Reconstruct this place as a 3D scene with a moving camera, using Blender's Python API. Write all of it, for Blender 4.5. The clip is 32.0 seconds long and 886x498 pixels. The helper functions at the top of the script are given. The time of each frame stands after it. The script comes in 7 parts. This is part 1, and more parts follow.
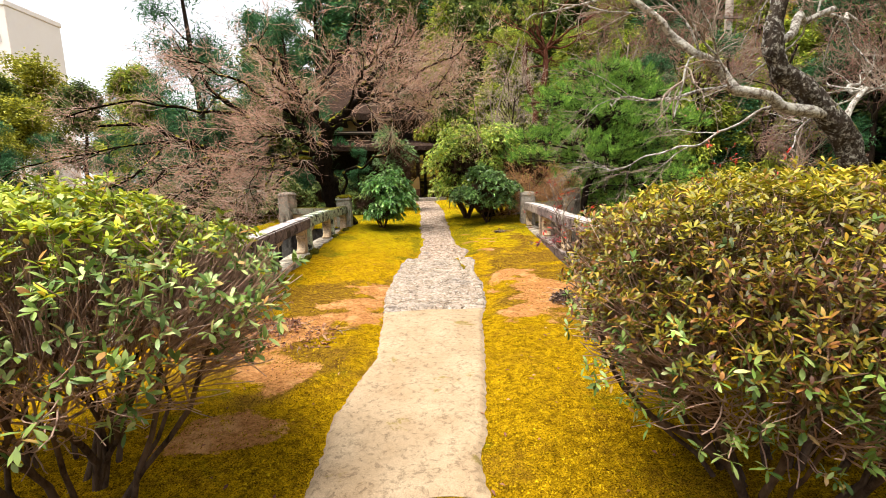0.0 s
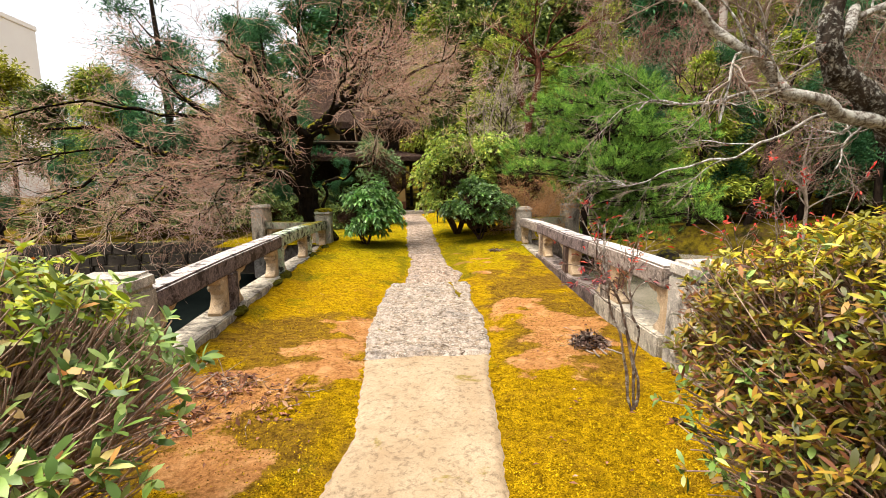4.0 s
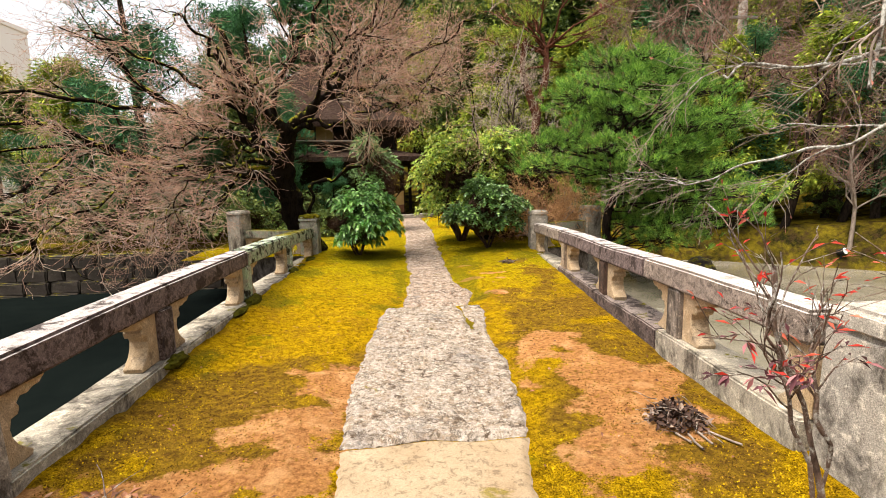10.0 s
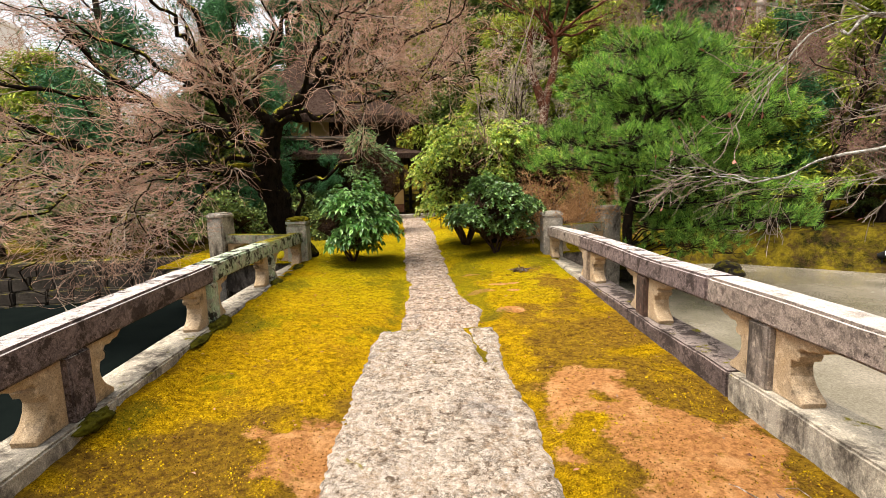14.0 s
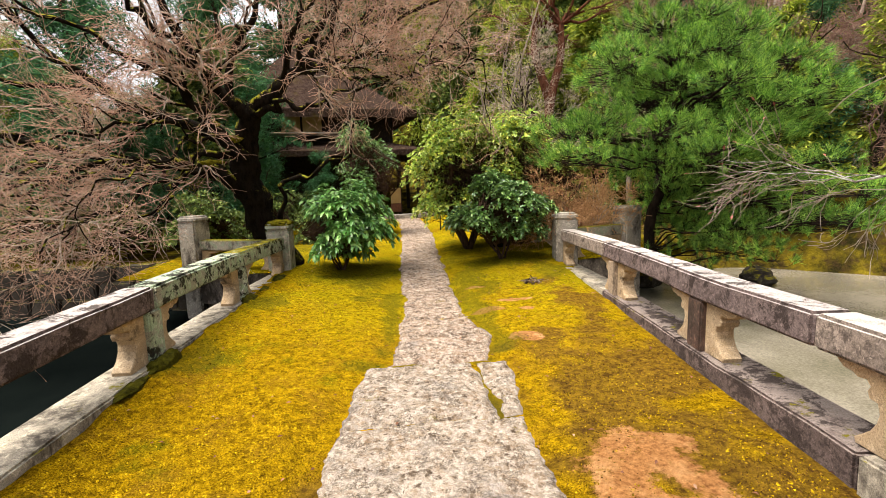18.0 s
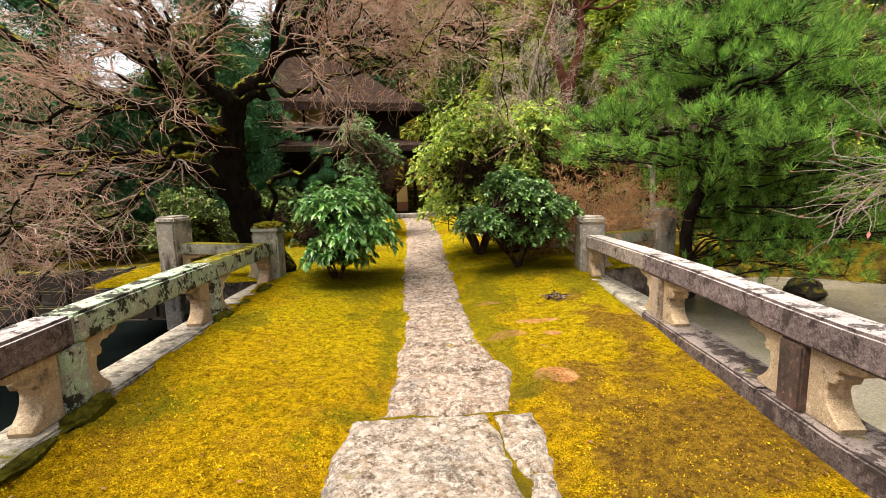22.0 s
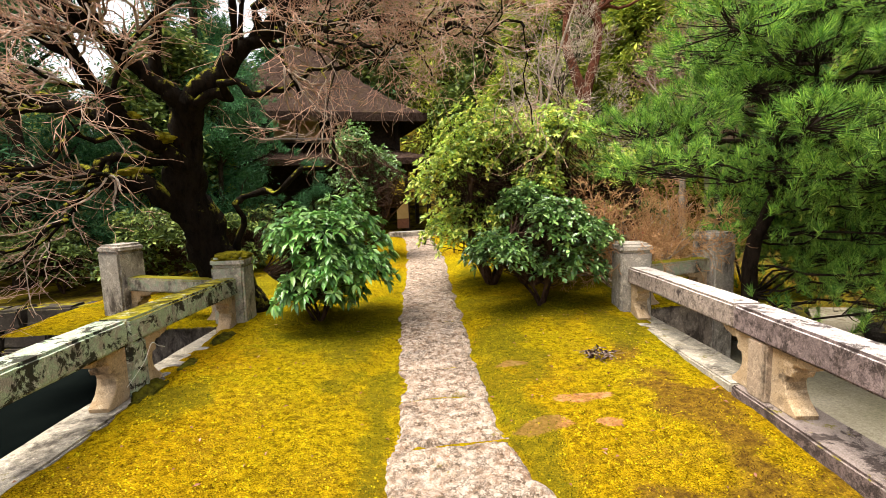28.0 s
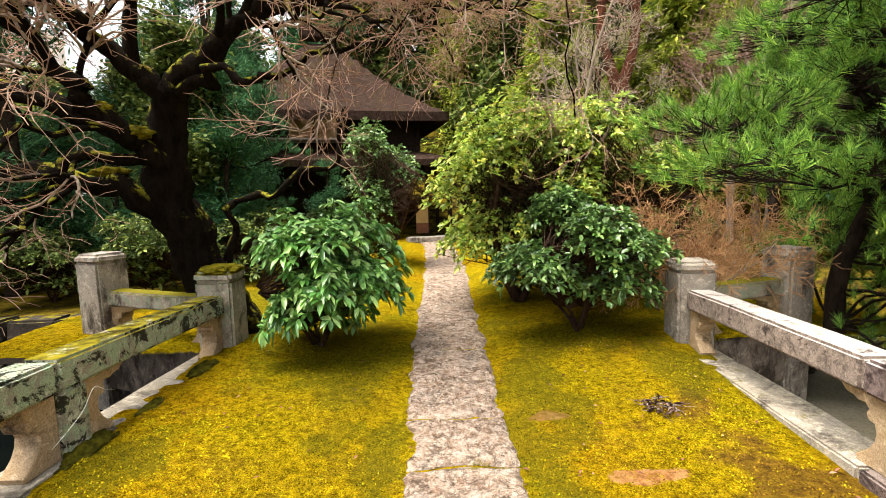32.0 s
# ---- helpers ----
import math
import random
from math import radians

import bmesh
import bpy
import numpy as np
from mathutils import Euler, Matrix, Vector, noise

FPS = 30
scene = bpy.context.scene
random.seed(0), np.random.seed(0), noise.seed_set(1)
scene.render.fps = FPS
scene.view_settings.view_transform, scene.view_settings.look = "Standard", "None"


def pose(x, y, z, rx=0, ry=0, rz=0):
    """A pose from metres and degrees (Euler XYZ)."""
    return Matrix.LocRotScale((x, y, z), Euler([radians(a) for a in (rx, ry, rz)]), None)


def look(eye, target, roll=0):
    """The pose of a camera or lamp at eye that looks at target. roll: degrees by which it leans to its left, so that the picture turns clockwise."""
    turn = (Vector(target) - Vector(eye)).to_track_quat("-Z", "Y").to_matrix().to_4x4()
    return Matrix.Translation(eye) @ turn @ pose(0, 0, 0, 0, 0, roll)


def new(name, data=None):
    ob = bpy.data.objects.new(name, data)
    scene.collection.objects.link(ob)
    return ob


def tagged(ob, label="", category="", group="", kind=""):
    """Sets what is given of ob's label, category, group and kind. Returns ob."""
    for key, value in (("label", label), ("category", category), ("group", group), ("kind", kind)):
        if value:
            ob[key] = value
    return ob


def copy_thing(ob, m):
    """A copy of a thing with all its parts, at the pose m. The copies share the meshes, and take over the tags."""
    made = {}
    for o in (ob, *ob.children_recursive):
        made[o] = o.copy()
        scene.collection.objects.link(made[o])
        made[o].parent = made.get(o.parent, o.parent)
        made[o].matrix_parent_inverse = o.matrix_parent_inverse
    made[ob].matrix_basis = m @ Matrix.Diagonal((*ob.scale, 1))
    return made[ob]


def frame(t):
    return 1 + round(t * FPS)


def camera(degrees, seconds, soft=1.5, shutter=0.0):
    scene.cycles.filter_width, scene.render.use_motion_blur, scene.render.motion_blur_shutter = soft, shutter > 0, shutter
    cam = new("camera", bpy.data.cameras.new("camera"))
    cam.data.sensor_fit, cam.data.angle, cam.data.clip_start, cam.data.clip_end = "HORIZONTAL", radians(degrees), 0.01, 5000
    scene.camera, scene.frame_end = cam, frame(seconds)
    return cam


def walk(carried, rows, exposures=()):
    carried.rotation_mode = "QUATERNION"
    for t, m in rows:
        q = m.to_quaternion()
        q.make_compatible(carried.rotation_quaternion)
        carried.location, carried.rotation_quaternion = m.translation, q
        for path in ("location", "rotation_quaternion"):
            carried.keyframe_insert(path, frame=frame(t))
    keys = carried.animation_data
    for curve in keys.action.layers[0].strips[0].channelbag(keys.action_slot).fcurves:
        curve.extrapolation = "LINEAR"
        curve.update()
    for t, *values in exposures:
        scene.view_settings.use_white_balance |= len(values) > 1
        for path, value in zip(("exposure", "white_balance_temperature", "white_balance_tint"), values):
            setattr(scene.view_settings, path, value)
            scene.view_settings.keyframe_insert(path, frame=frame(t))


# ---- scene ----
cam = camera(86.3, 32.0, soft=0.4)
SKY, SUN = 0.068, 5.5
METRES, EYE, TILT, LEAN, TURN = 8.0, 1.5, 0.0, 0.0, -3.0
ROWS = [
    (0.0, 0.0, 0.0, 0.0, -0.25, -9.07, 1.6),
    (0.5, -0.0006, 0.0193, 0.0, -0.14, -8.46, 1.3),
    (1.0, -0.0006, 0.0366, 0.0015, 0.07, -7.96, 0.99),
    (1.5, -0.0014, 0.0548, 0.0027, 0.16, -7.81, 0.77),
    (2.0, -0.0032, 0.0695, 0.003, 0.08, -7.68, 0.6),
    (2.5, -0.0067, 0.0864, 0.0031, -0.33, -7.28, 0.58),
    (3.0, -0.0097, 0.1019, 0.0036, -1.0, -7.55, 0.72),
    (3.5, -0.013, 0.1176, 0.0049, -1.81, -7.76, 1.09),
    (5.5, -0.0161, 0.1778, 0.0012, -2.61, -7.67, 0.51),
    (6.0, -0.0155, 0.1933, 0.0022, -2.2, -7.57, 0.56),
    (6.5, -0.0156, 0.2089, 0.0029, -1.8, -7.74, 0.54),
    (7.0, -0.0162, 0.2223, 0.0028, -1.89, -7.74, 0.71),
    (7.5, -0.0168, 0.2395, 0.003, -1.93, -7.73, 0.87),
    (8.0, -0.0183, 0.2558, 0.0031, -2.0, -7.68, 0.97),
    (8.5, -0.0192, 0.2743, 0.0044, -2.1, -7.66, 1.17),
    (9.0, -0.0199, 0.2891, 0.0047, -2.2, -7.65, 1.3),
    (9.5, -0.019, 0.306, 0.0039, -2.28, -7.63, 1.43),
    (10.0, -0.0181, 0.3217, 0.0032, -2.23, -7.56, 1.49),
    (10.5, -0.0168, 0.3393, 0.0037, -2.0, -7.44, 1.51),
    (11.0, -0.0157, 0.3537, 0.0043, -1.84, -7.37, 1.54),
    (11.5, -0.0148, 0.3687, 0.0052, -1.74, -7.3, 1.52),
    (12.0, -0.0154, 0.3832, 0.0045, -1.73, -7.29, 1.47),
    (12.5, -0.0166, 0.4015, 0.0036, -1.77, -7.35, 1.43),
    (13.0, -0.0181, 0.4188, 0.004, -1.89, -7.46, 1.46),
    (13.5, -0.0187, 0.4367, 0.0048, -2.01, -7.64, 1.6),
    (14.0, -0.0185, 0.4512, 0.005, -2.13, -7.79, 1.72),
    (14.5, -0.018, 0.4682, 0.0042, -2.13, -7.83, 1.68),
    (16.5, -0.015, 0.5337, 0.0061, -1.19, -7.88, 1.34),
    (17.0, -0.0154, 0.5488, 0.0055, -1.37, -7.92, 1.45),
    (17.5, -0.0161, 0.5673, 0.0064, -1.88, -8.04, 1.73),
    (18.0, -0.0164, 0.5817, 0.008, -2.3, -8.12, 1.95),
    (18.5, -0.0163, 0.5969, 0.0082, -2.51, -8.31, 2.05),
    (19.0, -0.0154, 0.6103, 0.0074, -2.44, -8.32, 2.07),
    (19.5, -0.0141, 0.6263, 0.008, -1.98, -8.12, 1.92),
    (20.0, -0.0123, 0.6416, 0.0084, -1.47, -8.1, 1.75),
    (20.5, -0.0108, 0.6577, 0.0093, -1.01, -8.27, 1.58),
    (21.0, -0.0106, 0.6711, 0.0096, -0.79, -8.35, 1.47),
    (21.5, -0.0115, 0.6879, 0.009, -0.9, -8.33, 1.43),
    (22.0, -0.0129, 0.7035, 0.0088, -1.26, -8.37, 1.54),
    (22.5, -0.0144, 0.7197, 0.0105, -1.62, -8.57, 1.8),
    (23.0, -0.0156, 0.7321, 0.0116, -1.64, -8.56, 1.91),
    (23.5, -0.0161, 0.7459, 0.0113, -1.36, -8.43, 1.8),
    (24.0, -0.0154, 0.7592, 0.0107, -0.94, -8.07, 1.6),
    (24.5, -0.0139, 0.7763, 0.012, -0.16, -7.04, 1.23),
    (26.5, -0.011, 0.8377, 0.0155, 1.0, -6.96, 1.02),
    (27.0, -0.0121, 0.8518, 0.0158, 0.4, -6.76, 1.21),
    (27.5, -0.0134, 0.8698, 0.0171, -0.41, -6.82, 1.53),
    (28.0, -0.0147, 0.8834, 0.0186, -0.97, -6.84, 1.79),
    (28.5, -0.0163, 0.8963, 0.0194, -1.24, -6.88, 1.88),
    (29.0, -0.0166, 0.9074, 0.0194, -1.18, -7.09, 1.77),
    (29.5, -0.0158, 0.9215, 0.0189, -0.84, -7.13, 1.58),
    (30.0, -0.0145, 0.9351, 0.02, -0.33, -6.69, 1.34),
    (30.5, -0.0125, 0.9519, 0.0222, 0.43, -6.13, 1.02),
    (31.0, -0.0116, 0.9657, 0.0234, 1.17, -6.12, 1.0),
    (31.5, -0.0116, 0.981, 0.0234, 1.69, -6.42, 1.2),
    (32.0, -0.0124, 0.9956, 0.0229, 1.66, -6.5, 1.38),
]
walk(cam, [(t, pose(0, 0, EYE, TILT, LEAN, TURN) @ pose(METRES * x, METRES * y, METRES * z, 90 + pitch, roll, yaw)) for t, x, y, z, yaw, pitch, roll in ROWS], [(0.0, 1.1), (5.0, 1.0), (18.0, 1.0), (24.0, 1.15), (29.0, 1.32), (32.0, 1.32)])

# ---- world and light ----
world = bpy.data.worlds.new("overcast_sky")
scene.world = world
world.use_nodes = True
wn, wl = world.node_tree.nodes, world.node_tree.links
sky = wn.new("ShaderNodeTexSky")
sky.sky_type, sky.sun_disc = "NISHITA", False
sky.sun_elevation, sky.sun_rotation = radians(70), radians(-115)
sky.air_density, sky.dust_density = 1.5, 4.0
cloud = wn.new("ShaderNodeMix")
cloud.data_type = "RGBA"
cloud.inputs[0].default_value = 0.75
wl.new(sky.outputs[0], cloud.inputs[6])
cloud.inputs[7].default_value = (10.5, 10.6, 10.8, 1)
wl.new(cloud.outputs[2], wn["Background"].inputs[0])
wn["Background"].inputs[1].default_value = SKY
sun = new("sun", bpy.data.lights.new("sun", "SUN"))
sun.data.energy, sun.data.angle, sun.data.color = SUN, radians(42), (1.0, 0.94, 0.84)
sun.matrix_world = look((-2.8, -1.3, 8.6), (0, 0, 0))

# ---- materials ----


class Mat:
    """A node material under construction."""

    def __init__(self, name, rough=0.8, spec=0.3):
        self.m = bpy.data.materials.new(name)
        self.m.use_nodes = True
        self.n, self.l = self.m.node_tree.nodes, self.m.node_tree.links
        self.b = self.n["Principled BSDF"]
        self.b.inputs["Roughness"].default_value = rough
        self.b.inputs["Specular IOR Level"].default_value = spec
        self.co = self.n.new("ShaderNodeTexCoord").outputs["Object"]

    def noise(self, scale, detail=4, rough=0.6, out=0, distort=0.0, stretch=None):
        t = self.n.new("ShaderNodeTexNoise")
        t.inputs["Scale"].default_value, t.inputs["Detail"].default_value = scale, detail
        t.inputs["Roughness"].default_value, t.inputs["Distortion"].default_value = rough, distort
        src = self.co
        if stretch:
            mp = self.n.new("ShaderNodeMapping")
            mp.inputs["Scale"].default_value = stretch
            self.l.new(self.co, mp.inputs[0])
            src = mp.outputs[0]
        self.l.new(src, t.inputs["Vector"])
        return t.outputs[out]

    def voronoi(self, scale, feature="F1", out=0):
        t = self.n.new("ShaderNodeTexVoronoi")
        t.feature = feature
        t.inputs["Scale"].default_value = scale
        self.l.new(self.co, t.inputs["Vector"])
        return t.outputs[out]

    def ramp(self, fac, stops):
        r = self.n.new("ShaderNodeValToRGB")
        e = r.color_ramp.elements
        while len(e) < len(stops):
            e.new(0.5)
        for k, (p, c) in zip(e, stops):
            k.position = p
            k.color = (*c, 1) if isinstance(c, tuple) else (c, c, c, 1)
        self.l.new(fac, r.inputs[0])
        return r.outputs[0]

    def mix(self, fac, a, b, mode="MIX"):
        x = self.n.new("ShaderNodeMix")
        x.data_type, x.blend_type = "RGBA", mode
        for s, v in ((0, fac), (6, a), (7, b)):
            if isinstance(v, (int, float)):
                x.inputs[s].default_value = v
            elif isinstance(v, tuple):
                x.inputs[s].default_value = (*v, 1)
            else:
                self.l.new(v, x.inputs[s])
        return x.outputs[2]

    def math(self, op, a, b):
        x = self.n.new("ShaderNodeMath")
        x.operation = op
        for s, v in ((0, a), (1, b)):
            if isinstance(v, (int, float)):
                x.inputs[s].default_value = v
            else:
                self.l.new(v, x.inputs[s])
        return x.outputs[0]

    def up(self):
        g = self.n.new("ShaderNodeNewGeometry")
        s = self.n.new("ShaderNodeSeparateXYZ")
        self.l.new(g.outputs["Normal"], s.inputs[0])
        return s.outputs[2]

    def island(self):
        return self.n.new("ShaderNodeNewGeometry").outputs["Random Per Island"]

    def one(self):
        return self.n.new("ShaderNodeObjectInfo").outputs["Random"]

    def color(self, c):
        if isinstance(c, tuple):
            self.b.inputs["Base Color"].default_value = (*c, 1)
        else:
            self.l.new(c, self.b.inputs["Base Color"])
        return self

    def bump(self, h, strength=0.5, dist=0.02):
        x = self.n.new("ShaderNodeBump")
        x.inputs["Strength"].default_value, x.inputs["Distance"].default_value = strength, dist
        self.l.new(h, x.inputs["Height"])
        self.l.new(x.outputs[0], self.b.inputs["Normal"])
        return self

    def rough(self, v):
        self.l.new(v, self.b.inputs["Roughness"])
        return self


def leaf_mat(name, stops, rough=0.45, through_leaf=0.25, spec=0.2):
    m = Mat(name, rough, spec * 0.75)
    c = m.ramp(m.island(), stops)
    c = m.mix(0.8, c, m.ramp(m.noise(3.4, 5), [(0.34, 0.3), (0.64, 1.35)]), "MULTIPLY")
    m.color(c)
    t = m.n.new("ShaderNodeBsdfTranslucent")
    m.l.new(c, t.inputs[0])
    x = m.n.new("ShaderNodeMixShader")
    x.inputs[0].default_value = through_leaf
    m.l.new(m.b.outputs[0], x.inputs[1])
    m.l.new(t.outputs[0], x.inputs[2])
    m.l.new(x.outputs[0], m.n["Material Output"].inputs[0])
    return m.m


def bark_mat(name, dark, light, moss=0.0, lichen=0.0, moss_col=(0.16, 0.15, 0.015)):
    m = Mat(name, 0.9, 0.03)
    c = m.mix(m.ramp(m.noise(14, 6, 0.7, stretch=(1, 1, 0.35)), [(0.32, 0.0), (0.6, 1.0)]), dark, light)
    if lichen:
        c = m.mix(m.ramp(m.noise(17, 8, 0.8, distort=0.3), [(0.62 - lichen * 0.2, 0.0), (0.76 - lichen * 0.2, 0.95)]), c,
                  m.mix(m.noise(60, 2), (0.34, 0.33, 0.29), (0.66, 0.63, 0.57)))
    if moss:
        f = m.math("MULTIPLY", m.ramp(m.up(), [(0.1, 0.0), (0.5, 1.0)]), m.ramp(m.noise(6, 7, 0.75), [(0.58 - moss * 0.2, 0.0), (0.64 - moss * 0.2, 1.0)]))
        c = m.mix(f, c, m.mix(m.noise(40, 3), moss_col, tuple(v * 2.2 for v in moss_col)))
    m.color(c).bump(m.mix(0.5, m.noise(38, 6, 0.7, stretch=(1, 1, 0.4)), m.noise(12, 7, 0.75)), 1.0, 0.045)
    return m.m


def stone_mat(name, base, tan, dirt=0.5, moss=0.0, green=0.0, streak=True):
    m = Mat(name, 0.9, 0.08)
    grain = m.noise(130, 4, 0.75)
    c = m.mix(m.ramp(m.noise(2.6, 5, 0.65), [(0.35, 0.0), (0.65, 1.0)]), base, tan)
    c = m.mix(m.ramp(m.noise(17, 6, 0.7, distort=0.5), [(0.52, 0.0), (0.62, 0.75)]), c, tuple(min(0.75, v * 1.6) for v in tan))
    c = m.mix(0.8, c, m.ramp(grain, [(0.3, 0.3), (0.5, 0.95), (0.7, 1.6)]), "MULTIPLY")
    st = m.noise(3.6, 9, 0.74, distort=0.3, stretch=(1, 1, 0.6) if streak else None)
    if green:
        c = m.mix(m.ramp(m.noise(7, 7, 0.72, distort=0.8), [(0.55 - green * 0.14, 0.0), (0.60 - green * 0.14, 0.85)]), c,
                  m.mix(m.noise(50, 4, 0.7), (0.17, 0.21, 0.13), (0.42, 0.46, 0.36)))
    c = m.mix(m.ramp(st, [(0.58 - dirt * 0.16, 0.0), (0.72 - dirt * 0.16, 0.9)]), c, m.mix(m.noise(25, 4), (0.016, 0.013, 0.011), (0.07, 0.055, 0.045)))
    if moss:
        f = m.math("MULTIPLY", m.ramp(m.up(), [(0.3, 0.0), (0.7, 1.0)]), m.ramp(m.noise(4.5, 6, 0.7), [(0.62 - moss * 0.33, 0.0), (0.68 - moss * 0.33, 1.0)]))
        c = m.mix(f, c, m.mix(m.noise(60, 3), (0.05, 0.045, 0.005), (0.26, 0.22, 0.015)))
    m.color(c).bump(m.mix(0.5, grain, m.noise(22, 6, 0.75)), 0.8, 0.018)
    return m.m


def lichen_stone_mat(name, moss):
    """Granite under pale green lichen with crisp black patches."""
    m = Mat(name, 0.92, 0.06)
    grain = m.noise(120, 4, 0.75)
    c = m.mix(m.ramp(m.noise(10, 7, 0.75, distort=0.6), [(0.44, 0.0), (0.54, 1.0)]), (0.32, 0.3, 0.245), (0.34, 0.42, 0.29))
    c = m.mix(m.ramp(m.noise(15, 7, 0.75, distort=0.8), [(0.56, 0.0), (0.61, 0.9)]), c, (0.56, 0.58, 0.48))
    c = m.mix(0.8, c, m.ramp(grain, [(0.3, 0.35), (0.5, 0.95), (0.7, 1.55)]), "MULTIPLY")
    c = m.mix(m.ramp(m.noise(5.5, 8, 0.75, distort=0.5), [(0.51, 0.0), (0.55, 0.95)]), c, (0.02, 0.018, 0.014))
    if moss:
        f = m.math("MULTIPLY", m.ramp(m.up(), [(0.2, 0.0), (0.6, 1.0)]), m.ramp(m.noise(5, 7, 0.72), [(0.38, 0.0), (0.46, 1.0)]))
        c = m.mix(f, c, m.mix(m.ramp(m.noise(7, 5), [(0.4, 0.0), (0.6, 1.0)]), (0.04, 0.033, 0.006), (0.24, 0.2, 0.012)))
    m.color(c).bump(m.mix(0.5, grain, m.noise(20, 6, 0.75)), 0.8, 0.02)
    return m.m


def moss_mat():
    m = Mat("yellow_moss", 0.95, 0.0)
    fine = m.noise(110, 5, 0.8)
    mid = m.noise(16, 6, 0.75)
    c = m.mix(m.ramp(mid, [(0.36, 0.0), (0.64, 1.0)]), (0.12, 0.065, 0.003), (0.45, 0.265, 0.005))
    c = m.mix(m.ramp(m.noise(2.3, 6, 0.7), [(0.5, 0.0), (0.68, 0.75)]), c, (0.22, 0.115, 0.012))
    c = m.mix(m.ramp(m.noise(1.1, 6, 0.7, distort=0.3), [(0.58, 0.0), (0.66, 0.8)]), c, (0.13, 0.12, 0.005))
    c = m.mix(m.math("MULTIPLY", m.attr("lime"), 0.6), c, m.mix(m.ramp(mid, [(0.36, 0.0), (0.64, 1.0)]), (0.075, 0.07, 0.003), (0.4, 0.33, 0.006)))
    c = m.mix(1.0, c, m.ramp(fine, [(0.36, 0.08), (0.5, 0.95), (0.63, 1.75)]), "MULTIPLY")
    c = m.mix(m.ramp(m.attr("brown"), [(0.0, 0.0), (0.8, 0.95)]), c, m.mix(0.8, m.mix(m.ramp(mid, [(0.36, 0.0), (0.64, 1.0)]), (0.07, 0.035, 0.01), (0.26, 0.15, 0.015)), m.ramp(fine, [(0.3, 0.4), (0.7, 1.4)]), "MULTIPLY"))
    earth_f = m.ramp(m.math("ADD", m.attr("bare"), m.math("MULTIPLY", m.math("SUBTRACT", m.noise(6, 8, 0.8), 0.5), 3.4)), [(0.5, 0.0), (0.8, 0.92)])
    e = m.mix(m.ramp(m.noise(28, 6, 0.78), [(0.35, 0.0), (0.62, 1.0)]), (0.19, 0.075, 0.025), (0.55, 0.255, 0.095))
    e = m.mix(m.ramp(m.noise(4, 6, 0.7), [(0.5, 0.0), (0.62, 0.6)]), e, (0.66, 0.36, 0.16))
    e = m.mix(0.6, e, m.ramp(fine, [(0.3, 0.5), (0.7, 1.4)]), "MULTIPLY")
    c = m.mix(earth_f, c, e)
    c = m.mix(m.math("MULTIPLY", m.attr("green"), 0.55), c, m.mix(fine, (0.03, 0.035, 0.004), (0.15, 0.14, 0.01)))
    m.color(c).bump(m.mix(0.5, fine, mid), 1.0, 0.055)
    return m.m


def _attr(self, name):
    a = self.n.new("ShaderNodeAttribute")
    a.attribute_name = name
    return a.outputs["Fac"]


Mat.attr = _attr
MOSS = moss_mat()


def ground_mat():
    m = Mat("forest_floor", 0.95, 0.0)
    c = m.mix(m.ramp(m.noise(1.3, 7, 0.7), [(0.4, 0.0), (0.58, 1.0)]), (0.02, 0.018, 0.006), (0.19, 0.14, 0.012))
    c = m.mix(m.ramp(m.noise(5, 7, 0.75), [(0.48, 0.0), (0.62, 0.9)]), c, (0.05, 0.03, 0.014))
    c = m.mix(0.8, c, m.ramp(m.noise(40, 4, 0.7), [(0.3, 0.4), (0.7, 1.4)]), "MULTIPLY")
    m.color(c).bump(m.noise(18, 6, 0.7), 0.9, 0.06)
    return m.m


FLOOR = ground_mat()


def water_mat():
    m = Mat("murky_water", 0.08, 0.5)
    m.b.inputs["IOR"].default_value = 1.33
    c = m.mix(m.ramp(m.noise(0.6, 5), [(0.35, 0.0), (0.65, 1.0)]), (0.12, 0.106, 0.075), (0.22, 0.19, 0.15))
    c = m.mix(0.5, c, m.ramp(m.noise(38, 5, 0.8), [(0.35, 0.35), (0.65, 1.5)]), "MULTIPLY")
    m.color(c).rough(m.ramp(m.noise(0.5, 3), [(0.35, 0.06), (0.65, 0.3)]))
    m.bump(m.noise(9, 3), 0.06, 0.02)
    return m.m


def dark_water_mat():
    m = Mat("dark_pond_water", 0.05, 0.0)
    m.b.inputs["IOR"].default_value = 1.33
    m.color(m.mix(m.noise(2, 4), (0.002, 0.003, 0.003), (0.006, 0.008, 0.007)))
    m.bump(m.noise(5, 3), 0.12, 0.03)
    return m.m


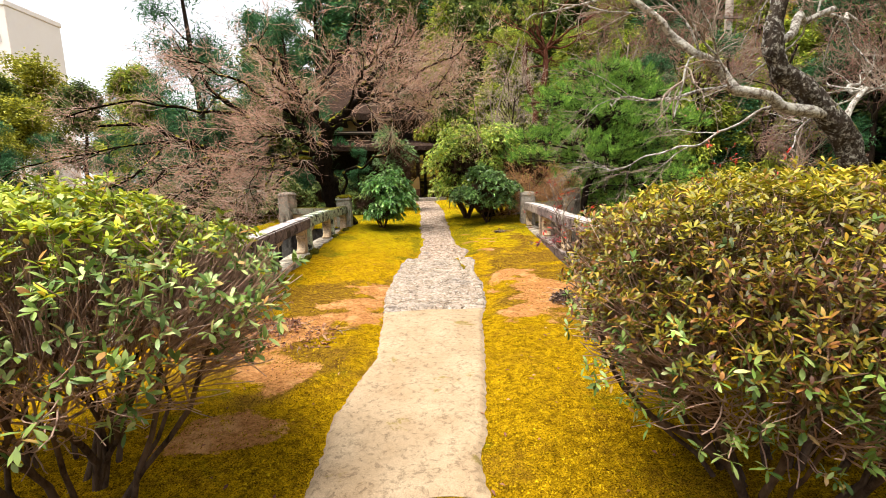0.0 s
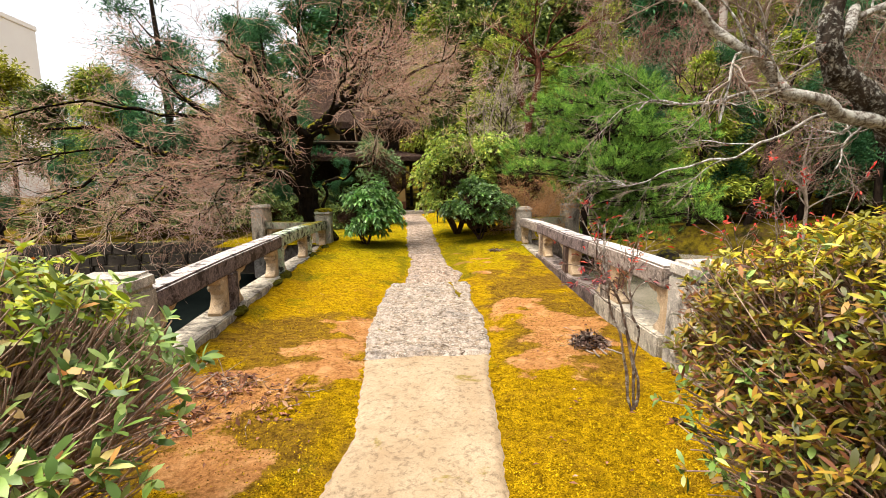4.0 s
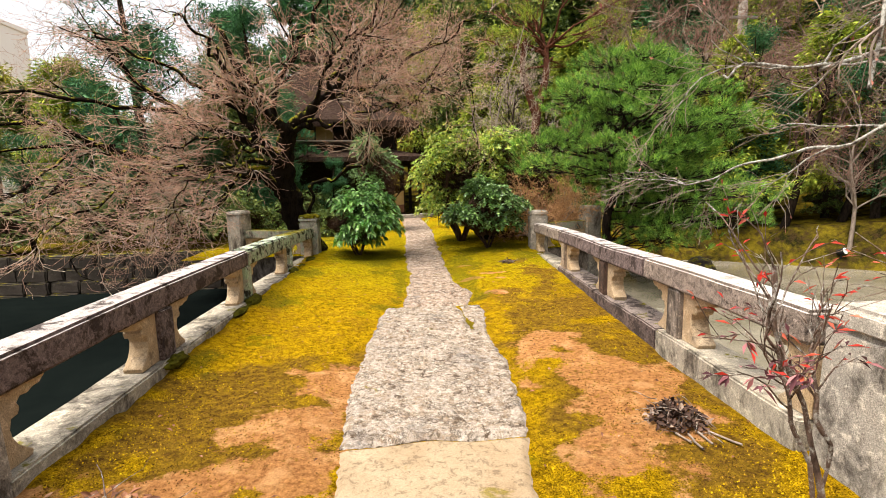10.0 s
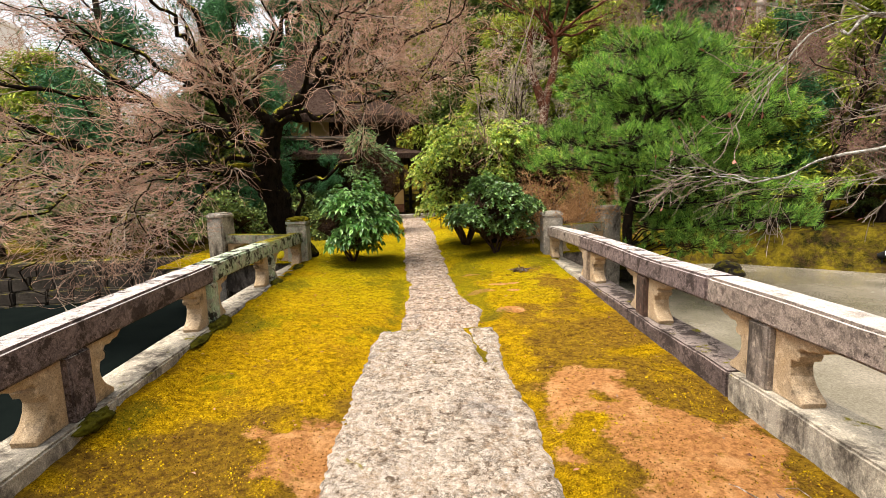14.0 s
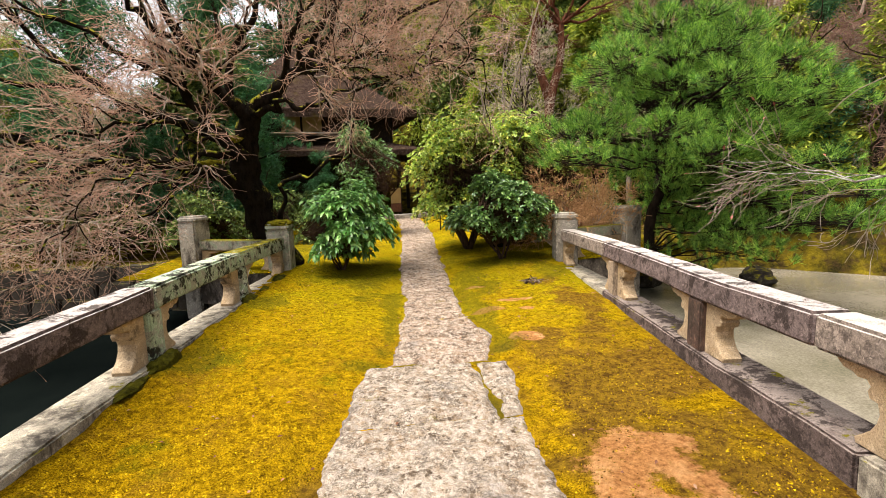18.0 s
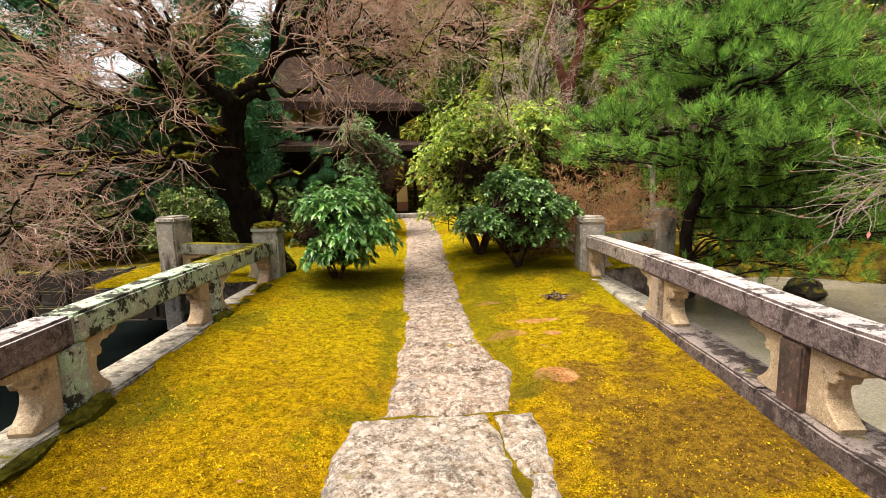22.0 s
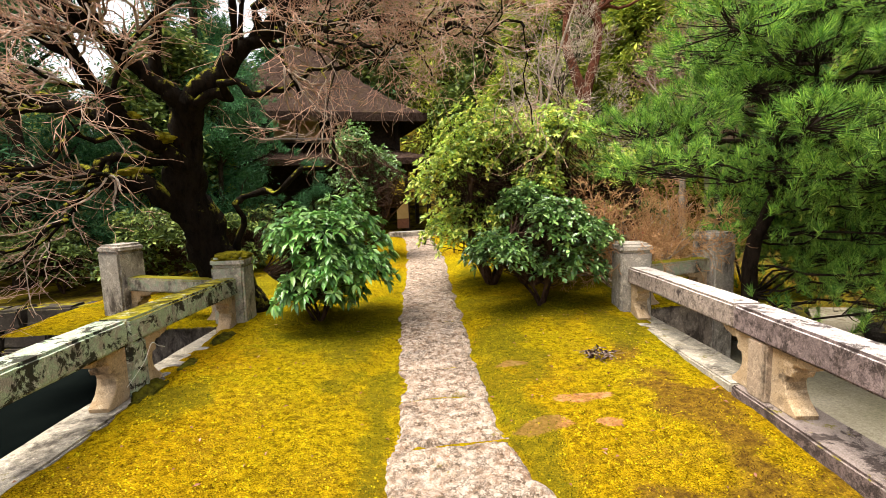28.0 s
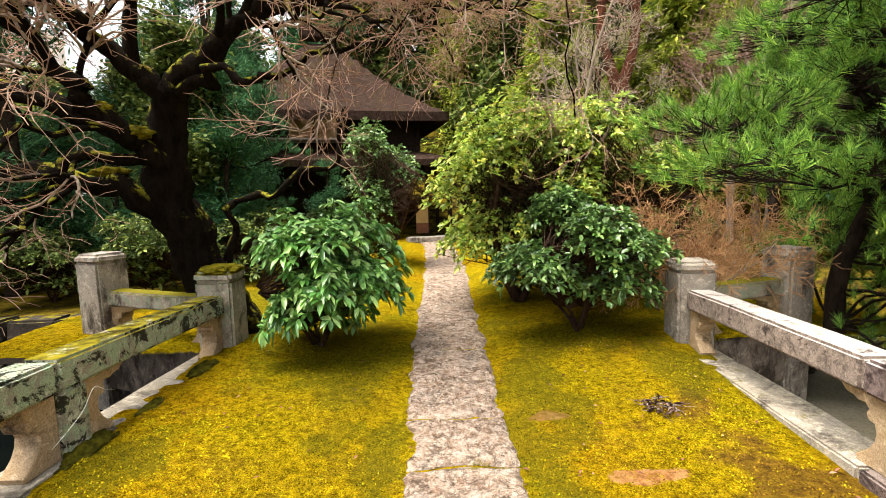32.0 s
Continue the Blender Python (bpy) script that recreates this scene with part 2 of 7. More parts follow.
def slab_mat(name, a, b, pit, chips):
    m = Mat(name, 0.94, 0.06)
    fine = m.noise(120, 4, 0.75)
    c = m.mix(m.ramp(m.noise(3.1, 5, 0.6), [(0.3, 0.0), (0.7, 1.0)]), a, b)
    c = m.mix(m.ramp(m.noise(22, 7, 0.78, distort=0.5), [(0.5, 0.0), (0.6, pit)]), c, (0.06, 0.04, 0.025))
    if chips:
        c = m.mix(m.ramp(m.noise(12, 7, 0.75, distort=0.25), [(0.47, 0.0), (0.6, chips)]), c, (0.56, 0.51, 0.47))
        c = m.mix(m.ramp(m.noise(1.6, 4, 0.6), [(0.58, 0.0), (0.7, 0.5)]), c, (0.17, 0.155, 0.15))
    if chips:
        wv = m.n.new("ShaderNodeTexVoronoi")
        wv.feature = "DISTANCE_TO_EDGE"
        wv.inputs["Scale"].default_value = 8.5
        m.l.new(m.mix(0.12, m.co, m.noise(7, 5, 0.7, out=1)), wv.inputs["Vector"])
        crack = m.math("MULTIPLY", m.ramp(wv.outputs[0], [(0.0, 1.0), (0.028, 0.0)]), m.ramp(m.noise(3.3, 4), [(0.5, 0.0), (0.66, 0.9)]))
        c = m.mix(crack, c, (0.035, 0.026, 0.012))
    c = m.mix(m.ramp(m.noise(2.4, 5, 0.7, distort=0.4), [(0.62, 0.0), (0.68, 0.75)]), c, m.mix(fine, (0.05, 0.04, 0.005), (0.2, 0.15, 0.012)))
    c = m.mix(0.6, c, m.ramp(fine, [(0.3, 0.55), (0.7, 1.35)]), "MULTIPLY")
    m.color(c).bump(m.mix(0.5, fine, m.noise(26, 6, 0.75)), 0.9 if chips else 0.5, 0.03 if chips else 0.012)
    return m.m


def pebble_mat(name, a, b, pale, dark=0.8):
    """Rough pebbly pavement with crevices, brown stains and mossy cracks."""
    m = Mat(name, 0.94, 0.06)
    fine = m.noise(140, 4, 0.78)
    c = m.mix(m.ramp(m.noise(2.2, 5, 0.65), [(0.38, 0.0), (0.62, 1.0)]), a, b)
    c = m.mix(m.ramp(m.noise(14, 8, 0.82), [(0.42, 0.0), (0.56, 0.85)]), c, pale)
    c = m.mix(m.ramp(m.noise(1.7, 7, 0.72, distort=0.5), [(0.54, 0.0), (0.66, 0.55)]), c, (0.15, 0.14, 0.14))
    c = m.mix(m.ramp(m.noise(4.5, 8, 0.8), [(0.56, 0.0), (0.66, 0.7)]), c, (0.11, 0.085, 0.065))
    v = m.n.new("ShaderNodeTexVoronoi")
    v.inputs["Scale"].default_value = 33
    m.l.new(m.mix(0.09, m.co, m.noise(14, 5, 0.75, out=1)), v.inputs["Vector"])
    peb = v.outputs[0]
    c = m.mix(m.ramp(m.noise(6, 5, 0.7), [(0.4, 0.1), (0.62, 0.6)]), c, m.ramp(peb, [(0.25, 1.2), (0.5, 0.9), (0.72, 0.4)]), "MULTIPLY")
    n = m.noise(8, 9, 0.78, distort=0.35)
    c = m.mix(m.math("MULTIPLY", m.ramp(n, [(0.465, 0.0), (0.5, 1.0), (0.535, 0.0)]), m.ramp(m.noise(5, 4), [(0.42, 0.0), (0.56, dark)])), c, (0.05, 0.037, 0.026))
    c = m.mix(m.ramp(m.noise(11, 7, 0.8), [(0.545, 0.0), (0.61, dark)]), c, (0.075, 0.052, 0.035))
    c = m.mix(m.ramp(m.noise(2.6, 6, 0.75, distort=0.5), [(0.63, 0.0), (0.68, 0.85)]), c, m.mix(fine, (0.05, 0.042, 0.005), (0.24, 0.18, 0.012)))
    c = m.mix(0.75, c, m.ramp(fine, [(0.32, 0.4), (0.5, 1.0), (0.68, 1.5)]), "MULTIPLY")
    m.color(c).bump(m.mix(0.5, peb, n), 1.0, 0.03)
    return m.m


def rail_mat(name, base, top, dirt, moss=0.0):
    """Old dressed granite, pitted and mottled with dark growth; upward faces painted paler, as lit from above."""
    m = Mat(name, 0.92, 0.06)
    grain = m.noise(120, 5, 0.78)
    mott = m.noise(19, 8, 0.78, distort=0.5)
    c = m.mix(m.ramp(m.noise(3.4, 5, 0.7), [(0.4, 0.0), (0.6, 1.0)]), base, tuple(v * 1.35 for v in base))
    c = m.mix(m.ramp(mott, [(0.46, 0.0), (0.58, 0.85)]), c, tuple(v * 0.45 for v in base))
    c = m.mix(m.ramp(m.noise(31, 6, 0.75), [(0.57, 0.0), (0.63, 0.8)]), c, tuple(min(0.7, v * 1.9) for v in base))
    # light from above put into the colour: upward faces mixed towards top
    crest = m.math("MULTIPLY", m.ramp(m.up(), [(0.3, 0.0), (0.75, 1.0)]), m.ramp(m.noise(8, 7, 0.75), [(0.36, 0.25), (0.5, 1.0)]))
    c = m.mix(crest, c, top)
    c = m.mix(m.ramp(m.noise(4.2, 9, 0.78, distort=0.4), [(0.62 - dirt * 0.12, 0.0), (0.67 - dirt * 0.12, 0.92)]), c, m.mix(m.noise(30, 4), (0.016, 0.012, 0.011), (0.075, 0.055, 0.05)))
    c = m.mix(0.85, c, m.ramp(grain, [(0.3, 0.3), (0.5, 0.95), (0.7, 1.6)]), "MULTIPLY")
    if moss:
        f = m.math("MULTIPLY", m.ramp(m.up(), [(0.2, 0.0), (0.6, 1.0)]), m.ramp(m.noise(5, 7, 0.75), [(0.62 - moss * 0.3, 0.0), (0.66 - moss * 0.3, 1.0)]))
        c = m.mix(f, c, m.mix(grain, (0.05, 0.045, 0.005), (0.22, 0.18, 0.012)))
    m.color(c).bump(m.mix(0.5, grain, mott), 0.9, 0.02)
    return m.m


PATHBROWN = pebble_mat("brown_pebbled_path", (0.16, 0.095, 0.06), (0.26, 0.18, 0.125), (0.45, 0.365, 0.3), 1.0)
RAIL_PALE = rail_mat("pale_lit_top_granite", (0.25, 0.2, 0.17), (0.5, 0.45, 0.41), 0.35)
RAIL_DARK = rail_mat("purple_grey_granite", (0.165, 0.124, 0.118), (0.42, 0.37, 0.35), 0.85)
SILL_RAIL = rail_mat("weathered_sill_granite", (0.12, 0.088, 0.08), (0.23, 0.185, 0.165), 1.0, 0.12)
SAND = slab_mat("sandy_slab", (0.235, 0.165, 0.1), (0.31, 0.235, 0.155), 0.5, 0.0)
ROUGH = pebble_mat("rough_pebbled_slab", (0.2, 0.135, 0.085), (0.27, 0.21, 0.16), (0.42, 0.36, 0.305), 1.0)
GRANITE = stone_mat("weathered_granite", (0.3, 0.27, 0.235), (0.4, 0.35, 0.295), 0.6)
GRANITE_DARK = stone_mat("stained_granite", (0.22, 0.18, 0.155), (0.28, 0.23, 0.185), 1.0)
GRANITE_GREEN = lichen_stone_mat("lichen_granite", 0.0)
LICHEN_MOSS = lichen_stone_mat("mossy_lichen_granite", 1.0)
GRANITE_MOSS = stone_mat("mossy_granite", (0.33, 0.3, 0.26), (0.38, 0.33, 0.26), 0.55, 0.95, 0.3)
SANDSTONE = stone_mat("tan_sandstone", (0.42, 0.29, 0.165), (0.37, 0.28, 0.19), 0.25, streak=False)
SILLSTONE = stone_mat("sill_granite", (0.3, 0.265, 0.22), (0.37, 0.32, 0.25), 0.62, 0.08)
TANPOST = stone_mat("tan_stained_granite", (0.3, 0.215, 0.15), (0.34, 0.26, 0.19), 0.45)
BROWNPOST = stone_mat("brown_stained_granite", (0.075, 0.04, 0.03), (0.15, 0.09, 0.07), 0.8)
WALLSTONE = stone_mat("pond_wall_stone", (0.028, 0.024, 0.018), (0.055, 0.045, 0.035), 0.9, 0.5)
LICHEN_BARK = bark_mat("white_lichen_bark", (0.035, 0.026, 0.02), (0.13, 0.1, 0.08), 0.0, 1.0)
FAR_TWIG = bark_mat("far_twig_bark", (0.07, 0.038, 0.028), (0.32, 0.19, 0.145))
WATER, DARKWATER = water_mat(), dark_water_mat()
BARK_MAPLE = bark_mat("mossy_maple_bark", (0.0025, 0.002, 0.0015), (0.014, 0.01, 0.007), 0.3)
BARK_TWIG = bark_mat("red_brown_twig_bark", (0.2, 0.1, 0.072), (0.66, 0.42, 0.31))
BARK_TWIG_PALE = bark_mat("pale_twig_bark", (0.1, 0.06, 0.045), (0.56, 0.45, 0.36))
BARK_CHERRY = bark_mat("lichen_cherry_bark", (0.012, 0.009, 0.007), (0.055, 0.042, 0.033), 0.1, 0.55)
BARK_PINE = bark_mat("pine_bark", (0.004, 0.003, 0.002), (0.026, 0.018, 0.013))
BARK_RED = bark_mat("red_pine_bark", (0.035, 0.014, 0.009), (0.16, 0.062, 0.038))
BARK_FOREST = bark_mat("forest_bark", (0.01, 0.007, 0.005), (0.05, 0.036, 0.026), 0.1)
BARK_PALE = bark_mat("pale_forest_bark", (0.16, 0.12, 0.095), (0.34, 0.27, 0.215))
BARK_TWIG_AZ = bark_mat("azalea_twig_bark", (0.15, 0.085, 0.062), (0.52, 0.35, 0.27))
BARK_TWIG_BROWN = bark_mat("brown_twig_bark", (0.26, 0.12, 0.05), (0.66, 0.38, 0.19))
BARK_AZALEA = bark_mat("azalea_stem_bark", (0.018, 0.011, 0.008), (0.13, 0.085, 0.06))
BARK_SHRUB = bark_mat("shrub_bark", (0.012, 0.007, 0.005), (0.085, 0.05, 0.034))
L_AZALEA = leaf_mat("azalea_leaf", [(0.0, (0.1, 0.15, 0.012)), (0.35, (0.24, 0.3, 0.014)), (0.75, (0.42, 0.46, 0.02)), (0.95, (0.48, 0.44, 0.035)), (1.0, (0.38, 0.14, 0.014))], 0.48, 0.3, 0.5)
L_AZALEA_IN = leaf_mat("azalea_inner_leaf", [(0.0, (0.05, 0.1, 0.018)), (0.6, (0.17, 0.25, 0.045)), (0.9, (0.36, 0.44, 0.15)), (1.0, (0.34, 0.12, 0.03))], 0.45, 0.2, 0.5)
L_AZALEA_Y = leaf_mat("golden_azalea_leaf", [(0.0, (0.08, 0.075, 0.008)), (0.3, (0.24, 0.22, 0.012)), (0.7, (0.42, 0.35, 0.016)), (0.88, (0.46, 0.3, 0.02)), (1.0, (0.2, 0.07, 0.02))], 0.48, 0.3, 0.5)
L_AZALEA_R = leaf_mat("reddish_azalea_leaf", [(0.0, (0.04, 0.045, 0.008)), (0.3, (0.14, 0.13, 0.012)), (0.55, (0.32, 0.25, 0.016)), (0.7, (0.3, 0.15, 0.02)), (0.82, (0.16, 0.055, 0.02)), (1.0, (0.08, 0.025, 0.012))], 0.45, 0.25, 0.5)
L_RHODO = leaf_mat("rhododendron_leaf", [(0.0, (0.0522, 0.166, 0.0329)), (0.6, (0.156, 0.345, 0.0703)), (1.0, (0.339, 0.547, 0.16))], 0.3, 0.15, 0.7)
L_CAMELLIA = leaf_mat("camellia_leaf", [(0.0, (0.0356, 0.0889, 0.02)), (0.5, (0.0977, 0.206, 0.04)), (1.0, (0.303, 0.464, 0.134))], 0.28, 0.15, 0.8)
L_LIGHT = leaf_mat("light_shrub_leaf", [(0.0, (0.1, 0.19, 0.03)), (0.4, (0.34, 0.5, 0.075)), (0.85, (0.66, 0.7, 0.15)), (1.0, (0.74, 0.64, 0.08))], 0.34, 0.3, 0.7)
L_PINE = leaf_mat("pine_needle", [(0.0, (0.022, 0.075, 0.012)), (0.45, (0.1, 0.26, 0.034)), (1.0, (0.46, 0.7, 0.105))], 0.5, 0.22, 0.3)
L_PINE_DARK = leaf_mat("dark_conifer_needle", [(0.0, (0.0226, 0.0762, 0.0356)), (0.6, (0.0564, 0.164, 0.0634)), (1.0, (0.113, 0.273, 0.099))], 0.6, 0.15, 0.2)
L_PINE_YEL = leaf_mat("yellow_green_needle", [(0.0, (0.0992, 0.15, 0.0199)), (0.5, (0.248, 0.315, 0.0332)), (1.0, (0.498, 0.514, 0.0663))], 0.6, 0.25, 0.2)
L_FOREST = leaf_mat("evergreen_leaf", [(0.0, (0.0387, 0.0676, 0.0193)), (0.6, (0.116, 0.165, 0.0387)), (1.0, (0.272, 0.329, 0.0775))], 0.5, 0.2)
L_FOREST_YEL = leaf_mat("yellow_evergreen_leaf", [(0.0, (0.123, 0.139, 0.0184)), (0.6, (0.308, 0.308, 0.0308)), (1.0, (0.576, 0.539, 0.0616))], 0.5, 0.3)
L_RED = leaf_mat("red_nandina_leaf", [(0.0, (0.34, 0.02, 0.015)), (0.6, (0.56, 0.045, 0.03)), (1.0, (0.5, 0.17, 0.1))], 0.45, 0.35)
L_ORANGE = leaf_mat("orange_leaf", [(0.0, (0.4, 0.09, 0.01)), (1.0, (0.6, 0.2, 0.02))], 0.5, 0.35)
L_BUD = leaf_mat("red_bud", [(0.0, (0.17, 0.05, 0.035)), (1.0, (0.4, 0.16, 0.12))], 0.6, 0.1)
L_DEAD = leaf_mat("dead_leaf", [(0.0, (0.12, 0.05, 0.03)), (0.7, (0.25, 0.11, 0.06)), (1.0, (0.42, 0.25, 0.15))], 0.8, 0.1)

# ---- mesh tools ----
rng = np.random.default_rng(7)


class Geo:
    """Collects faces of a mesh, with one or several materials."""

    def __init__(self):
        self.v, self.f, self.n = [], [], 0

    def add(self, v, f):
        v, f = np.asarray(v, float).reshape(-1, 3), np.asarray(f, int)
        self.v.append(v)
        self.f.append(f + self.n)
        self.n += len(v)
        return self

    def mesh(self, name, mat, smooth=False):
        me = bpy.data.meshes.new(name)
        v = np.concatenate(self.v).astype(np.float32)
        flat = np.concatenate([f.ravel() for f in self.f]).astype(np.int32)
        size = np.concatenate([np.full(len(f), f.shape[1], np.int32) for f in self.f])
        start = np.concatenate([[0], np.cumsum(size)[:-1]]).astype(np.int32)
        me.vertices.add(len(v))
        me.vertices.foreach_set("co", v.ravel())
        me.loops.add(len(flat))
        me.loops.foreach_set("vertex_index", flat)
        me.polygons.add(len(size))
        me.polygons.foreach_set("loop_start", start)
        me.polygons.foreach_set("loop_total", size)
        if smooth:
            me.polygons.foreach_set("use_smooth", np.ones(len(size), bool))
        me.materials.append(mat)
        me.update(calc_edges=True)
        return me


def unit(a):
    return a / np.maximum(np.linalg.norm(a, axis=-1, keepdims=True), 1e-9)


def thing(name, label, category, group="", kind="", at=(0, 0, 0)):
    ob = new(name)
    ob.location = at
    ob.empty_display_size = 0.1
    return tagged(ob, label, category, group, kind)


def part(name, data, mat, parent, label="", smooth=False, kind=""):
    """One mesh object under a thing or a part, in the world's coordinates of its parent."""
    if isinstance(data, Geo):
        me = data.mesh(name, mat, smooth)
    elif isinstance(data, bmesh.types.BMesh):
        me = bpy.data.meshes.new(name)
        data.to_mesh(me)
        data.free()
        me.materials.append(mat)
        if smooth:
            me.polygons.foreach_set("use_smooth", np.ones(len(me.polygons), bool))
    else:
        me = data
    ob = new(name, me)
    ob.parent = parent
    return tagged(ob, label=label, kind=kind)


def tubes(P, R, sides=5):
    """Tubes along N lines of k points."""
    N, k, _ = P.shape
    T = unit(np.gradient(P, axis=1))
    ref = np.where(np.abs(T[:, :1, 2:3]) > 0.9, np.array([1.0, 0, 0]), np.array([0, 0, 1.0]))
    A = unit(np.cross(T, np.broadcast_to(ref, T.shape)))
    B = np.cross(T, A)
    a = np.linspace(0, 2 * np.pi, sides, endpoint=False)
    ring = A[:, :, None] * np.cos(a)[:, None] + B[:, :, None] * np.sin(a)[:, None]
    V = (P[:, :, None] + ring * R[:, :, None, None]).reshape(-1, 3)
    i, j, s = np.meshgrid(np.arange(N), np.arange(k - 1), np.arange(sides), indexing="ij")
    q = (i * k + j) * sides
    s2 = (s + 1) % sides
    F = np.stack([q + s, q + s2, q + sides + s2, q + sides + s], -1).reshape(-1, 4)
    return V, F


def grow(start, way, length, k=6, wiggle=0.25, lift=0.0, g=rng):
    """N crooked lines of k points; lift bends them up or down."""
    N = len(start)
    P = np.zeros((N, k, 3))
    P[:, 0] = start
    d = unit(way)
    step = (np.asarray(length) / (k - 1)).reshape(-1, 1)
    for j in range(1, k):
        P[:, j] = P[:, j - 1] + d * step
        d = unit(d + g.normal(0, wiggle, (N, 3)) + np.array([0, 0, lift]))
    return P


def fork(P, R, per, lo=0.3, hi=1.0, spread=0.8, g=rng, flat=0.0):
    """Starting places, ways and radii of per side shoots on each line."""
    N, k, _ = P.shape
    t = g.uniform(lo, hi, (N, per)) * (k - 1.001)
    j = t.astype(int)
    f = (t - j)[..., None]
    n = np.arange(N)[:, None]
    S = P[n, j] * (1 - f) + P[n, j + 1] * f
    T = unit(P[n, j + 1] - P[n, j])
    side = g.normal(0, 1, T.shape)
    side[..., 2] *= 1 - flat
    side = unit(side - (side * T).sum(-1, keepdims=True) * T)
    W = unit(T + side * g.uniform(0.5, 1.3, (N, per, 1)) * spread)
    r = (R[n, j] * (1 - f[..., 0]) + R[n, j + 1] * f[..., 0])
    return S.reshape(-1, 3), W.reshape(-1, 3), r.ravel()


def taper(r, k, end=0.35):
    return np.asarray(r).reshape(-1, 1) * np.linspace(1, end, k)


def leaves(C, D, L, W, g=rng, fold=0.25, droop=0.0):
    """Folded leaves: places, ways, lengths, widths."""
    n = len(C)
    D = unit(D)
    S = unit(np.cross(D, g.normal(0, 0.35, (n, 3)) + np.array([0, 0, 1.0])))
    U = np.cross(S, D)
    L, W = np.broadcast_to(L, n)[:, None], np.broadcast_to(W, n)[:, None]
    mid = C + D * L * 0.5
    tip = C + D * L - np.array([0, 0, 1.0]) * droop * L
    V = np.stack([C, mid + S * W * 0.5 + U * W * fold, tip, mid - S * W * 0.5 + U * W * fold], 1)
    b = np.arange(n)[:, None] * 4
    return V.reshape(-1, 3), np.concatenate([b + [0, 1, 2], b + [0, 2, 3]])


def ovals(C, D, L, W, g=rng, fold=0.2, droop=0.0):
    """Rounded leaves with a bent midrib: places, ways, lengths, widths."""
    n = len(C)
    D = unit(D)
    S = unit(np.cross(D, g.normal(0, 0.35, (n, 3)) + np.array([0, 0, 1.0])))
    U = np.cross(S, D)
    L, W = np.broadcast_to(L, n)[:, None], np.broadcast_to(W, n)[:, None]
    down = np.array([0, 0, 1.0]) * droop * L
    a, b = C + D * L * 0.38 - down * 0.15, C + D * L * 0.74 - down * 0.55
    tip = C + D * L - down
    V = np.stack([C, a + S * W * 0.48 + U * W * fold, a, a - S * W * 0.48 + U * W * fold,
                  b + S * W * 0.40 + U * W * fold, b, b - S * W * 0.40 + U * W * fold, tip], 1)
    k = np.arange(n)[:, None] * 8
    quads = np.concatenate([k + [2, 1, 4, 5], k + [3, 2, 5, 6]])
    tris = np.concatenate([k + [0, 1, 2], k + [0, 2, 3], k + [4, 7, 5], k + [5, 7, 6]])
    return V.reshape(-1, 3), np.concatenate([tris, quads[:, :3], quads[:, [0, 2, 3]]])


def small_ovals(C, D, L, W, g=rng, fold=0.2, droop=0.0):
    """Small rounded leaves of six corners."""
    n = len(C)
    D = unit(D)
    S = unit(np.cross(D, g.normal(0, 0.35, (n, 3)) + np.array([0, 0, 1.0])))
    U = np.cross(S, D)
    L, W = np.broadcast_to(L, n)[:, None], np.broadcast_to(W, n)[:, None]
    a, b = C + D * L * 0.4, C + D * L * 0.75
    V = np.stack([C, a + S * W * 0.45 + U * W * fold, b + S * W * 0.42 + U * W * fold, C + D * L,
                  b - S * W * 0.42 + U * W * fold, a - S * W * 0.45 + U * W * fold], 1)
    k = np.arange(n)[:, None] * 6
    return V.reshape(-1, 3), np.concatenate([k + [0, 1, 5], k + [1, 2, 5], k + [2, 4, 5], k + [2, 3, 4]])


def rosettes(C, D, per, L, W, tilt=0.9, g=rng, droop=0.1, fold=0.2, shape=None):
    """A whorl of leaves round each shoot's end."""
    n = len(C)
    D = unit(D)
    A = unit(np.cross(D, g.normal(0, 1, (n, 3))))
    B = np.cross(D, A)
    a = g.uniform(0, 6.28, (n, 1)) + np.arange(per) * 2.399 + g.normal(0, 0.25, (n, per))
    w = D[:, None] * g.uniform(0.15, 0.9, (n, per, 1)) + (A[:, None] * np.cos(a)[..., None] + B[:, None] * np.sin(a)[..., None]) * tilt
    c = np.repeat(C[:, None], per, 1) + g.normal(0, 0.008, (n, per, 3))
    return (shape or ovals)(c.reshape(-1, 3), w.reshape(-1, 3), g.uniform(0.7, 1.15, n * per) * L, g.uniform(0.8, 1.15, n * per) * W, g, fold, droop)


def needles(C, D, per, L, W=0.0022, cone=0.9, g=rng):
    """Tufts of needles, one thin face each."""
    n = len(C)
    w = unit(unit(D)[:, None] + g.normal(0, 0.5, (n, per, 3)) * cone).reshape(-1, 3)
    c = (np.repeat(C[:, None], per, 1) - D[:, None] * g.uniform(0, 0.10, (n, per, 1))).reshape(-1, 3)
    m = n * per
    s = unit(np.cross(w, g.normal(0, 1, (m, 3)))) * W
    l = (g.uniform(0.7, 1.1, m) * L)[:, None]
    V = np.stack([c - s, c + s, c + w * l], 1).reshape(-1, 3)
    return V, np.arange(m * 3).reshape(-1, 3)


def box(size, bevel=0.01, at=(0, 0, 0), taper_top=1.0, seg=2):
    """A bevelled block standing on at."""
    bm = bmesh.new()
    bmesh.ops.create_cube(bm, size=1)
    for v in bm.verts:
        t = taper_top if v.co.z > 0 else 1.0
        v.co = Vector((v.co.x * size[0] * t, v.co.y * size[1] * t, (v.co.z + 0.5) * size[2]))
    if bevel:
        bmesh.ops.bevel(bm, geom=bm.edges[:], offset=bevel, segments=seg, affect="EDGES")
    bmesh.ops.translate(bm, verts=bm.verts, vec=at)
    return bm


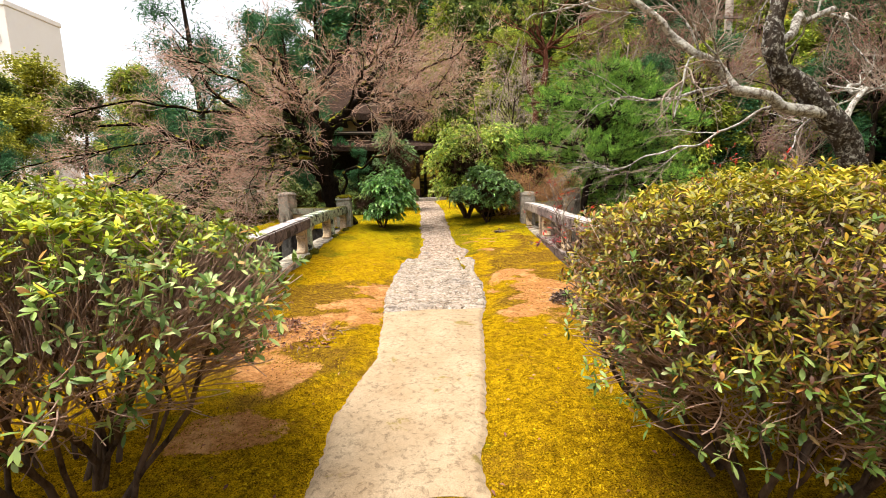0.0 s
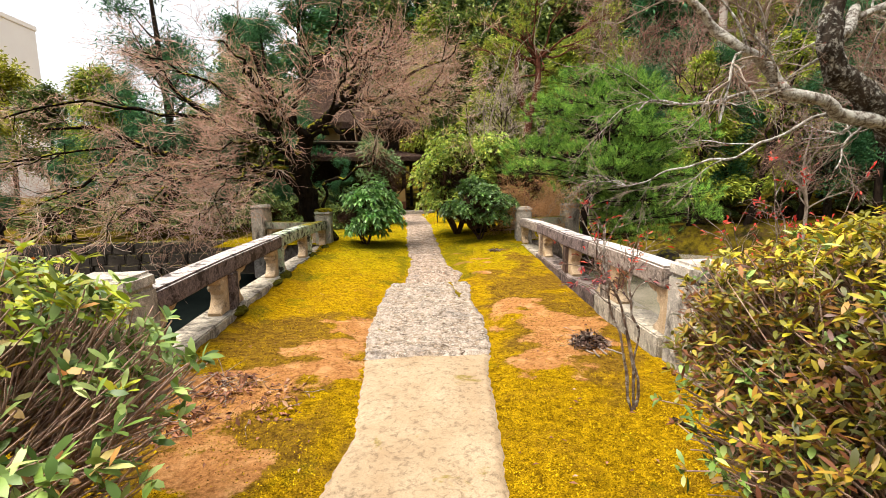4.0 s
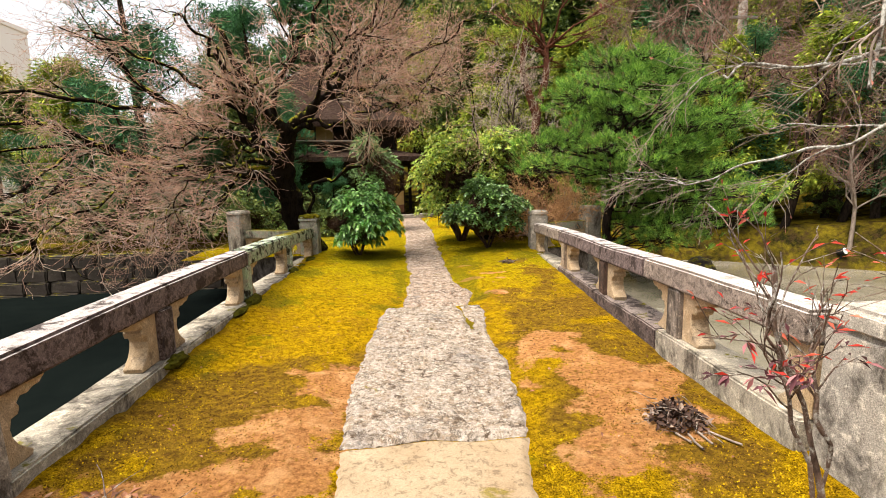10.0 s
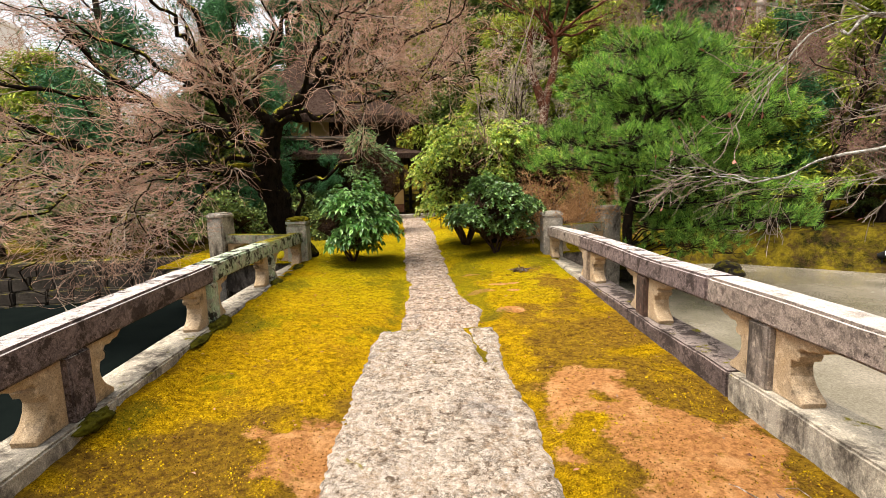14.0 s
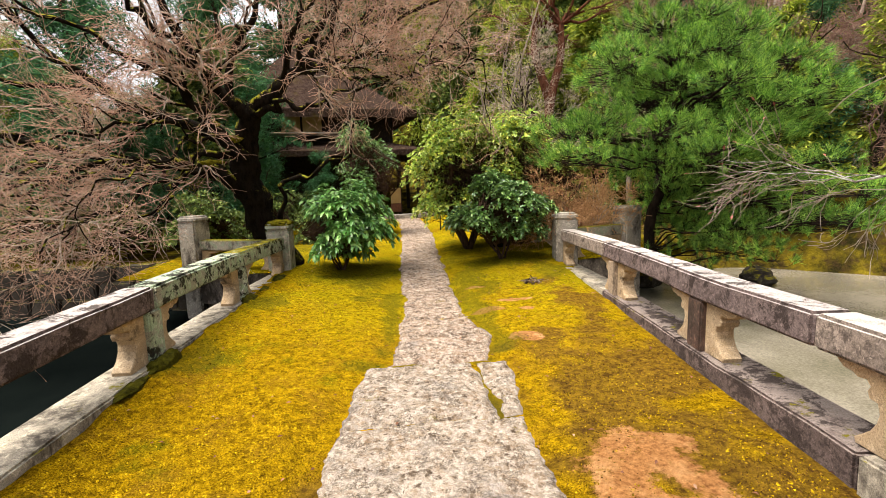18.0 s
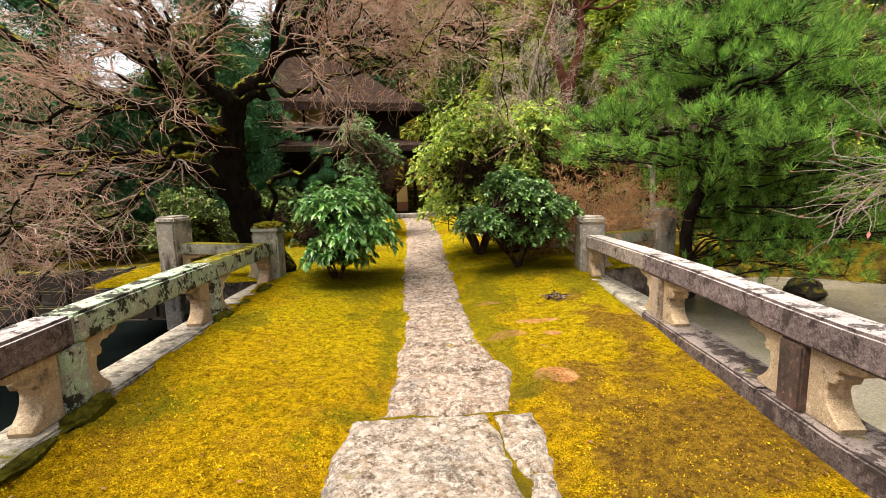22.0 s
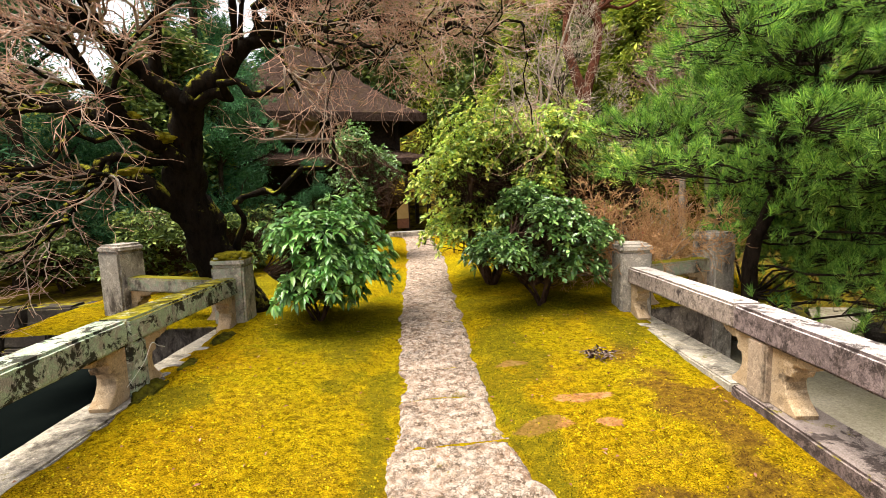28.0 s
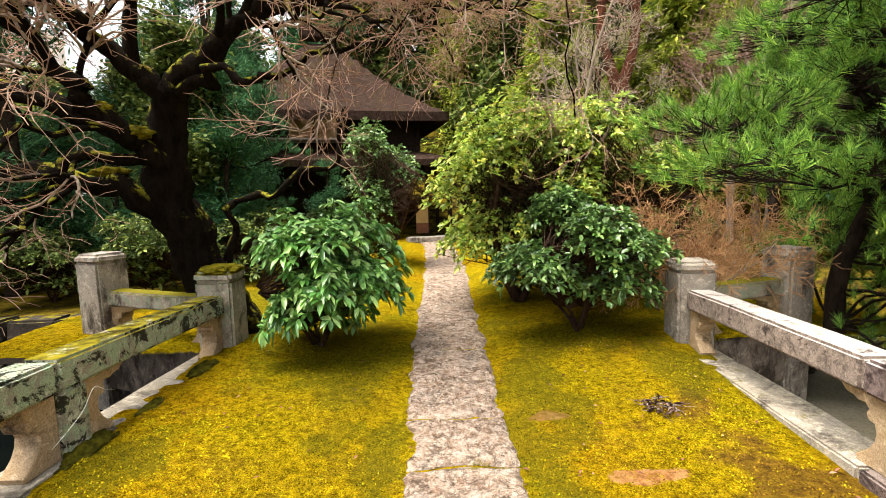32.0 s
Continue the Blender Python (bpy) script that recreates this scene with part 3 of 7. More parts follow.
def worn(bm, amount=0.006, scale=9.0, cuts=0):
    """Uneven, worn faces."""
    if cuts:
        bmesh.ops.subdivide_edges(bm, edges=bm.edges[:], cuts=cuts, use_grid_fill=True)
    for v in bm.verts:
        v.co += noise.noise_vector(v.co * scale) * amount
    return bm


def tube_parts(name, P, R, sides, mat, own, label=""):
    """Each line as a part of its own."""
    for p, r in zip(P, R):
        part(name, Geo().add(*tubes(p[None], r[None], sides)), mat, own, label, True)


def gnarled(P, R, sides=16, k=34, rough=0.22):
    """One knobby limb along the line P."""
    t = np.linspace(0, len(P) - 1, k)
    Q = np.stack([np.interp(t, np.arange(len(P)), P[:, a]) for a in range(3)], -1)
    q = np.interp(t, np.arange(len(P)), R)
    V, F = tubes(Q[None], q[None], sides)
    c = np.repeat(Q, sides, 0)
    for i in range(len(V)):
        p = Vector(V[i])
        s = 1 + rough * (noise.noise(p * 4.5) + 0.6 * noise.noise(p * 11) + 0.35 * noise.noise(p * 24))
        V[i] = c[i] + (V[i] - c[i]) * s
    return Geo().add(V, F)

# ---- plan: ground, path, pond ----
Y_PIER, Y_POST = 4.95, 12.62
LEFT0, LEFT1 = (-2.14, 4.95), (-1.98, 12.82)
RIGHT0, RIGHT1 = (2.28, 4.85), (3.0, 12.62)
PATH_Y = [-3, 2.5, 3.0, 3.5, 4.0, 5.05, 5.4, 6.3, 7.0, 7.6, 8.1, 8.72, 8.76, 9.4, 9.9, 10.3, 11.1, 12.3, 14.7, 18.3, 22.3, 24.5, 31]
PATH_L = [-0.66, -0.61, -0.62, -0.52, -0.40, -0.42, -0.43, -0.47, -0.44, -0.37, -0.32, -0.25, -0.03, 0.03, 0.06, 0.1, 0.13, 0.06, 0.1, 0.13, 0.06, -0.3, -0.3]
PATH_R = [0.25, 0.32, 0.42, 0.5, 0.57, 0.68, 0.78, 0.88, 0.89, 0.91, 0.97, 1.02, 0.86, 1.0, 0.88, 0.8, 0.81, 0.86, 0.9, 1.02, 0.92, 0.83, 0.9]
LEVEL_Y = [-5, 2, 5, 7.5, 10, 13, 18, 26, 40]
LEVEL_Z = [-0.1, -0.1, -0.1, -0.1, -0.05, 0.0, 0.06, 0.2, 0.3]


def path_z(y):
    return np.interp(y, LEVEL_Y, LEVEL_Z)


def smooth(a, b, x):
    t = np.clip((x - a) / (b - a), 0, 1)
    return t * t * (3 - 2 * t)


def wave(x, y, s, seed=0):
    """A cheap uneven field of about -1 to 1."""
    r = np.random.default_rng(seed)
    out = 0
    for k in range(7):
        a, p = r.uniform(0, 6.28, 2)
        f = s * r.uniform(0.6, 1.7)
        out = out + np.sin((x * np.cos(a) + y * np.sin(a)) * f + p)
    return out / 4


def side_x(y, left):
    (xa, ya), (xb, yb) = (LEFT0, LEFT1) if left else (RIGHT0, RIGHT1)
    return xa + (xb - xa) * (y - ya) / (yb - ya)


def lawn_z(x, y):
    l, r = np.interp(y, PATH_Y, PATH_L), np.interp(y, PATH_Y, PATH_R)
    d = np.maximum(l - x, x - r)
    z = path_z(y) + 0.055 * smooth(-0.02, 0.35, d) + 0.085 * smooth(0.6, 1.8, d)
    e = np.minimum(x - side_x(y, True), side_x(y, False) - x)
    span = np.clip((y - 4.9) / 7.8, 0, 1)
    z = z + (1 - smooth(0.12, 0.6, e)) * smooth(4.6, 5.2, y) * (1 - smooth(12.4, 13.0, y)) * np.where(x < 0.4, 0.24 * span * (1 - span) + 0.028 * wave(x, y, 5, 41) + 0.012 * wave(x, y, 17, 42), -0.05)
    return z + smooth(0.0, 0.3, d) * (0.012 * wave(x, y, 3.0, 1) + 0.007 * wave(x, y, 11, 2) + 0.003 * wave(x, y, 40, 3))


def hill_z(x, y):
    """Land away from the path: pond basins beside the bridge, a wooded slope behind."""
    z = path_z(y) + 0.02
    east = smooth(3.0, 3.15, x) * (1 - smooth(12.5, 14.0, x + 0.35 * (y - 10))) * smooth(5.2, 5.5, y) * (1 - smooth(13.6, 15.2, y - 0.28 * (x - 4))) * (1 - smooth(16.8, 17.8, 0.65 * x + 0.76 * y))
    west = (1 - smooth(-2.5, -2.35, x)) * smooth(-20, -18, x) * smooth(5.2, 5.5, y) * (1 - smooth(14.35, 14.5, y))
    deck = smooth(-2.6, -2.4, x) * (1 - smooth(3.2, 3.4, x)) * smooth(5.2, 5.5, y) * (1 - smooth(12.6, 12.9, y))
    z = z - 1.7 * np.clip(east + west + deck, 0, 1)
    d = np.maximum(0, y - 24 - 0.25 * np.abs(x - 1)) + np.maximum(0, x - 9) * 0.8
    z = z + np.minimum(0.10 * np.maximum(0, d) + 0.012 * np.maximum(0, d) ** 2, 22) * smooth(-12, 2, x) + 0.05 * smooth(14, 16, y) * np.abs(wave(x, y, 0.7, 5))
    near = (1 - smooth(0.6, 1.2, np.abs(x - 0.4) - 2.6)) * (1 - smooth(26.5, 27.5, y))
    return z - 0.14 * near


# ground that reaches the horizon
def sheet(xs, ys, fz):
    X, Y = np.meshgrid(xs, ys)
    V = np.stack([X, Y, fz(X, Y)], -1).reshape(-1, 3)
    n = len(xs)
    i, j = np.meshgrid(np.arange(n - 1), np.arange(len(ys) - 1))
    q = (j * n + i).ravel()
    return V, np.stack([q, q + 1, q + n + 1, q + n], -1)


far = np.array([60, 90, 150, 300, 800, 2000.0])
xs = np.concatenate([-far[::-1], np.arange(-40, -6, 0.5), np.arange(-6, 8, 0.15), np.arange(8, 41, 0.5), far])
ys = np.concatenate([-far[::-1], np.arange(-20, 3, 0.5), np.arange(3, 18, 0.15), np.arange(18, 50, 0.5), far])
ground = new("ground", Geo().add(*sheet(xs, ys, hill_z)).mesh("ground", FLOOR, True))
tagged(ground, "mossy brown forest floor with leaf litter", "ground", kind="structure")

# the moss lawn over the bridge and along the path
V, F = sheet(np.arange(-4.6, 5.6, 0.04), np.concatenate([np.arange(-1.5, 14, 0.04), np.arange(14, 27.5, 0.09)]), lawn_z)
c = V[F].mean(1)
bank = (c[:, 1] < 4.9) | (c[:, 1] > 12.75)
keep = bank & (np.abs(c[:, 0] - 0.4) < 5.6 - 0.32 * np.maximum(0, c[:, 1] - 14)) | ((c[:, 0] > side_x(c[:, 1], True) - 0.02) & (c[:, 0] < side_x(c[:, 1], False) + 0.02))
F = F[keep]
lawn = new("moss_lawn", Geo().add(V, F).mesh("moss_lawn", MOSS, True))
tagged(lawn, "yellow moss lawn with bare orange earth patches", "moss", kind="structure")


def blob(spots):
    out = np.zeros(len(V))
    for x, y, rx, ry in spots:
        d = np.hypot((V[:, 0] - x) / rx, (V[:, 1] - y) / ry) + 0.5 * wave(V[:, 0], V[:, 1], 4, 9) + 0.35 * wave(V[:, 0], V[:, 1], 13, 8)
        out = np.maximum(out, 1 - smooth(0.55, 1.15, d))
    return out


EARTH_SPOTS = [(-1.4, 4.6, 0.75, 0.6), (-1.55, 4.15, 0.55, 0.5), (-0.65, 5.1, 0.3, 0.35), (-0.67, 6.35, 0.28, 0.45), (-0.78, 5.7, 0.45, 0.4), (1.35, 6.6, 0.58, 0.75), (1.55, 5.6, 0.45, 0.35), (1.2, 5.0, 0.35, 0.4), (1.7, 5.3, 0.4, 0.35), (1.48, 7.1, 0.3, 0.3), (1.14, 10.15, 0.22, 0.1), (1.58, 10.54, 0.26, 0.1), (1.59, 10.15, 0.12, 0.06), (1.11, 11.29, 0.14, 0.08), (1.3, 9.2, 0.14, 0.16), (1.6, 6.1, 0.5, 0.45), (1.0, 6.3, 0.22, 0.3), (-0.65, 5.1, 0.3, 0.25), (-1.3, 4.85, 0.3, 0.2), (-1.14, 2.75, 0.35, 0.25), (-1.2, 3.6, 0.3, 0.3)]
BROWN = [(-1.3, 5.9, 1.0, 1.1), (1.7, 6.6, 1.0, 1.6), (1.9, 8.4, 0.9, 1.0), (-1.3, 4.3, 0.9, 1.0), (2.2, 10.4, 0.4, 0.8), (1.6, 5.2, 0.7, 0.6)]
GREEN = [(0.76, 8.2, 0.12, 0.6), (0.4, 8.74, 0.8, 0.1), (-0.7, 13.0, 1.0, 0.9), (1.9, 13.3, 1.3, 0.9), (2.6, 12.3, 0.4, 0.8), (-1.75, 8.9, 0.25, 0.4), (-1.8, 6.8, 0.2, 0.4), (-1.65, 10.7, 0.3, 0.4), (1.05, 9.7, 0.2, 0.9), (0.95, 10.9, 0.2, 0.7), (-0.05, 10.5, 0.15, 1.4), (-0.35, 12.0, 0.45, 1.0), (1.1, 12.0, 0.35, 1.0), (3.5, 15.5, 2.5, 1.6), (-3, 15.5, 2.5, 1.6)]
for key, spots in (("bare", EARTH_SPOTS), ("brown", BROWN), ("green", GREEN)):
    a = lawn.data.attributes.new(key, "FLOAT", "POINT")
    a.data.foreach_set("value", blob(spots).astype(np.float32))
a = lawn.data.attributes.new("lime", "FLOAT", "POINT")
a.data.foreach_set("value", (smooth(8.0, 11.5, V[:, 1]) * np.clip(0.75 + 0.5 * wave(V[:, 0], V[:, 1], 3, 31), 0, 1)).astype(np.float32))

# paving of the path
paving = thing("path", "irregular stone slab path set in moss", "path", kind="structure")


def slab(y0, y1, mat, rough, dx=0.024, l=None, r=None, label="", pits=0.0):
    """One uneven paving stone; l and r, where given, are straight sides in place of the path's own."""
    wavy = 0.4 if mat is SAND else 0.75
    ny = max(4, int((y1 - y0) / dx))
    yy = np.linspace(y0, y1, ny)
    L = np.interp(yy, PATH_Y, PATH_L) if l is None else np.interp(yy, [y0, y1], l)
    R = np.interp(yy, PATH_Y, PATH_R) if r is None else np.interp(yy, [y0, y1], r)
    L = L + wavy * 0.045 * wave(yy, yy * 0, 5, 11) + wavy * 0.022 * wave(yy, yy * 0, 17, 12) + 0.011 * wave(yy, yy * 0, 53, 19)
    R = R + wavy * 0.045 * wave(yy, yy * 0, 5, 13) + wavy * 0.022 * wave(yy, yy * 0, 17, 14) + 0.011 * wave(yy, yy * 0, 53, 20)
    nx = max(6, int(float(np.mean(R - L)) / dx))
    u = np.linspace(0, 1, nx)
    X = L[:, None] + (R - L)[:, None] * u
    Y = np.repeat(yy[:, None], nx, 1)
    t = np.linspace(-1, 1, ny)[:, None]
    Y = Y + 0.028 * np.abs(t) ** 9 * wave(X, X * 0 + np.where(t < 0, y0, y1), 9, 15)
    lumps = wave(X, Y, 30, 17)
    top = path_z(Y) + 0.03 + rough * (wave(X, Y, 9, 16) + 0.8 * lumps + 0.6 * wave(X, Y, 75, 18) + 0.4 * wave(X, Y, 130, 22))
    if pits:
        hole = smooth(0.35, 0.75, wave(X, Y, 24, 24) * 0.6 + wave(X, Y, 61, 25) * 0.6)
        top = top - pits * hole * smooth(-0.2, 0.5, wave(X, Y, 4, 26))
    edge = np.minimum(np.minimum(u, 1 - u)[None, :] * (R - L)[:, None], np.minimum(yy - y0, y1 - yy)[:, None])
    top = top - 0.03 * (1 - smooth(-0.01, 0.05, edge))
    V = np.stack([X, Y, top], -1).reshape(-1, 3)
    i, j = np.meshgrid(np.arange(nx - 1), np.arange(ny - 1))
    q = (j * nx + i).ravel()
    g = Geo().add(V, np.stack([q, q + 1, q + nx + 1, q + nx], -1))
    rim = np.concatenate([np.arange(nx), np.arange(1, ny) * nx + nx - 1, (ny - 1) * nx + np.arange(nx - 2, -1, -1), np.arange(ny - 2, 0, -1) * nx])
    W = V[rim]
    m = len(rim)
    k = np.arange(m)
    g.add(np.concatenate([W, W - [0, 0, 0.09]]), np.stack([k, k + m, (k + 1) % m + m, (k + 1) % m], -1))
    return part("paving_slab", g, mat, paving, label, True)


slab(-3, 2.1, SAND, 0.0012, label="smooth sandy slab")
slab(2.12, 5.4, SAND, 0.0014, 0.016, label="smooth sandy slab")
slab(5.415, 7.72, ROUGH, 0.006, 0.013, label="broken grey stone slab", pits=0.02)
slab(7.73, 8.72, ROUGH, 0.006, 0.013, r=(0.75, 0.69), label="broken grey stone slab", pits=0.02)
slab(8.06, 8.7, ROUGH, 0.006, 0.013, l=(0.785, 0.725), label="small grey stone slab", pits=0.02)
slab(7.74, 8.045, ROUGH, 0.006, 0.013, l=(0.785, 0.8), label="small grey stone slab", pits=0.02)
for y0, y1 in ((8.75, 9.42), (9.44, 10.05), (10.07, 10.75), (10.77, 11.4), (11.42, 12.1), (12.12, 12.95), (12.97, 13.8), (13.82, 14.9), (14.92, 16.4), (16.42, 18.4), (18.42, 20.5), (20.55, 23.0), (23.05, 24.3)):
    slab(y0, y1, PATHBROWN, 0.006, 0.014 if y0 < 12 else 0.024 if y0 < 14 else 0.06, pits=0.018)

# water
for nm, x0, x1, mat, lb in (("water_east", 0.5, 16, WATER, "shallow grey-brown silty pond water"), ("water_west", -22, 0.5, DARKWATER, "dark still pond water")):
    V, F = sheet(np.linspace(x0, x1, 12), np.linspace(4.5, 18 if x0 > 0 else 14.8, 12), lambda x, y: 0 * x - 0.78)
    w = new("water", Geo().add(V, F).mesh("water", mat))
    tagged(w, lb, "water", kind="structure")

# ---- the stone bridge ----
CAMBER = 0.08


def along(p0, p1, u, v, z=0.0):
    a, b = Vector((*p0, 0)), Vector((*p1, 0))
    d = (b - a).normalized()
    out = Vector((d.y, -d.x, 0))
    return a + d * u + out * v + Vector((0, 0, z))


def arch(u, L):
    return CAMBER * (1 - (2 * u / L - 1) ** 2)


def laid(bm, p0, p1, L, side, lift=True, base=(0.0, 0.0)):
    """From bridge coordinates (u along, v outward, z) to the world."""
    for v in bm.verts:
        u, o, z = v.co.y, v.co.x * side, v.co.z
        if lift:
            z += arch(u, L) + base[0] * max(0.0, 1 - u / 3.2) + base[1]
        v.co = along(p0, p1, u, o, z)
    if side < 0:
        bmesh.ops.reverse_faces(bm, faces=bm.faces[:])
    return bm


def bar(y0, y1, x0, x1, z0, z1, bevel=0.012, cuts=6, wear=0.005):
    bm = box((x1 - x0, y1 - y0, z1 - z0), bevel, ((x0 + x1) / 2, (y0 + y1) / 2, z0))
    long_edges = [e for e in bm.edges if abs(e.verts[0].co.y - e.verts[1].co.y) > 0.5 * (y1 - y0)]
    bmesh.ops.subdivide_edges(bm, edges=long_edges, cuts=cuts, use_grid_fill=True)
    return worn(bm, wear, 7)


BRACKET = [(0, 0), (0.25, 0), (0.26, 0.03), (0.22, 0.06), (0.175, 0.10), (0.145, 0.15), (0.135, 0.2), (0.15, 0.245), (0.195, 0.25), (0.21, 0.285), (0.195, 0.31), (0.22, 0.335), (0.275, 0.33), (0.305, 0.345), (0.36, 0.35), (0.4, 0.38), (0.4, 0.40), (0, 0.40)]


def bracket(u0, sign, z0, h, thick=0.15):
    """A carved cloud-shaped bracket beside a post."""
    bm = bmesh.new()
    pts = BRACKET if sign > 0 else BRACKET[::-1]
    f = bm.faces.new([bm.verts.new((-thick / 2, u0 + sign * a, z0 + b / 0.4 * h)) for a, b in pts])
    r = bmesh.ops.extrude_face_region(bm, geom=[f])
    bmesh.ops.translate(bm, verts=[v for v in r["geom"] if isinstance(v, bmesh.types.BMVert)], vec=(thick, 0, 0))
    bmesh.ops.recalc_face_normals(bm, faces=bm.faces[:])
    bmesh.ops.bevel(bm, geom=[e for e in bm.edges if abs(e.verts[0].co.x - e.verts[1].co.x) < 1e-6], offset=0.008, segments=1, affect="EDGES")
    return bm


SILL, RAIL0, RAIL1 = 0.06, 0.48, 0.68


def cap_post(owner, p0, p1, L, side, u, w, top, mat, base=-0.5):
    bm = laid(worn(box((w, w, top - 0.1 - base), 0.025, (0, u, base)), 0.006, 5, 2), p0, p1, L, side, False)
    post = part("post", bm, mat, owner)
    bm = laid(worn(box((w + 0.03, w + 0.03, 0.115), 0.035, (0, u, top - 0.115), 0.93, 3), 0.005, 8), p0, p1, L, side, False)
    part("post_cap", bm, mat, post)


def railing(p0, p1, side, posts, joints, mats, label, base):
    own = thing("bridge_railing", label, "railing", "stone bridge railings")
    L = math.dist(p0, p1)
    edges = [0.0, *joints, L]
    for k, (a, b) in enumerate(zip(edges, edges[1:])):
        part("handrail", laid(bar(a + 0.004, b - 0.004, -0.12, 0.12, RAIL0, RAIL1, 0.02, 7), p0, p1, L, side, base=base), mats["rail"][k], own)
    cut = [0.0] + [u + 0.25 for u in posts] + [L]
    for k, (a, b) in enumerate(zip(cut, cut[1:])):
        part("sill", laid(bar(a + 0.004, b - 0.004, -0.145, 0.2, -0.35, SILL, 0.015, 5, 0.009), p0, p1, L, side, base=base), mats["sill"][k], own)
    for k, u in enumerate(posts):
        part("baluster", laid(worn(box((0.24, 0.2, RAIL0 - SILL), 0.012, (0, u, SILL), 1.0), 0.004, 8), p0, p1, L, side, base=base), mats["post"][k], own)
        for s in (-1, 1):
            part("bracket", laid(bracket(u + s * 0.098, s, SILL, RAIL0 - SILL), p0, p1, L, side, base=base), mats["bracket"], own, "carved tan cloud bracket")
    for u, s in ((0.0, 1), (L, -1)):
        part("bracket", laid(bracket(u, s, SILL, RAIL0 - SILL), p0, p1, L, side, base=base), mats["bracket"], own, "carved tan cloud bracket")
    return own


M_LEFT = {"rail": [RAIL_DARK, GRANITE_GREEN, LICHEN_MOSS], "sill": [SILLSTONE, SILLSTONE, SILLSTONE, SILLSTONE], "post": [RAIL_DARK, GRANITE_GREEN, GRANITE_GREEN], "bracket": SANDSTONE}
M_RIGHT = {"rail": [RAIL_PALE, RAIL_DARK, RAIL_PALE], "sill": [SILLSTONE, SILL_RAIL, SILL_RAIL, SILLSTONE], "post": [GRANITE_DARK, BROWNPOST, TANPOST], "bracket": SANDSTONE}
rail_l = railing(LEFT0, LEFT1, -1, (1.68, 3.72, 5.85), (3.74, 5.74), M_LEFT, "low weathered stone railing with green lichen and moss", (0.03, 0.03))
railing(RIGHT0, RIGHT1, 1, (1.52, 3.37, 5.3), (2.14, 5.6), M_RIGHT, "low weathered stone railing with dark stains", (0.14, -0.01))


def pier(p0, p1, side, u0, u1, w, mat, lb):
    own = thing("bridge_pier", lb, "stone pier", "stone bridge piers")
    L, u, d = math.dist(p0, p1), (u0 + u1) / 2, u1 - u0
    out = w / 2 - 0.15
    block = part("block", laid(worn(box((w, d, 1.27), 0.02, (out, u, -0.5), 0.86), 0.007, 5, 3), p0, p1, L, side, False), mat, own)
    part("pier_cap", laid(worn(box((w * 0.9, d * 0.9, 0.13), 0.03, (out, u, 0.765), 0.94, 3), 0.007, 8, 1), p0, p1, L, side, False), mat, block)


pier(LEFT0, LEFT1, -1, -0.38, 0.07, 0.56, GRANITE, "tapered grey granite pier with a flat cap")
pier(RIGHT0, RIGHT1, 1, -0.66, -0.06, 0.4, GRANITE, "tapered pale granite pier with a flat cap")


def end_post(p0, p1, side, mat, lb, top):
    own = thing("bridge_end_post", lb, "stone post", "stone bridge end posts")
    L = math.dist(p0, p1)
    cap_post(own, p0, p1, L, side, L + 0.2, 0.38, top, mat)
    return own


post_l = end_post(LEFT0, LEFT1, -1, GRANITE_MOSS, "granite end post capped with thick moss", 0.95)
end_post(RIGHT0, RIGHT1, 1, GRANITE, "pale granite end post with a chamfered cap", 0.95)


def wing(p0, p1, mat_post, lb, posts=True, top=1.0):
    own = thing("splayed_railing", lb, "railing", "splayed stone railings")
    L = math.dist(p0, p1)
    part("handrail", laid(bar(0.16, L - 0.16, -0.11, 0.11, 0.48, 0.66, 0.02, 4), p0, p1, L, 1, False), GRANITE_MOSS, own, "mossy top rail")
    part("sill", laid(bar(0.16, L - 0.16, -0.17, 0.17, -0.5, 0.1, 0.015, 4), p0, p1, L, 1, False), GRANITE_DARK, own)
    for u, s in ((0.16, 1), (L - 0.16, -1)):
        part("bracket", laid(bracket(u, s, 0.1, 0.38), p0, p1, L, 1, False), SANDSTONE, own, "carved tan cloud bracket")
    cap_post(own, p0, p1, L, 1, L, 0.38, top, mat_post, -1.0)
    return own


wing((-1.98, 13.0), (-3.66, 13.66), GRANITE, "splayed mossy stone railing ending in a tall capped post", top=1.1)
wing((3.02, 12.82), (4.38, 13.24), GRANITE, "splayed dark stone railing ending in a capped post")
wing((2.5, 4.6), (3.6, 3.9), GRANITE_DARK, "splayed low stone railing beside the pier", top=0.75)
wing((-2.4, 4.7), (-3.5, 4.0), GRANITE_DARK, "splayed low stone railing beside the pier", top=0.75)

# deck under the moss
deck = thing("bridge_deck", "stone bridge deck under moss", "bridge deck", kind="structure")
bm = bmesh.new()
for (xa, ya) in (LEFT0, LEFT1, RIGHT1, RIGHT0):
    bm.verts.new((xa, ya, -0.28))
bm.faces.new(bm.verts[:])
r = bmesh.ops.extrude_face_region(bm, geom=bm.faces[:])
bmesh.ops.translate(bm, verts=[v for v in r["geom"] if isinstance(v, bmesh.types.BMVert)], vec=(0, 0, -0.3))
bmesh.ops.recalc_face_normals(bm, faces=bm.faces[:])
part("deck_slab", bm, GRANITE_DARK, deck)

# stone wall at the far bank of the pond
wall = thing("pond_wall", "dark mossy dry-stone retaining wall at the pond", "stone wall", kind="structure")
g = np.random.default_rng(3)


def stone_block(w, d, h):
    return worn(box((w, d, h), 0.03, (0, 0, 0), 0.94), 0.03, 4, 1)


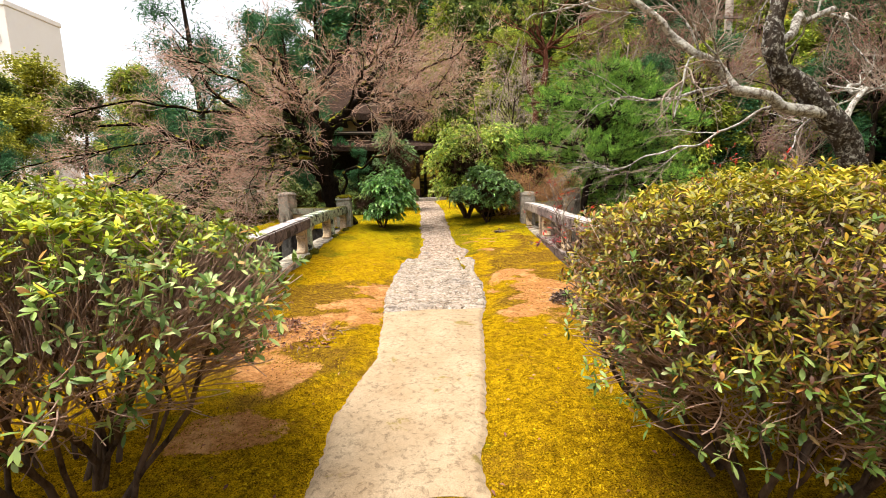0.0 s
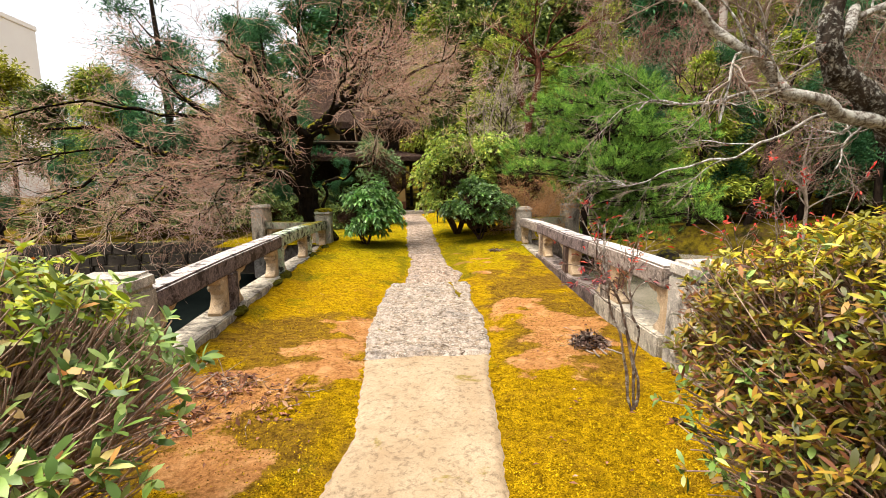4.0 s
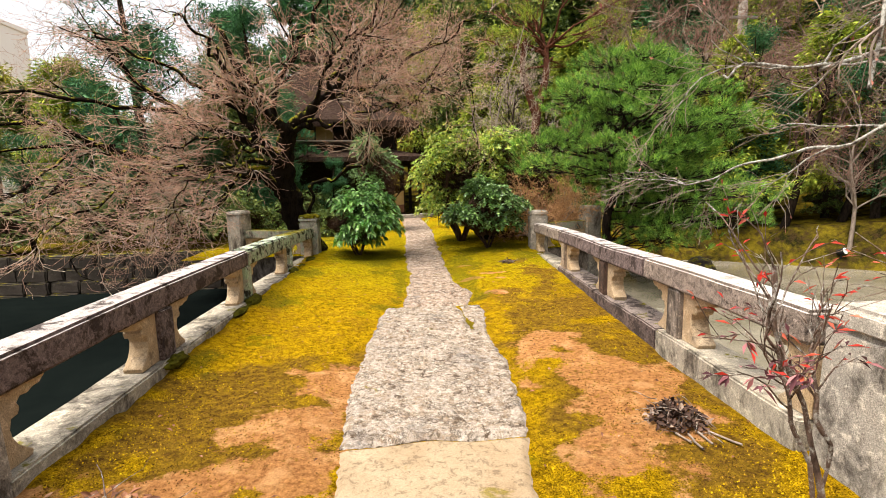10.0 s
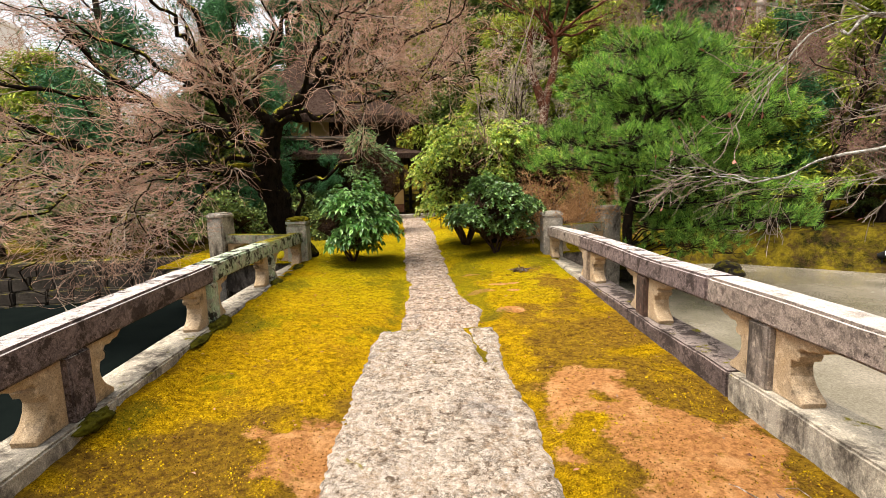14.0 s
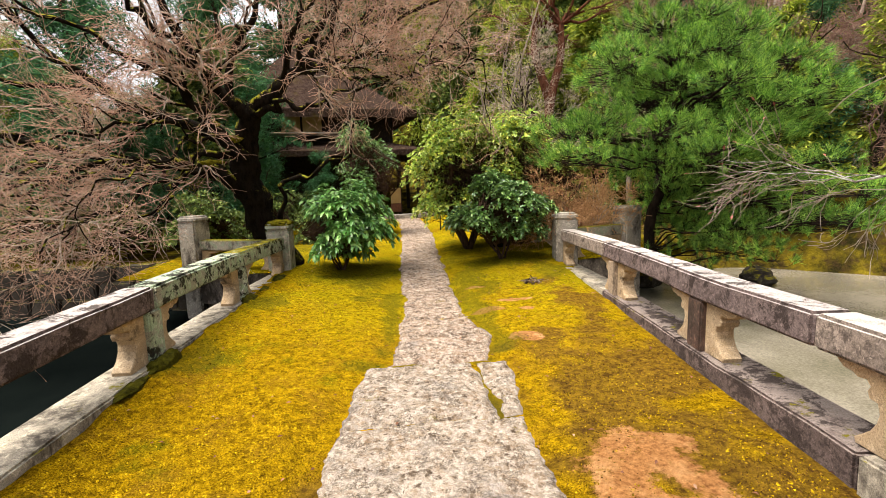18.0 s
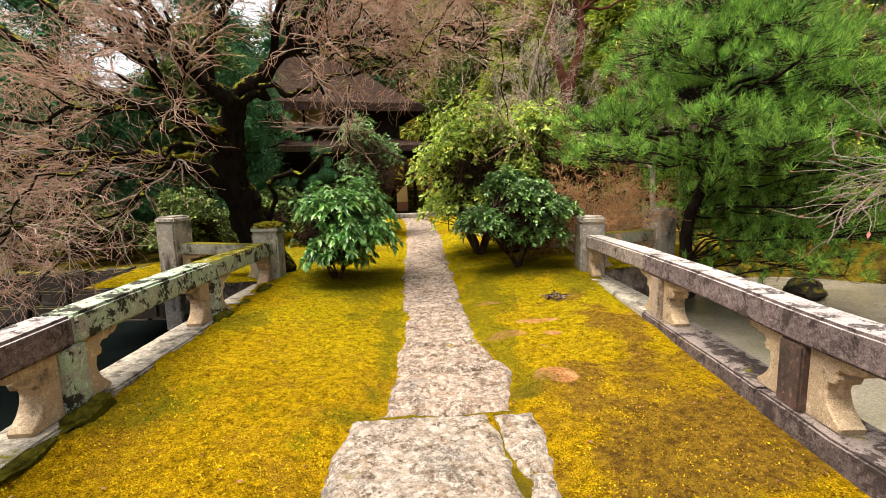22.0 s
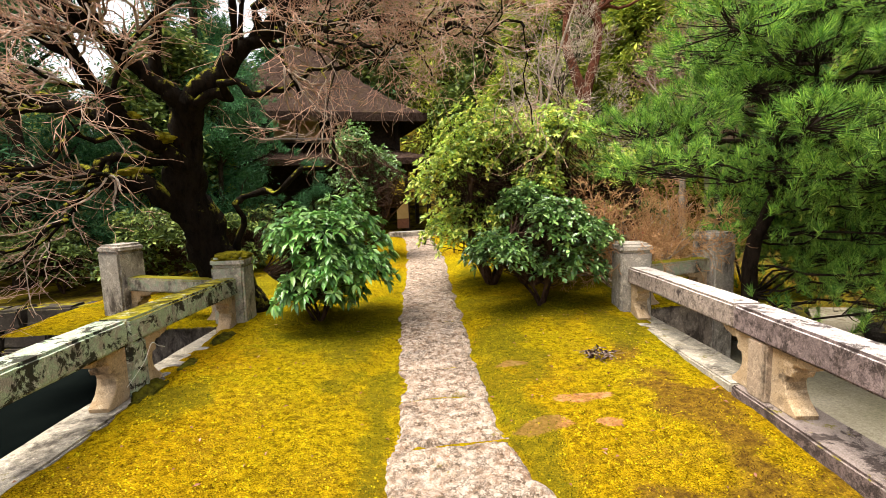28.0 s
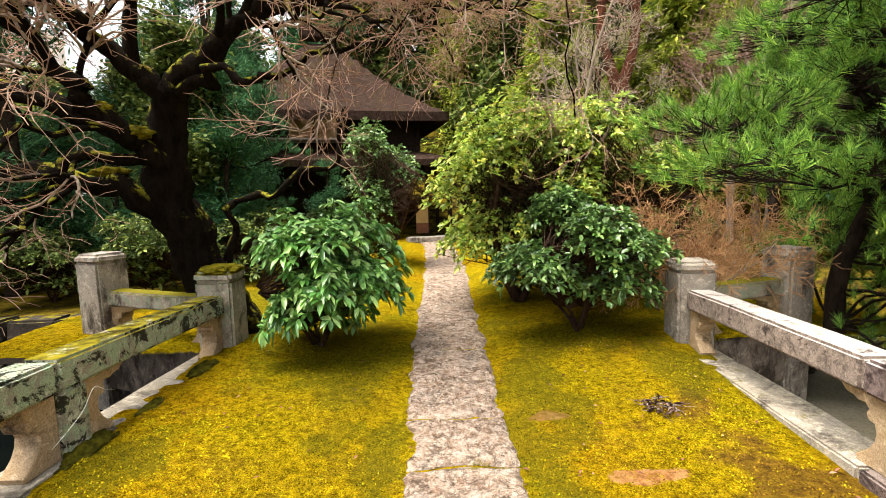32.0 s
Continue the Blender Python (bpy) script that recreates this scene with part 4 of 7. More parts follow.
blocks = []
for w in (0.35, 0.5, 0.65):
    me = bpy.data.meshes.new("stone")
    b = stone_block(w, 0.4, 0.3)
    b.to_mesh(me)
    b.free()
    me.materials.append(WALLSTONE)
    blocks.append((w, me))
for row in range(4):
    x = -2.2 - 0.2 * row
    while x > -12:
        w, me = blocks[g.integers(3)]
        o = new("stone", me)
        o.parent = wall
        o.matrix_basis = pose(x - w / 2, 14.35 + 0.06 * row + g.uniform(-0.04, 0.04), -1.05 + 0.29 * row, *g.uniform(-3, 3, 3))
        x -= w + 0.02

# ---- plants ----


def azalea(at, r, top, low, mat_top, label, seed, leafy=0.62, shoots=6000, full=0.68, leaf=0.045, few=0.14, mat_side=None):
    g = np.random.default_rng(seed)
    own = thing("azalea_bush", label, "bush", "clipped azalea bushes", at=(at[0], at[1], float(lawn_z(np.array(at[0]), np.array(at[1]))) - 0.03))
    n = 24
    a = g.uniform(0, 6.28, n)
    rad = g.uniform(0.05, 0.38, n)
    S = np.stack([rad * np.cos(a), rad * np.sin(a), 0 * a], -1)
    W = np.stack([np.cos(a) * g.uniform(0.1, 0.8, n), np.sin(a) * g.uniform(0.1, 0.8, n), np.ones(n)], -1)
    P0 = grow(S, W, g.uniform(0.7, 1.0, n) * top * 0.8, 7, 0.22, 0.03, g)
    R0 = taper(g.uniform(0.01, 0.022, n), 7, 0.5)
    tube_parts("stem", P0, R0, 6, BARK_AZALEA, own, "dark crooked stem")
    s, w, rr = fork(P0, R0, 10, 0.5, 1.0, 0.9, g)
    P1 = grow(s, w + [0, 0, 0.25], g.uniform(0.35, 0.75, len(s)), 5, 0.2, 0.05, g)
    R1 = taper(rr * 0.5, 5, 0.5)
    inside = (np.hypot(P1[:, -1, 0], P1[:, -1, 1]) < r * 0.82) & (P1[:, -1, 2] > 0.3) & (P1[:, :, 2].max(1) < top * 0.82)
    P1, R1 = P1[inside], R1[inside]
    s, w, rr = fork(P1, R1, 7, 0.2, 1.0, 0.9, g)
    P2 = grow(s, w + [0, 0, 0.3], g.uniform(0.12, 0.32, len(s)), 4, 0.18, 0.08, g)
    below = P2[:, :, 2].max(1) < top * 0.9
    P2, rr = P2[below], rr[below]
    # shell of shoots
    m = shoots
    u = g.uniform(0, 6.28, m)
    h = g.uniform(-0.3, 1, m)
    h = np.where((h < 0.15) & (g.random(m) < 0.6), g.uniform(0.15, 1, m), h)
    q = np.sqrt(np.clip(1 - np.maximum(h, 0) ** 2.2, 0, 1)) * np.where(h < 0, 1 + 0.55 * h, 1)
    z = low + (top - low) * (0.38 + 0.62 * h)
    k = 1 + 0.09 * wave(u * 2, h * 3, 2, seed) + 0.05 * wave(u * 5, h * 6, 2, seed + 5) + g.normal(0, 0.04, m) - 0.14 * g.random(m) ** 2
    C = np.stack([np.cos(u) * q * r * k, np.sin(u) * q * r * k, z * (0.55 + 0.45 * k)], -1)
    N = unit(np.stack([np.cos(u) * q, np.sin(u) * q, 0.25 + np.clip(h, 0, 1) * 1.2], -1))
    P3 = grow(C - N * 0.3 - [0, 0, 0.1], N + g.normal(0, 0.22, N.shape), np.full(m, 0.3), 5, 0.16, 0.1, g)
    part("twig_mass", Geo().add(*tubes(P1, R1, 5)).add(*tubes(P2, taper(np.maximum(rr * 0.5, 0.0028), 4, 0.6), 4)).add(*tubes(P3, taper(np.full(m, 0.0036), 5, 0.6), 4)), BARK_TWIG_AZ, own, "fine brown twigs", kind="stuff")
    tips, way = P3[:, -1], P3[:, -1] - P3[:, -2]
    up = (tips[:, 2] > low + (top - low) * leafy + g.normal(0, 0.10, m)) & (g.random(m) < full)
    crest = tips[:, 2] > low + (top - low) * 0.74 + g.normal(0, 0.06, m)
    for name, sel, mat in (("upper_foliage", up & crest, mat_top), ("side_foliage", up & ~crest, mat_side or mat_top)):
        part(name, Geo().add(*rosettes(tips[sel], way[sel] + [0, 0, 0.06], 9, leaf, leaf * 0.3, 1.1, g, 0.1, 0.2, small_ovals)), mat, own, "yellow-green leaf rosettes" if mat is mat_top else "reddish-brown leaf rosettes", kind="stuff")
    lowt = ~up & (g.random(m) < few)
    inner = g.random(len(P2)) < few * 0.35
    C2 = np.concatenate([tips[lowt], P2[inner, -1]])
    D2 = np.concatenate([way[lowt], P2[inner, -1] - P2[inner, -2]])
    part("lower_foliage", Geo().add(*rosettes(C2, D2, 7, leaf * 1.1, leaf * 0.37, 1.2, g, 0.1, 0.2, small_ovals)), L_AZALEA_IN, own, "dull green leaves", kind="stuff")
    return own


azalea((-1.76, 2.25), 1.06, 1.6, 0.5, L_AZALEA, "rounded azalea bush, yellow-green leaves above bare brown stems", 21, 0.72, 4800, 0.78, 0.056, 0.24)
azalea((1.72, 1.98), 1.03, 1.56, 0.45, L_AZALEA_Y, "rounded azalea bush with reddish-brown and yellow-green leaves", 22, 0.4, 9000, 0.94, 0.04, 0.3, L_AZALEA_R)


def leafy_bush(name, at, r, zc, zr, per, L, W, n, mat, label, seed, droop=0.1, tilt=0.9, base_r=0.02, stems=5, category="bush", group="", lumps=9):
    """A shrub of several leafy lumps of uneven size on forking stems."""
    g = np.random.default_rng(seed)
    own = thing(name, label, category, group, at=at)
    S = np.zeros((stems, 3)) + g.normal(0, 0.04, (stems, 3)) * [1, 1, 0]
    a = np.arange(stems) * 6.28 / stems + g.uniform(0, 1, stems)
    Wd = np.stack([np.cos(a) * 0.55, np.sin(a) * 0.55, np.ones(stems)], -1)
    P0 = grow(S, Wd, np.full(stems, zc + zr * 0.35), 7, 0.2, 0.03, g)
    tube_parts("stem", P0, taper(np.full(stems, base_r), 7, 0.4), 7, BARK_SHRUB, own)
    u, h = g.uniform(0, 6.28, lumps), np.linspace(-0.75, 0.85, lumps)
    q = np.sqrt(1 - h * h) * g.uniform(0.45, 0.78, lumps)
    M = np.stack([np.cos(u) * q * r, np.sin(u) * q * r, zc + h * zr * 0.72], -1)
    mr = g.uniform(0.34, 0.52, lumps)
    k = g.integers(0, lumps, n)
    d = unit(g.normal(0, 1, (n, 3)))
    d[:, 2] = np.where(d[:, 2] < -0.2, -d[:, 2] * 0.6, d[:, 2])
    C = M[k] + d * (mr[k] * (0.6 + 0.5 * g.random(n) ** 0.6))[:, None] * [r, r, zr] + g.normal(0, 0.03 * r, (n, 3))
    src = P0[g.integers(0, stems, n), g.integers(2, 7, n)]
    mid = (src + M[k]) / 2 + g.normal(0, 0.05, (n, 3)) - [0, 0, 0.04 * r]
    t = np.linspace(0, 1, 6)[None, :, None]
    Pk = (1 - t) ** 2 * src[:, None] + 2 * t * (1 - t) * mid[:, None] + t ** 2 * C[:, None]
    sel = g.random(n) < min(1, 600 / n)
    part("branchwork", Geo().add(*tubes(Pk[sel], taper(np.full(sel.sum(), 0.006 * (r + 0.4)), 6, 0.4), 4)), BARK_SHRUB, own, "", kind="stuff")
    D = unit(Pk[:, -1] - Pk[:, -2]) * 0.5 + d * 0.6 + [0, 0, 0.35]
    part("foliage", Geo().add(*rosettes(C, D, per, L, W, tilt, g, droop)), mat, own, "", kind="stuff")
    return own


leafy_bush("rhododendron_bush", (-0.95, 13.0, 0.0), 0.86, 0.78, 0.8, 9, 0.125, 0.054, 680, L_RHODO, "rhododendron bush with drooping dark green leaves on moss", 31, 0.42, 1.25, 0.022, lumps=11)
leafy_bush("camellia_bush", (1.95, 13.25, 0.02), 0.95, 1.0, 0.72, 6, 0.09, 0.042, 1300, L_CAMELLIA, "low camellia bush with glossy dark green leaves", 32, 0.2, 1.0, 0.025, 4)
leafy_bush("evergreen_shrub", (1.55, 14.9, 0.05), 1.25, 1.55, 1.35, 7, 0.095, 0.042, 2600, L_LIGHT, "tall evergreen shrub with light yellow-green leaves", 33, 0.15, 1.0, 0.05, 5, lumps=14)
leafy_bush("evergreen_shrub", (2.7, 14.7, 0.05), 1.1, 1.7, 1.2, 7, 0.095, 0.042, 2000, L_LIGHT, "tall evergreen shrub with light yellow-green leaves", 35, 0.15, 1.0, 0.05, 5, lumps=12)
leafy_bush("evergreen_shrub", (-0.8, 18.6, 0.08), 0.9, 1.9, 1.3, 6, 0.09, 0.04, 1200, L_CAMELLIA, "dark evergreen shrub beside the pavilion path", 34, 0.15, 1.0, 0.03, 4)


def bare_crown(limbs, g, counts, lens, wig=0.22, lift=0.02, spread=0.9, droop_last=0.0, flat=0.0):
    """Forks of forks on given limbs; returns lists of (P, R) by level."""
    levels = []
    P, R = limbs
    for j, (n, l) in enumerate(zip(counts, lens)):
        s, w, r = fork(P, R, n, 0.25 if j else 0.3, 1.0, spread, g, flat)
        k = max(3, 7 - j)
        P = grow(s, w, g.uniform(0.6, 1.25, len(s)) * l, k, wig, lift if j < len(counts) - 2 else lift + droop_last, g)
        R = taper(np.clip(r * 0.55, 0.002, 1), k, 0.45)
        levels.append((P, R))
    return levels


def line(pts, k=10):
    """A smooth line of k points through the given ones."""
    pts = np.array(pts, float)
    t = np.linspace(0, len(pts) - 1, k)
    out = np.zeros((k, 3))
    for a in range(k):
        i = min(int(t[a]), len(pts) - 2)
        f = t[a] - i
        p0, p1, p2, p3 = pts[max(i - 1, 0)], pts[i], pts[i + 1], pts[min(i + 2, len(pts) - 1)]
        out[a] = 0.5 * (2 * p1 + (p2 - p0) * f + (2 * p0 - 5 * p1 + 4 * p2 - p3) * f * f + (3 * p1 - p0 - 3 * p2 + p3) * f ** 3)
    return out


def set_limbs(own, g, specs, bark, label="", second=None):
    Ps, Rs = [], []
    for k, (pts, r0, r1) in enumerate(specs):
        P = line(pts, 12) + g.normal(0, 0.06, (12, 3)) * (1 if k else 0.35) * np.minimum(1, np.arange(12) / 3)[:, None]
        R = np.linspace(r0, r1, 12) * (1 + g.normal(0, 0.05, 12))
        part("trunk" if k == 0 else "limb", gnarled(P, R, 16 if r0 > 0.09 else 10, 44 if r0 > 0.09 else 26, 0.34), second if second and k else bark, own, label, True)
        Ps.append(P)
        Rs.append(R)
    return np.array(Ps), np.array(Rs)


# old mossy maple beside the left end post
g = np.random.default_rng(41)
maple = thing("maple_tree", "old leaning maple with mossy dark trunk and bare reddish twigs", "tree")
MAPLE = [
    ([(-2.0, 13.5, -0.1), (-2.1, 13.45, 0.45), (-2.3, 13.4, 0.9), (-2.46, 13.25, 1.42), (-2.5, 13.1, 1.77), (-2.43, 13.0, 2.19), (-2.31, 12.9, 2.6), (-2.2, 12.8, 2.84)], 0.32, 0.14),
    ([(-2.23, 12.8, 2.73), (-2.01, 12.8, 2.98), (-1.79, 12.75, 3.14), (-1.45, 12.7, 3.38), (-1.21, 12.7, 3.55), (-0.86, 12.6, 3.95), (-0.55, 12.5, 4.6)], 0.13, 0.04),
    ([(-1.45, 12.7, 3.36), (-0.92, 12.8, 3.57), (-0.45, 12.9, 3.66), (0.2, 13.1, 3.72), (0.75, 13.2, 3.8), (1.3, 13.3, 3.95)], 0.06, 0.02),
    ([(-2.31, 12.85, 2.72), (-2.45, 12.7, 2.95), (-2.65, 12.5, 3.05), (-2.75, 12.2, 3.4), (-2.9, 12.0, 3.9), (-3.2, 11.8, 4.6)], 0.11, 0.035),
    ([(-2.46, 13.0, 1.95), (-2.5, 12.8, 2.2), (-2.65, 12.6, 2.38), (-2.85, 12.4, 2.65), (-3.05, 12.3, 3.1), (-3.3, 12.2, 3.7)], 0.13, 0.05),
    ([(-2.55, 13.1, 1.55), (-2.83, 12.9, 1.83), (-3.2, 12.9, 1.92), (-3.97, 12.9, 2.0), (-4.84, 12.8, 2.21), (-5.65, 12.7, 2.49), (-6.4, 12.5, 2.8), (-7.6, 12.3, 3.0)], 0.12, 0.03),
    ([(-2.6, 12.7, 2.3), (-3.22, 12.8, 2.64), (-3.96, 12.7, 2.89), (-4.2, 12.7, 3.12), (-4.55, 12.5, 3.35), (-4.95, 12.3, 3.75), (-5.3, 12.0, 4.3)], 0.1, 0.03),
    ([(-2.5, 12.95, 2.1), (-2.87, 12.6, 2.07), (-3.2, 12.2, 1.95), (-3.6, 11.8, 1.9), (-4.1, 11.3, 1.75)], 0.07, 0.02),
    ([(-2.12, 12.8, 2.72), (-1.85, 12.65, 2.83), (-1.49, 12.6, 2.82), (-1.26, 12.7, 2.85), (-1.0, 12.8, 3.0)], 0.065, 0.025),
    ([(-2.1, 13.45, 0.9), (-1.96, 13.4, 1.3), (-1.92, 13.4, 1.57), (-1.55, 13.4, 1.73), (-1.06, 13.4, 1.89), (-0.74, 13.4, 2.19), (-0.64, 13.4, 2.62)], 0.05, 0.022),
    ([(-1.83, 12.8, 3.1), (-1.39, 12.7, 3.5), (-1.1, 12.6, 3.9), (-0.61, 12.5, 4.6), (-0.2, 12.4, 5.2)], 0.07, 0.025),
    ([(-2.5, 12.7, 2.95), (-2.35, 12.6, 3.5), (-2.11, 12.5, 4.1), (-1.63, 12.4, 4.7), (-1.2, 12.3, 5.3)], 0.07, 0.025),
    ([(-4.3, 12.85, 2.05), (-5.0, 12.2, 1.95), (-5.6, 11.3, 1.7), (-6.0, 10.4, 1.3)], 0.05, 0.015),
    ([(-4.2, 12.7, 3.1), (-5.2, 12.3, 3.2), (-6.4, 11.7, 3.3), (-7.6, 11.0, 3.0)], 0.05, 0.015),
    ([(-3.6, 12.9, 1.95), (-3.9, 12.4, 2.05), (-4.3, 11.7, 1.9), (-4.8, 10.8, 1.5)], 0.045, 0.014),
    ([(-5.0, 12.75, 2.2), (-5.05, 12.2, 1.6), (-5.2, 11.5, 0.9), (-5.5, 10.7, 0.3)], 0.035, 0.012),
    ([(-3.3, 12.9, 1.9), (-3.4, 12.3, 1.6), (-3.6, 11.6, 1.1), (-3.9, 10.8, 0.5)], 0.032, 0.012),
    ([(-6.0, 12.6, 2.6), (-6.3, 11.7, 2.0), (-6.8, 10.6, 1.3), (-7.2, 9.6, 0.5)], 0.035, 0.012),
    ([(-2.75, 12.3, 3.3), (-2.9, 11.7, 3.6), (-3.0, 11.0, 3.9), (-3.2, 10.2, 4.2)], 0.05, 0.016),
    ([(-1.7, 12.75, 3.2), (-1.4, 12.2, 3.6), (-1.1, 11.8, 4.0), (-0.7, 11.4, 4.4)], 0.045, 0.015),
    ([(-1.2, 12.7, 3.55), (-0.7, 13.2, 4.1), (-0.2, 13.5, 4.5), (0.4, 13.7, 4.8)], 0.05, 0.016),
    ([(-0.45, 12.9, 3.66), (0.1, 12.5, 4.0), (0.8, 12.2, 4.25), (1.5, 11.9, 4.6)], 0.04, 0.014),
    ([(-1.3, 12.7, 3.45), (-0.7, 13.5, 4.2), (0.2, 14.0, 4.7), (1.1, 14.3, 5.1)], 0.04, 0.014),
    ([(0.2, 13.1, 3.72), (0.7, 13.6, 3.9), (1.2, 14.0, 4.1), (1.7, 14.3, 4.3)], 0.03, 0.012),
    ([(-2.6, 12.6, 2.35), (-3.0, 12.0, 2.5), (-3.4, 11.4, 2.45), (-3.9, 10.7, 2.3)], 0.045, 0.014),
    ([(-3.05, 12.3, 3.1), (-3.7, 12.0, 3.5), (-4.3, 11.6, 3.9), (-4.9, 11.1, 4.1)], 0.045, 0.014),
    ([(-0.9, 12.8, 3.56), (-0.5, 12.4, 3.4), (0.0, 12.1, 3.2), (0.5, 11.9, 3.1)], 0.03, 0.01),
    ([(-1.2, 12.7, 3.5), (-0.9, 12.2, 3.3), (-0.6, 11.8, 3.05), (-0.3, 11.5, 2.95)], 0.03, 0.01),
    ([(-1.0, 12.8, 3.0), (-0.6, 12.7, 3.1), (-0.1, 12.6, 3.15), (0.4, 12.5, 3.3)], 0.028, 0.01),
    ([(0.2, 13.1, 3.72), (0.6, 12.7, 3.5), (1.0, 12.4, 3.4), (1.5, 12.2, 3.45)], 0.028, 0.01),
    ([(-3.0, 12.9, 1.9), (-3.3, 12.0, 1.75), (-3.5, 11.0, 1.4), (-3.7, 10.0, 0.9)], 0.03, 0.01),
    ([(-3.97, 12.9, 2.0), (-4.3, 11.8, 1.9), (-4.6, 10.6, 1.5), (-4.9, 9.4, 1.0)], 0.035, 0.01),
    ([(-4.84, 12.8, 2.2), (-5.4, 11.6, 1.8), (-5.9, 10.2, 1.2), (-6.2, 9.0, 0.6)], 0.03, 0.01),
    ([(-5.6, 12.7, 2.5), (-6.4, 11.4, 2.4), (-7.2, 10.2, 2.0), (-7.9, 9.0, 1.5)], 0.03, 0.01),
    ([(-2.65, 12.6, 2.4), (-2.9, 11.9, 2.2), (-3.1, 11.2, 1.95), (-3.4, 10.4, 1.6)], 0.03, 0.01),
]
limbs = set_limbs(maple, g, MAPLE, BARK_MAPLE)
bearing = [1, 2, 3, 4, 5, 6, 7, 10, 11, 12, 13, 14, 15, 16, 17, 18, 19, 20, 21, 22, 23, 24, 25, 26, 27, 28, 29, 30, 31, 32, 33, 34]
lv = bare_crown((limbs[0][bearing], limbs[1][bearing]), g, (6, 6, 4, 2), (0.95, 0.64, 0.42, 0.26), 0.3, 0.02, 0.95, -0.02, flat=0.7)
for (P, R), lo in zip(lv, (0.012, 0.0075, 0.005, 0.0036)):
    R[:] = np.clip(R, lo * 0.6, lo * 2.2)
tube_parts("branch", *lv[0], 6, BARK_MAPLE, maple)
part("branchwork", Geo().add(*tubes(*lv[1], 4)), BARK_TWIG_PALE, maple, "pale branchlets", kind="stuff")
part("twig_mass", Geo().add(*tubes(*lv[2], 3)).add(*tubes(*lv[3], 3)), BARK_TWIG, maple, "fine red-brown twigs", kind="stuff")

# cherry with lichen beside the pond
g = np.random.default_rng(42)
cherry = thing("cherry_tree", "leaning cherry tree with pale lichen bark, bare twigs", "tree")
CHERRY = [
    ([(6.1, 6.3, -0.1), (5.95, 6.1, 0.9), (5.55, 5.85, 1.7), (4.96, 5.8, 2.3), (4.4, 5.75, 2.7), (4.3, 5.7, 3.2), (4.4, 5.7, 4.2)], 0.17, 0.09),
    ([(5.2, 5.8, 2.1), (4.45, 5.75, 2.2), (3.85, 5.7, 2.42), (3.41, 5.7, 2.8), (2.95, 5.75, 3.15), (2.2, 5.8, 3.65)], 0.08, 0.03),
    ([(4.4, 5.75, 2.2), (4.05, 6.3, 1.95), (3.6, 6.9, 1.7), (3.2, 7.6, 1.55)], 0.022, 0.008),
    ([(4.35, 5.7, 2.9), (5.0, 6.1, 3.3), (5.7, 6.5, 3.5), (6.4, 6.9, 3.5)], 0.055, 0.022),
    ([(5.1, 5.85, 2.1), (5.5, 6.3, 2.2), (5.8, 6.8, 2.2), (6.1, 7.4, 2.1)], 0.04, 0.012),
    ([(4.3, 5.7, 3.3), (4.7, 6.1, 3.8), (5.0, 6.5, 4.0), (5.3, 7.0, 4.0)], 0.04, 0.014),
    ([(5.5, 5.9, 1.8), (6.0, 6.4, 2.4), (6.5, 6.9, 2.6), (7.0, 7.4, 2.6)], 0.045, 0.014),
    ([(3.8, 5.7, 2.45), (3.3, 5.9, 2.3), (2.9, 6.1, 2.35), (2.5, 6.2, 2.25)], 0.022, 0.008),
]
limbs = set_limbs(cherry, g, CHERRY, BARK_CHERRY, "", LICHEN_BARK)
lv = bare_crown((limbs[0][1:], limbs[1][1:]), g, (6, 5, 5), (0.95, 0.5, 0.26), 0.2, 0.01, 0.9)
lv[0][1][:] = np.minimum(lv[0][1], 0.013)
tube_parts("branch", *lv[0], 5, LICHEN_BARK, cherry)
for P, R in lv[1:]:
    R[:] = np.clip(R, 0.0024, 0.01)
part("twig_mass", Geo().add(*tubes(*lv[1], 4)).add(*tubes(*lv[2], 3)), BARK_PALE, cherry, "pale bare twigs", kind="stuff")
tip = lv[2][0]
sel = g.random(len(tip)) < 0.3
part("bud_mass", Geo().add(*leaves(tip[sel, -1], tip[sel, -1] - tip[sel, -2], 0.045, 0.018, g)), L_BUD, cherry, "small red buds", kind="stuff")


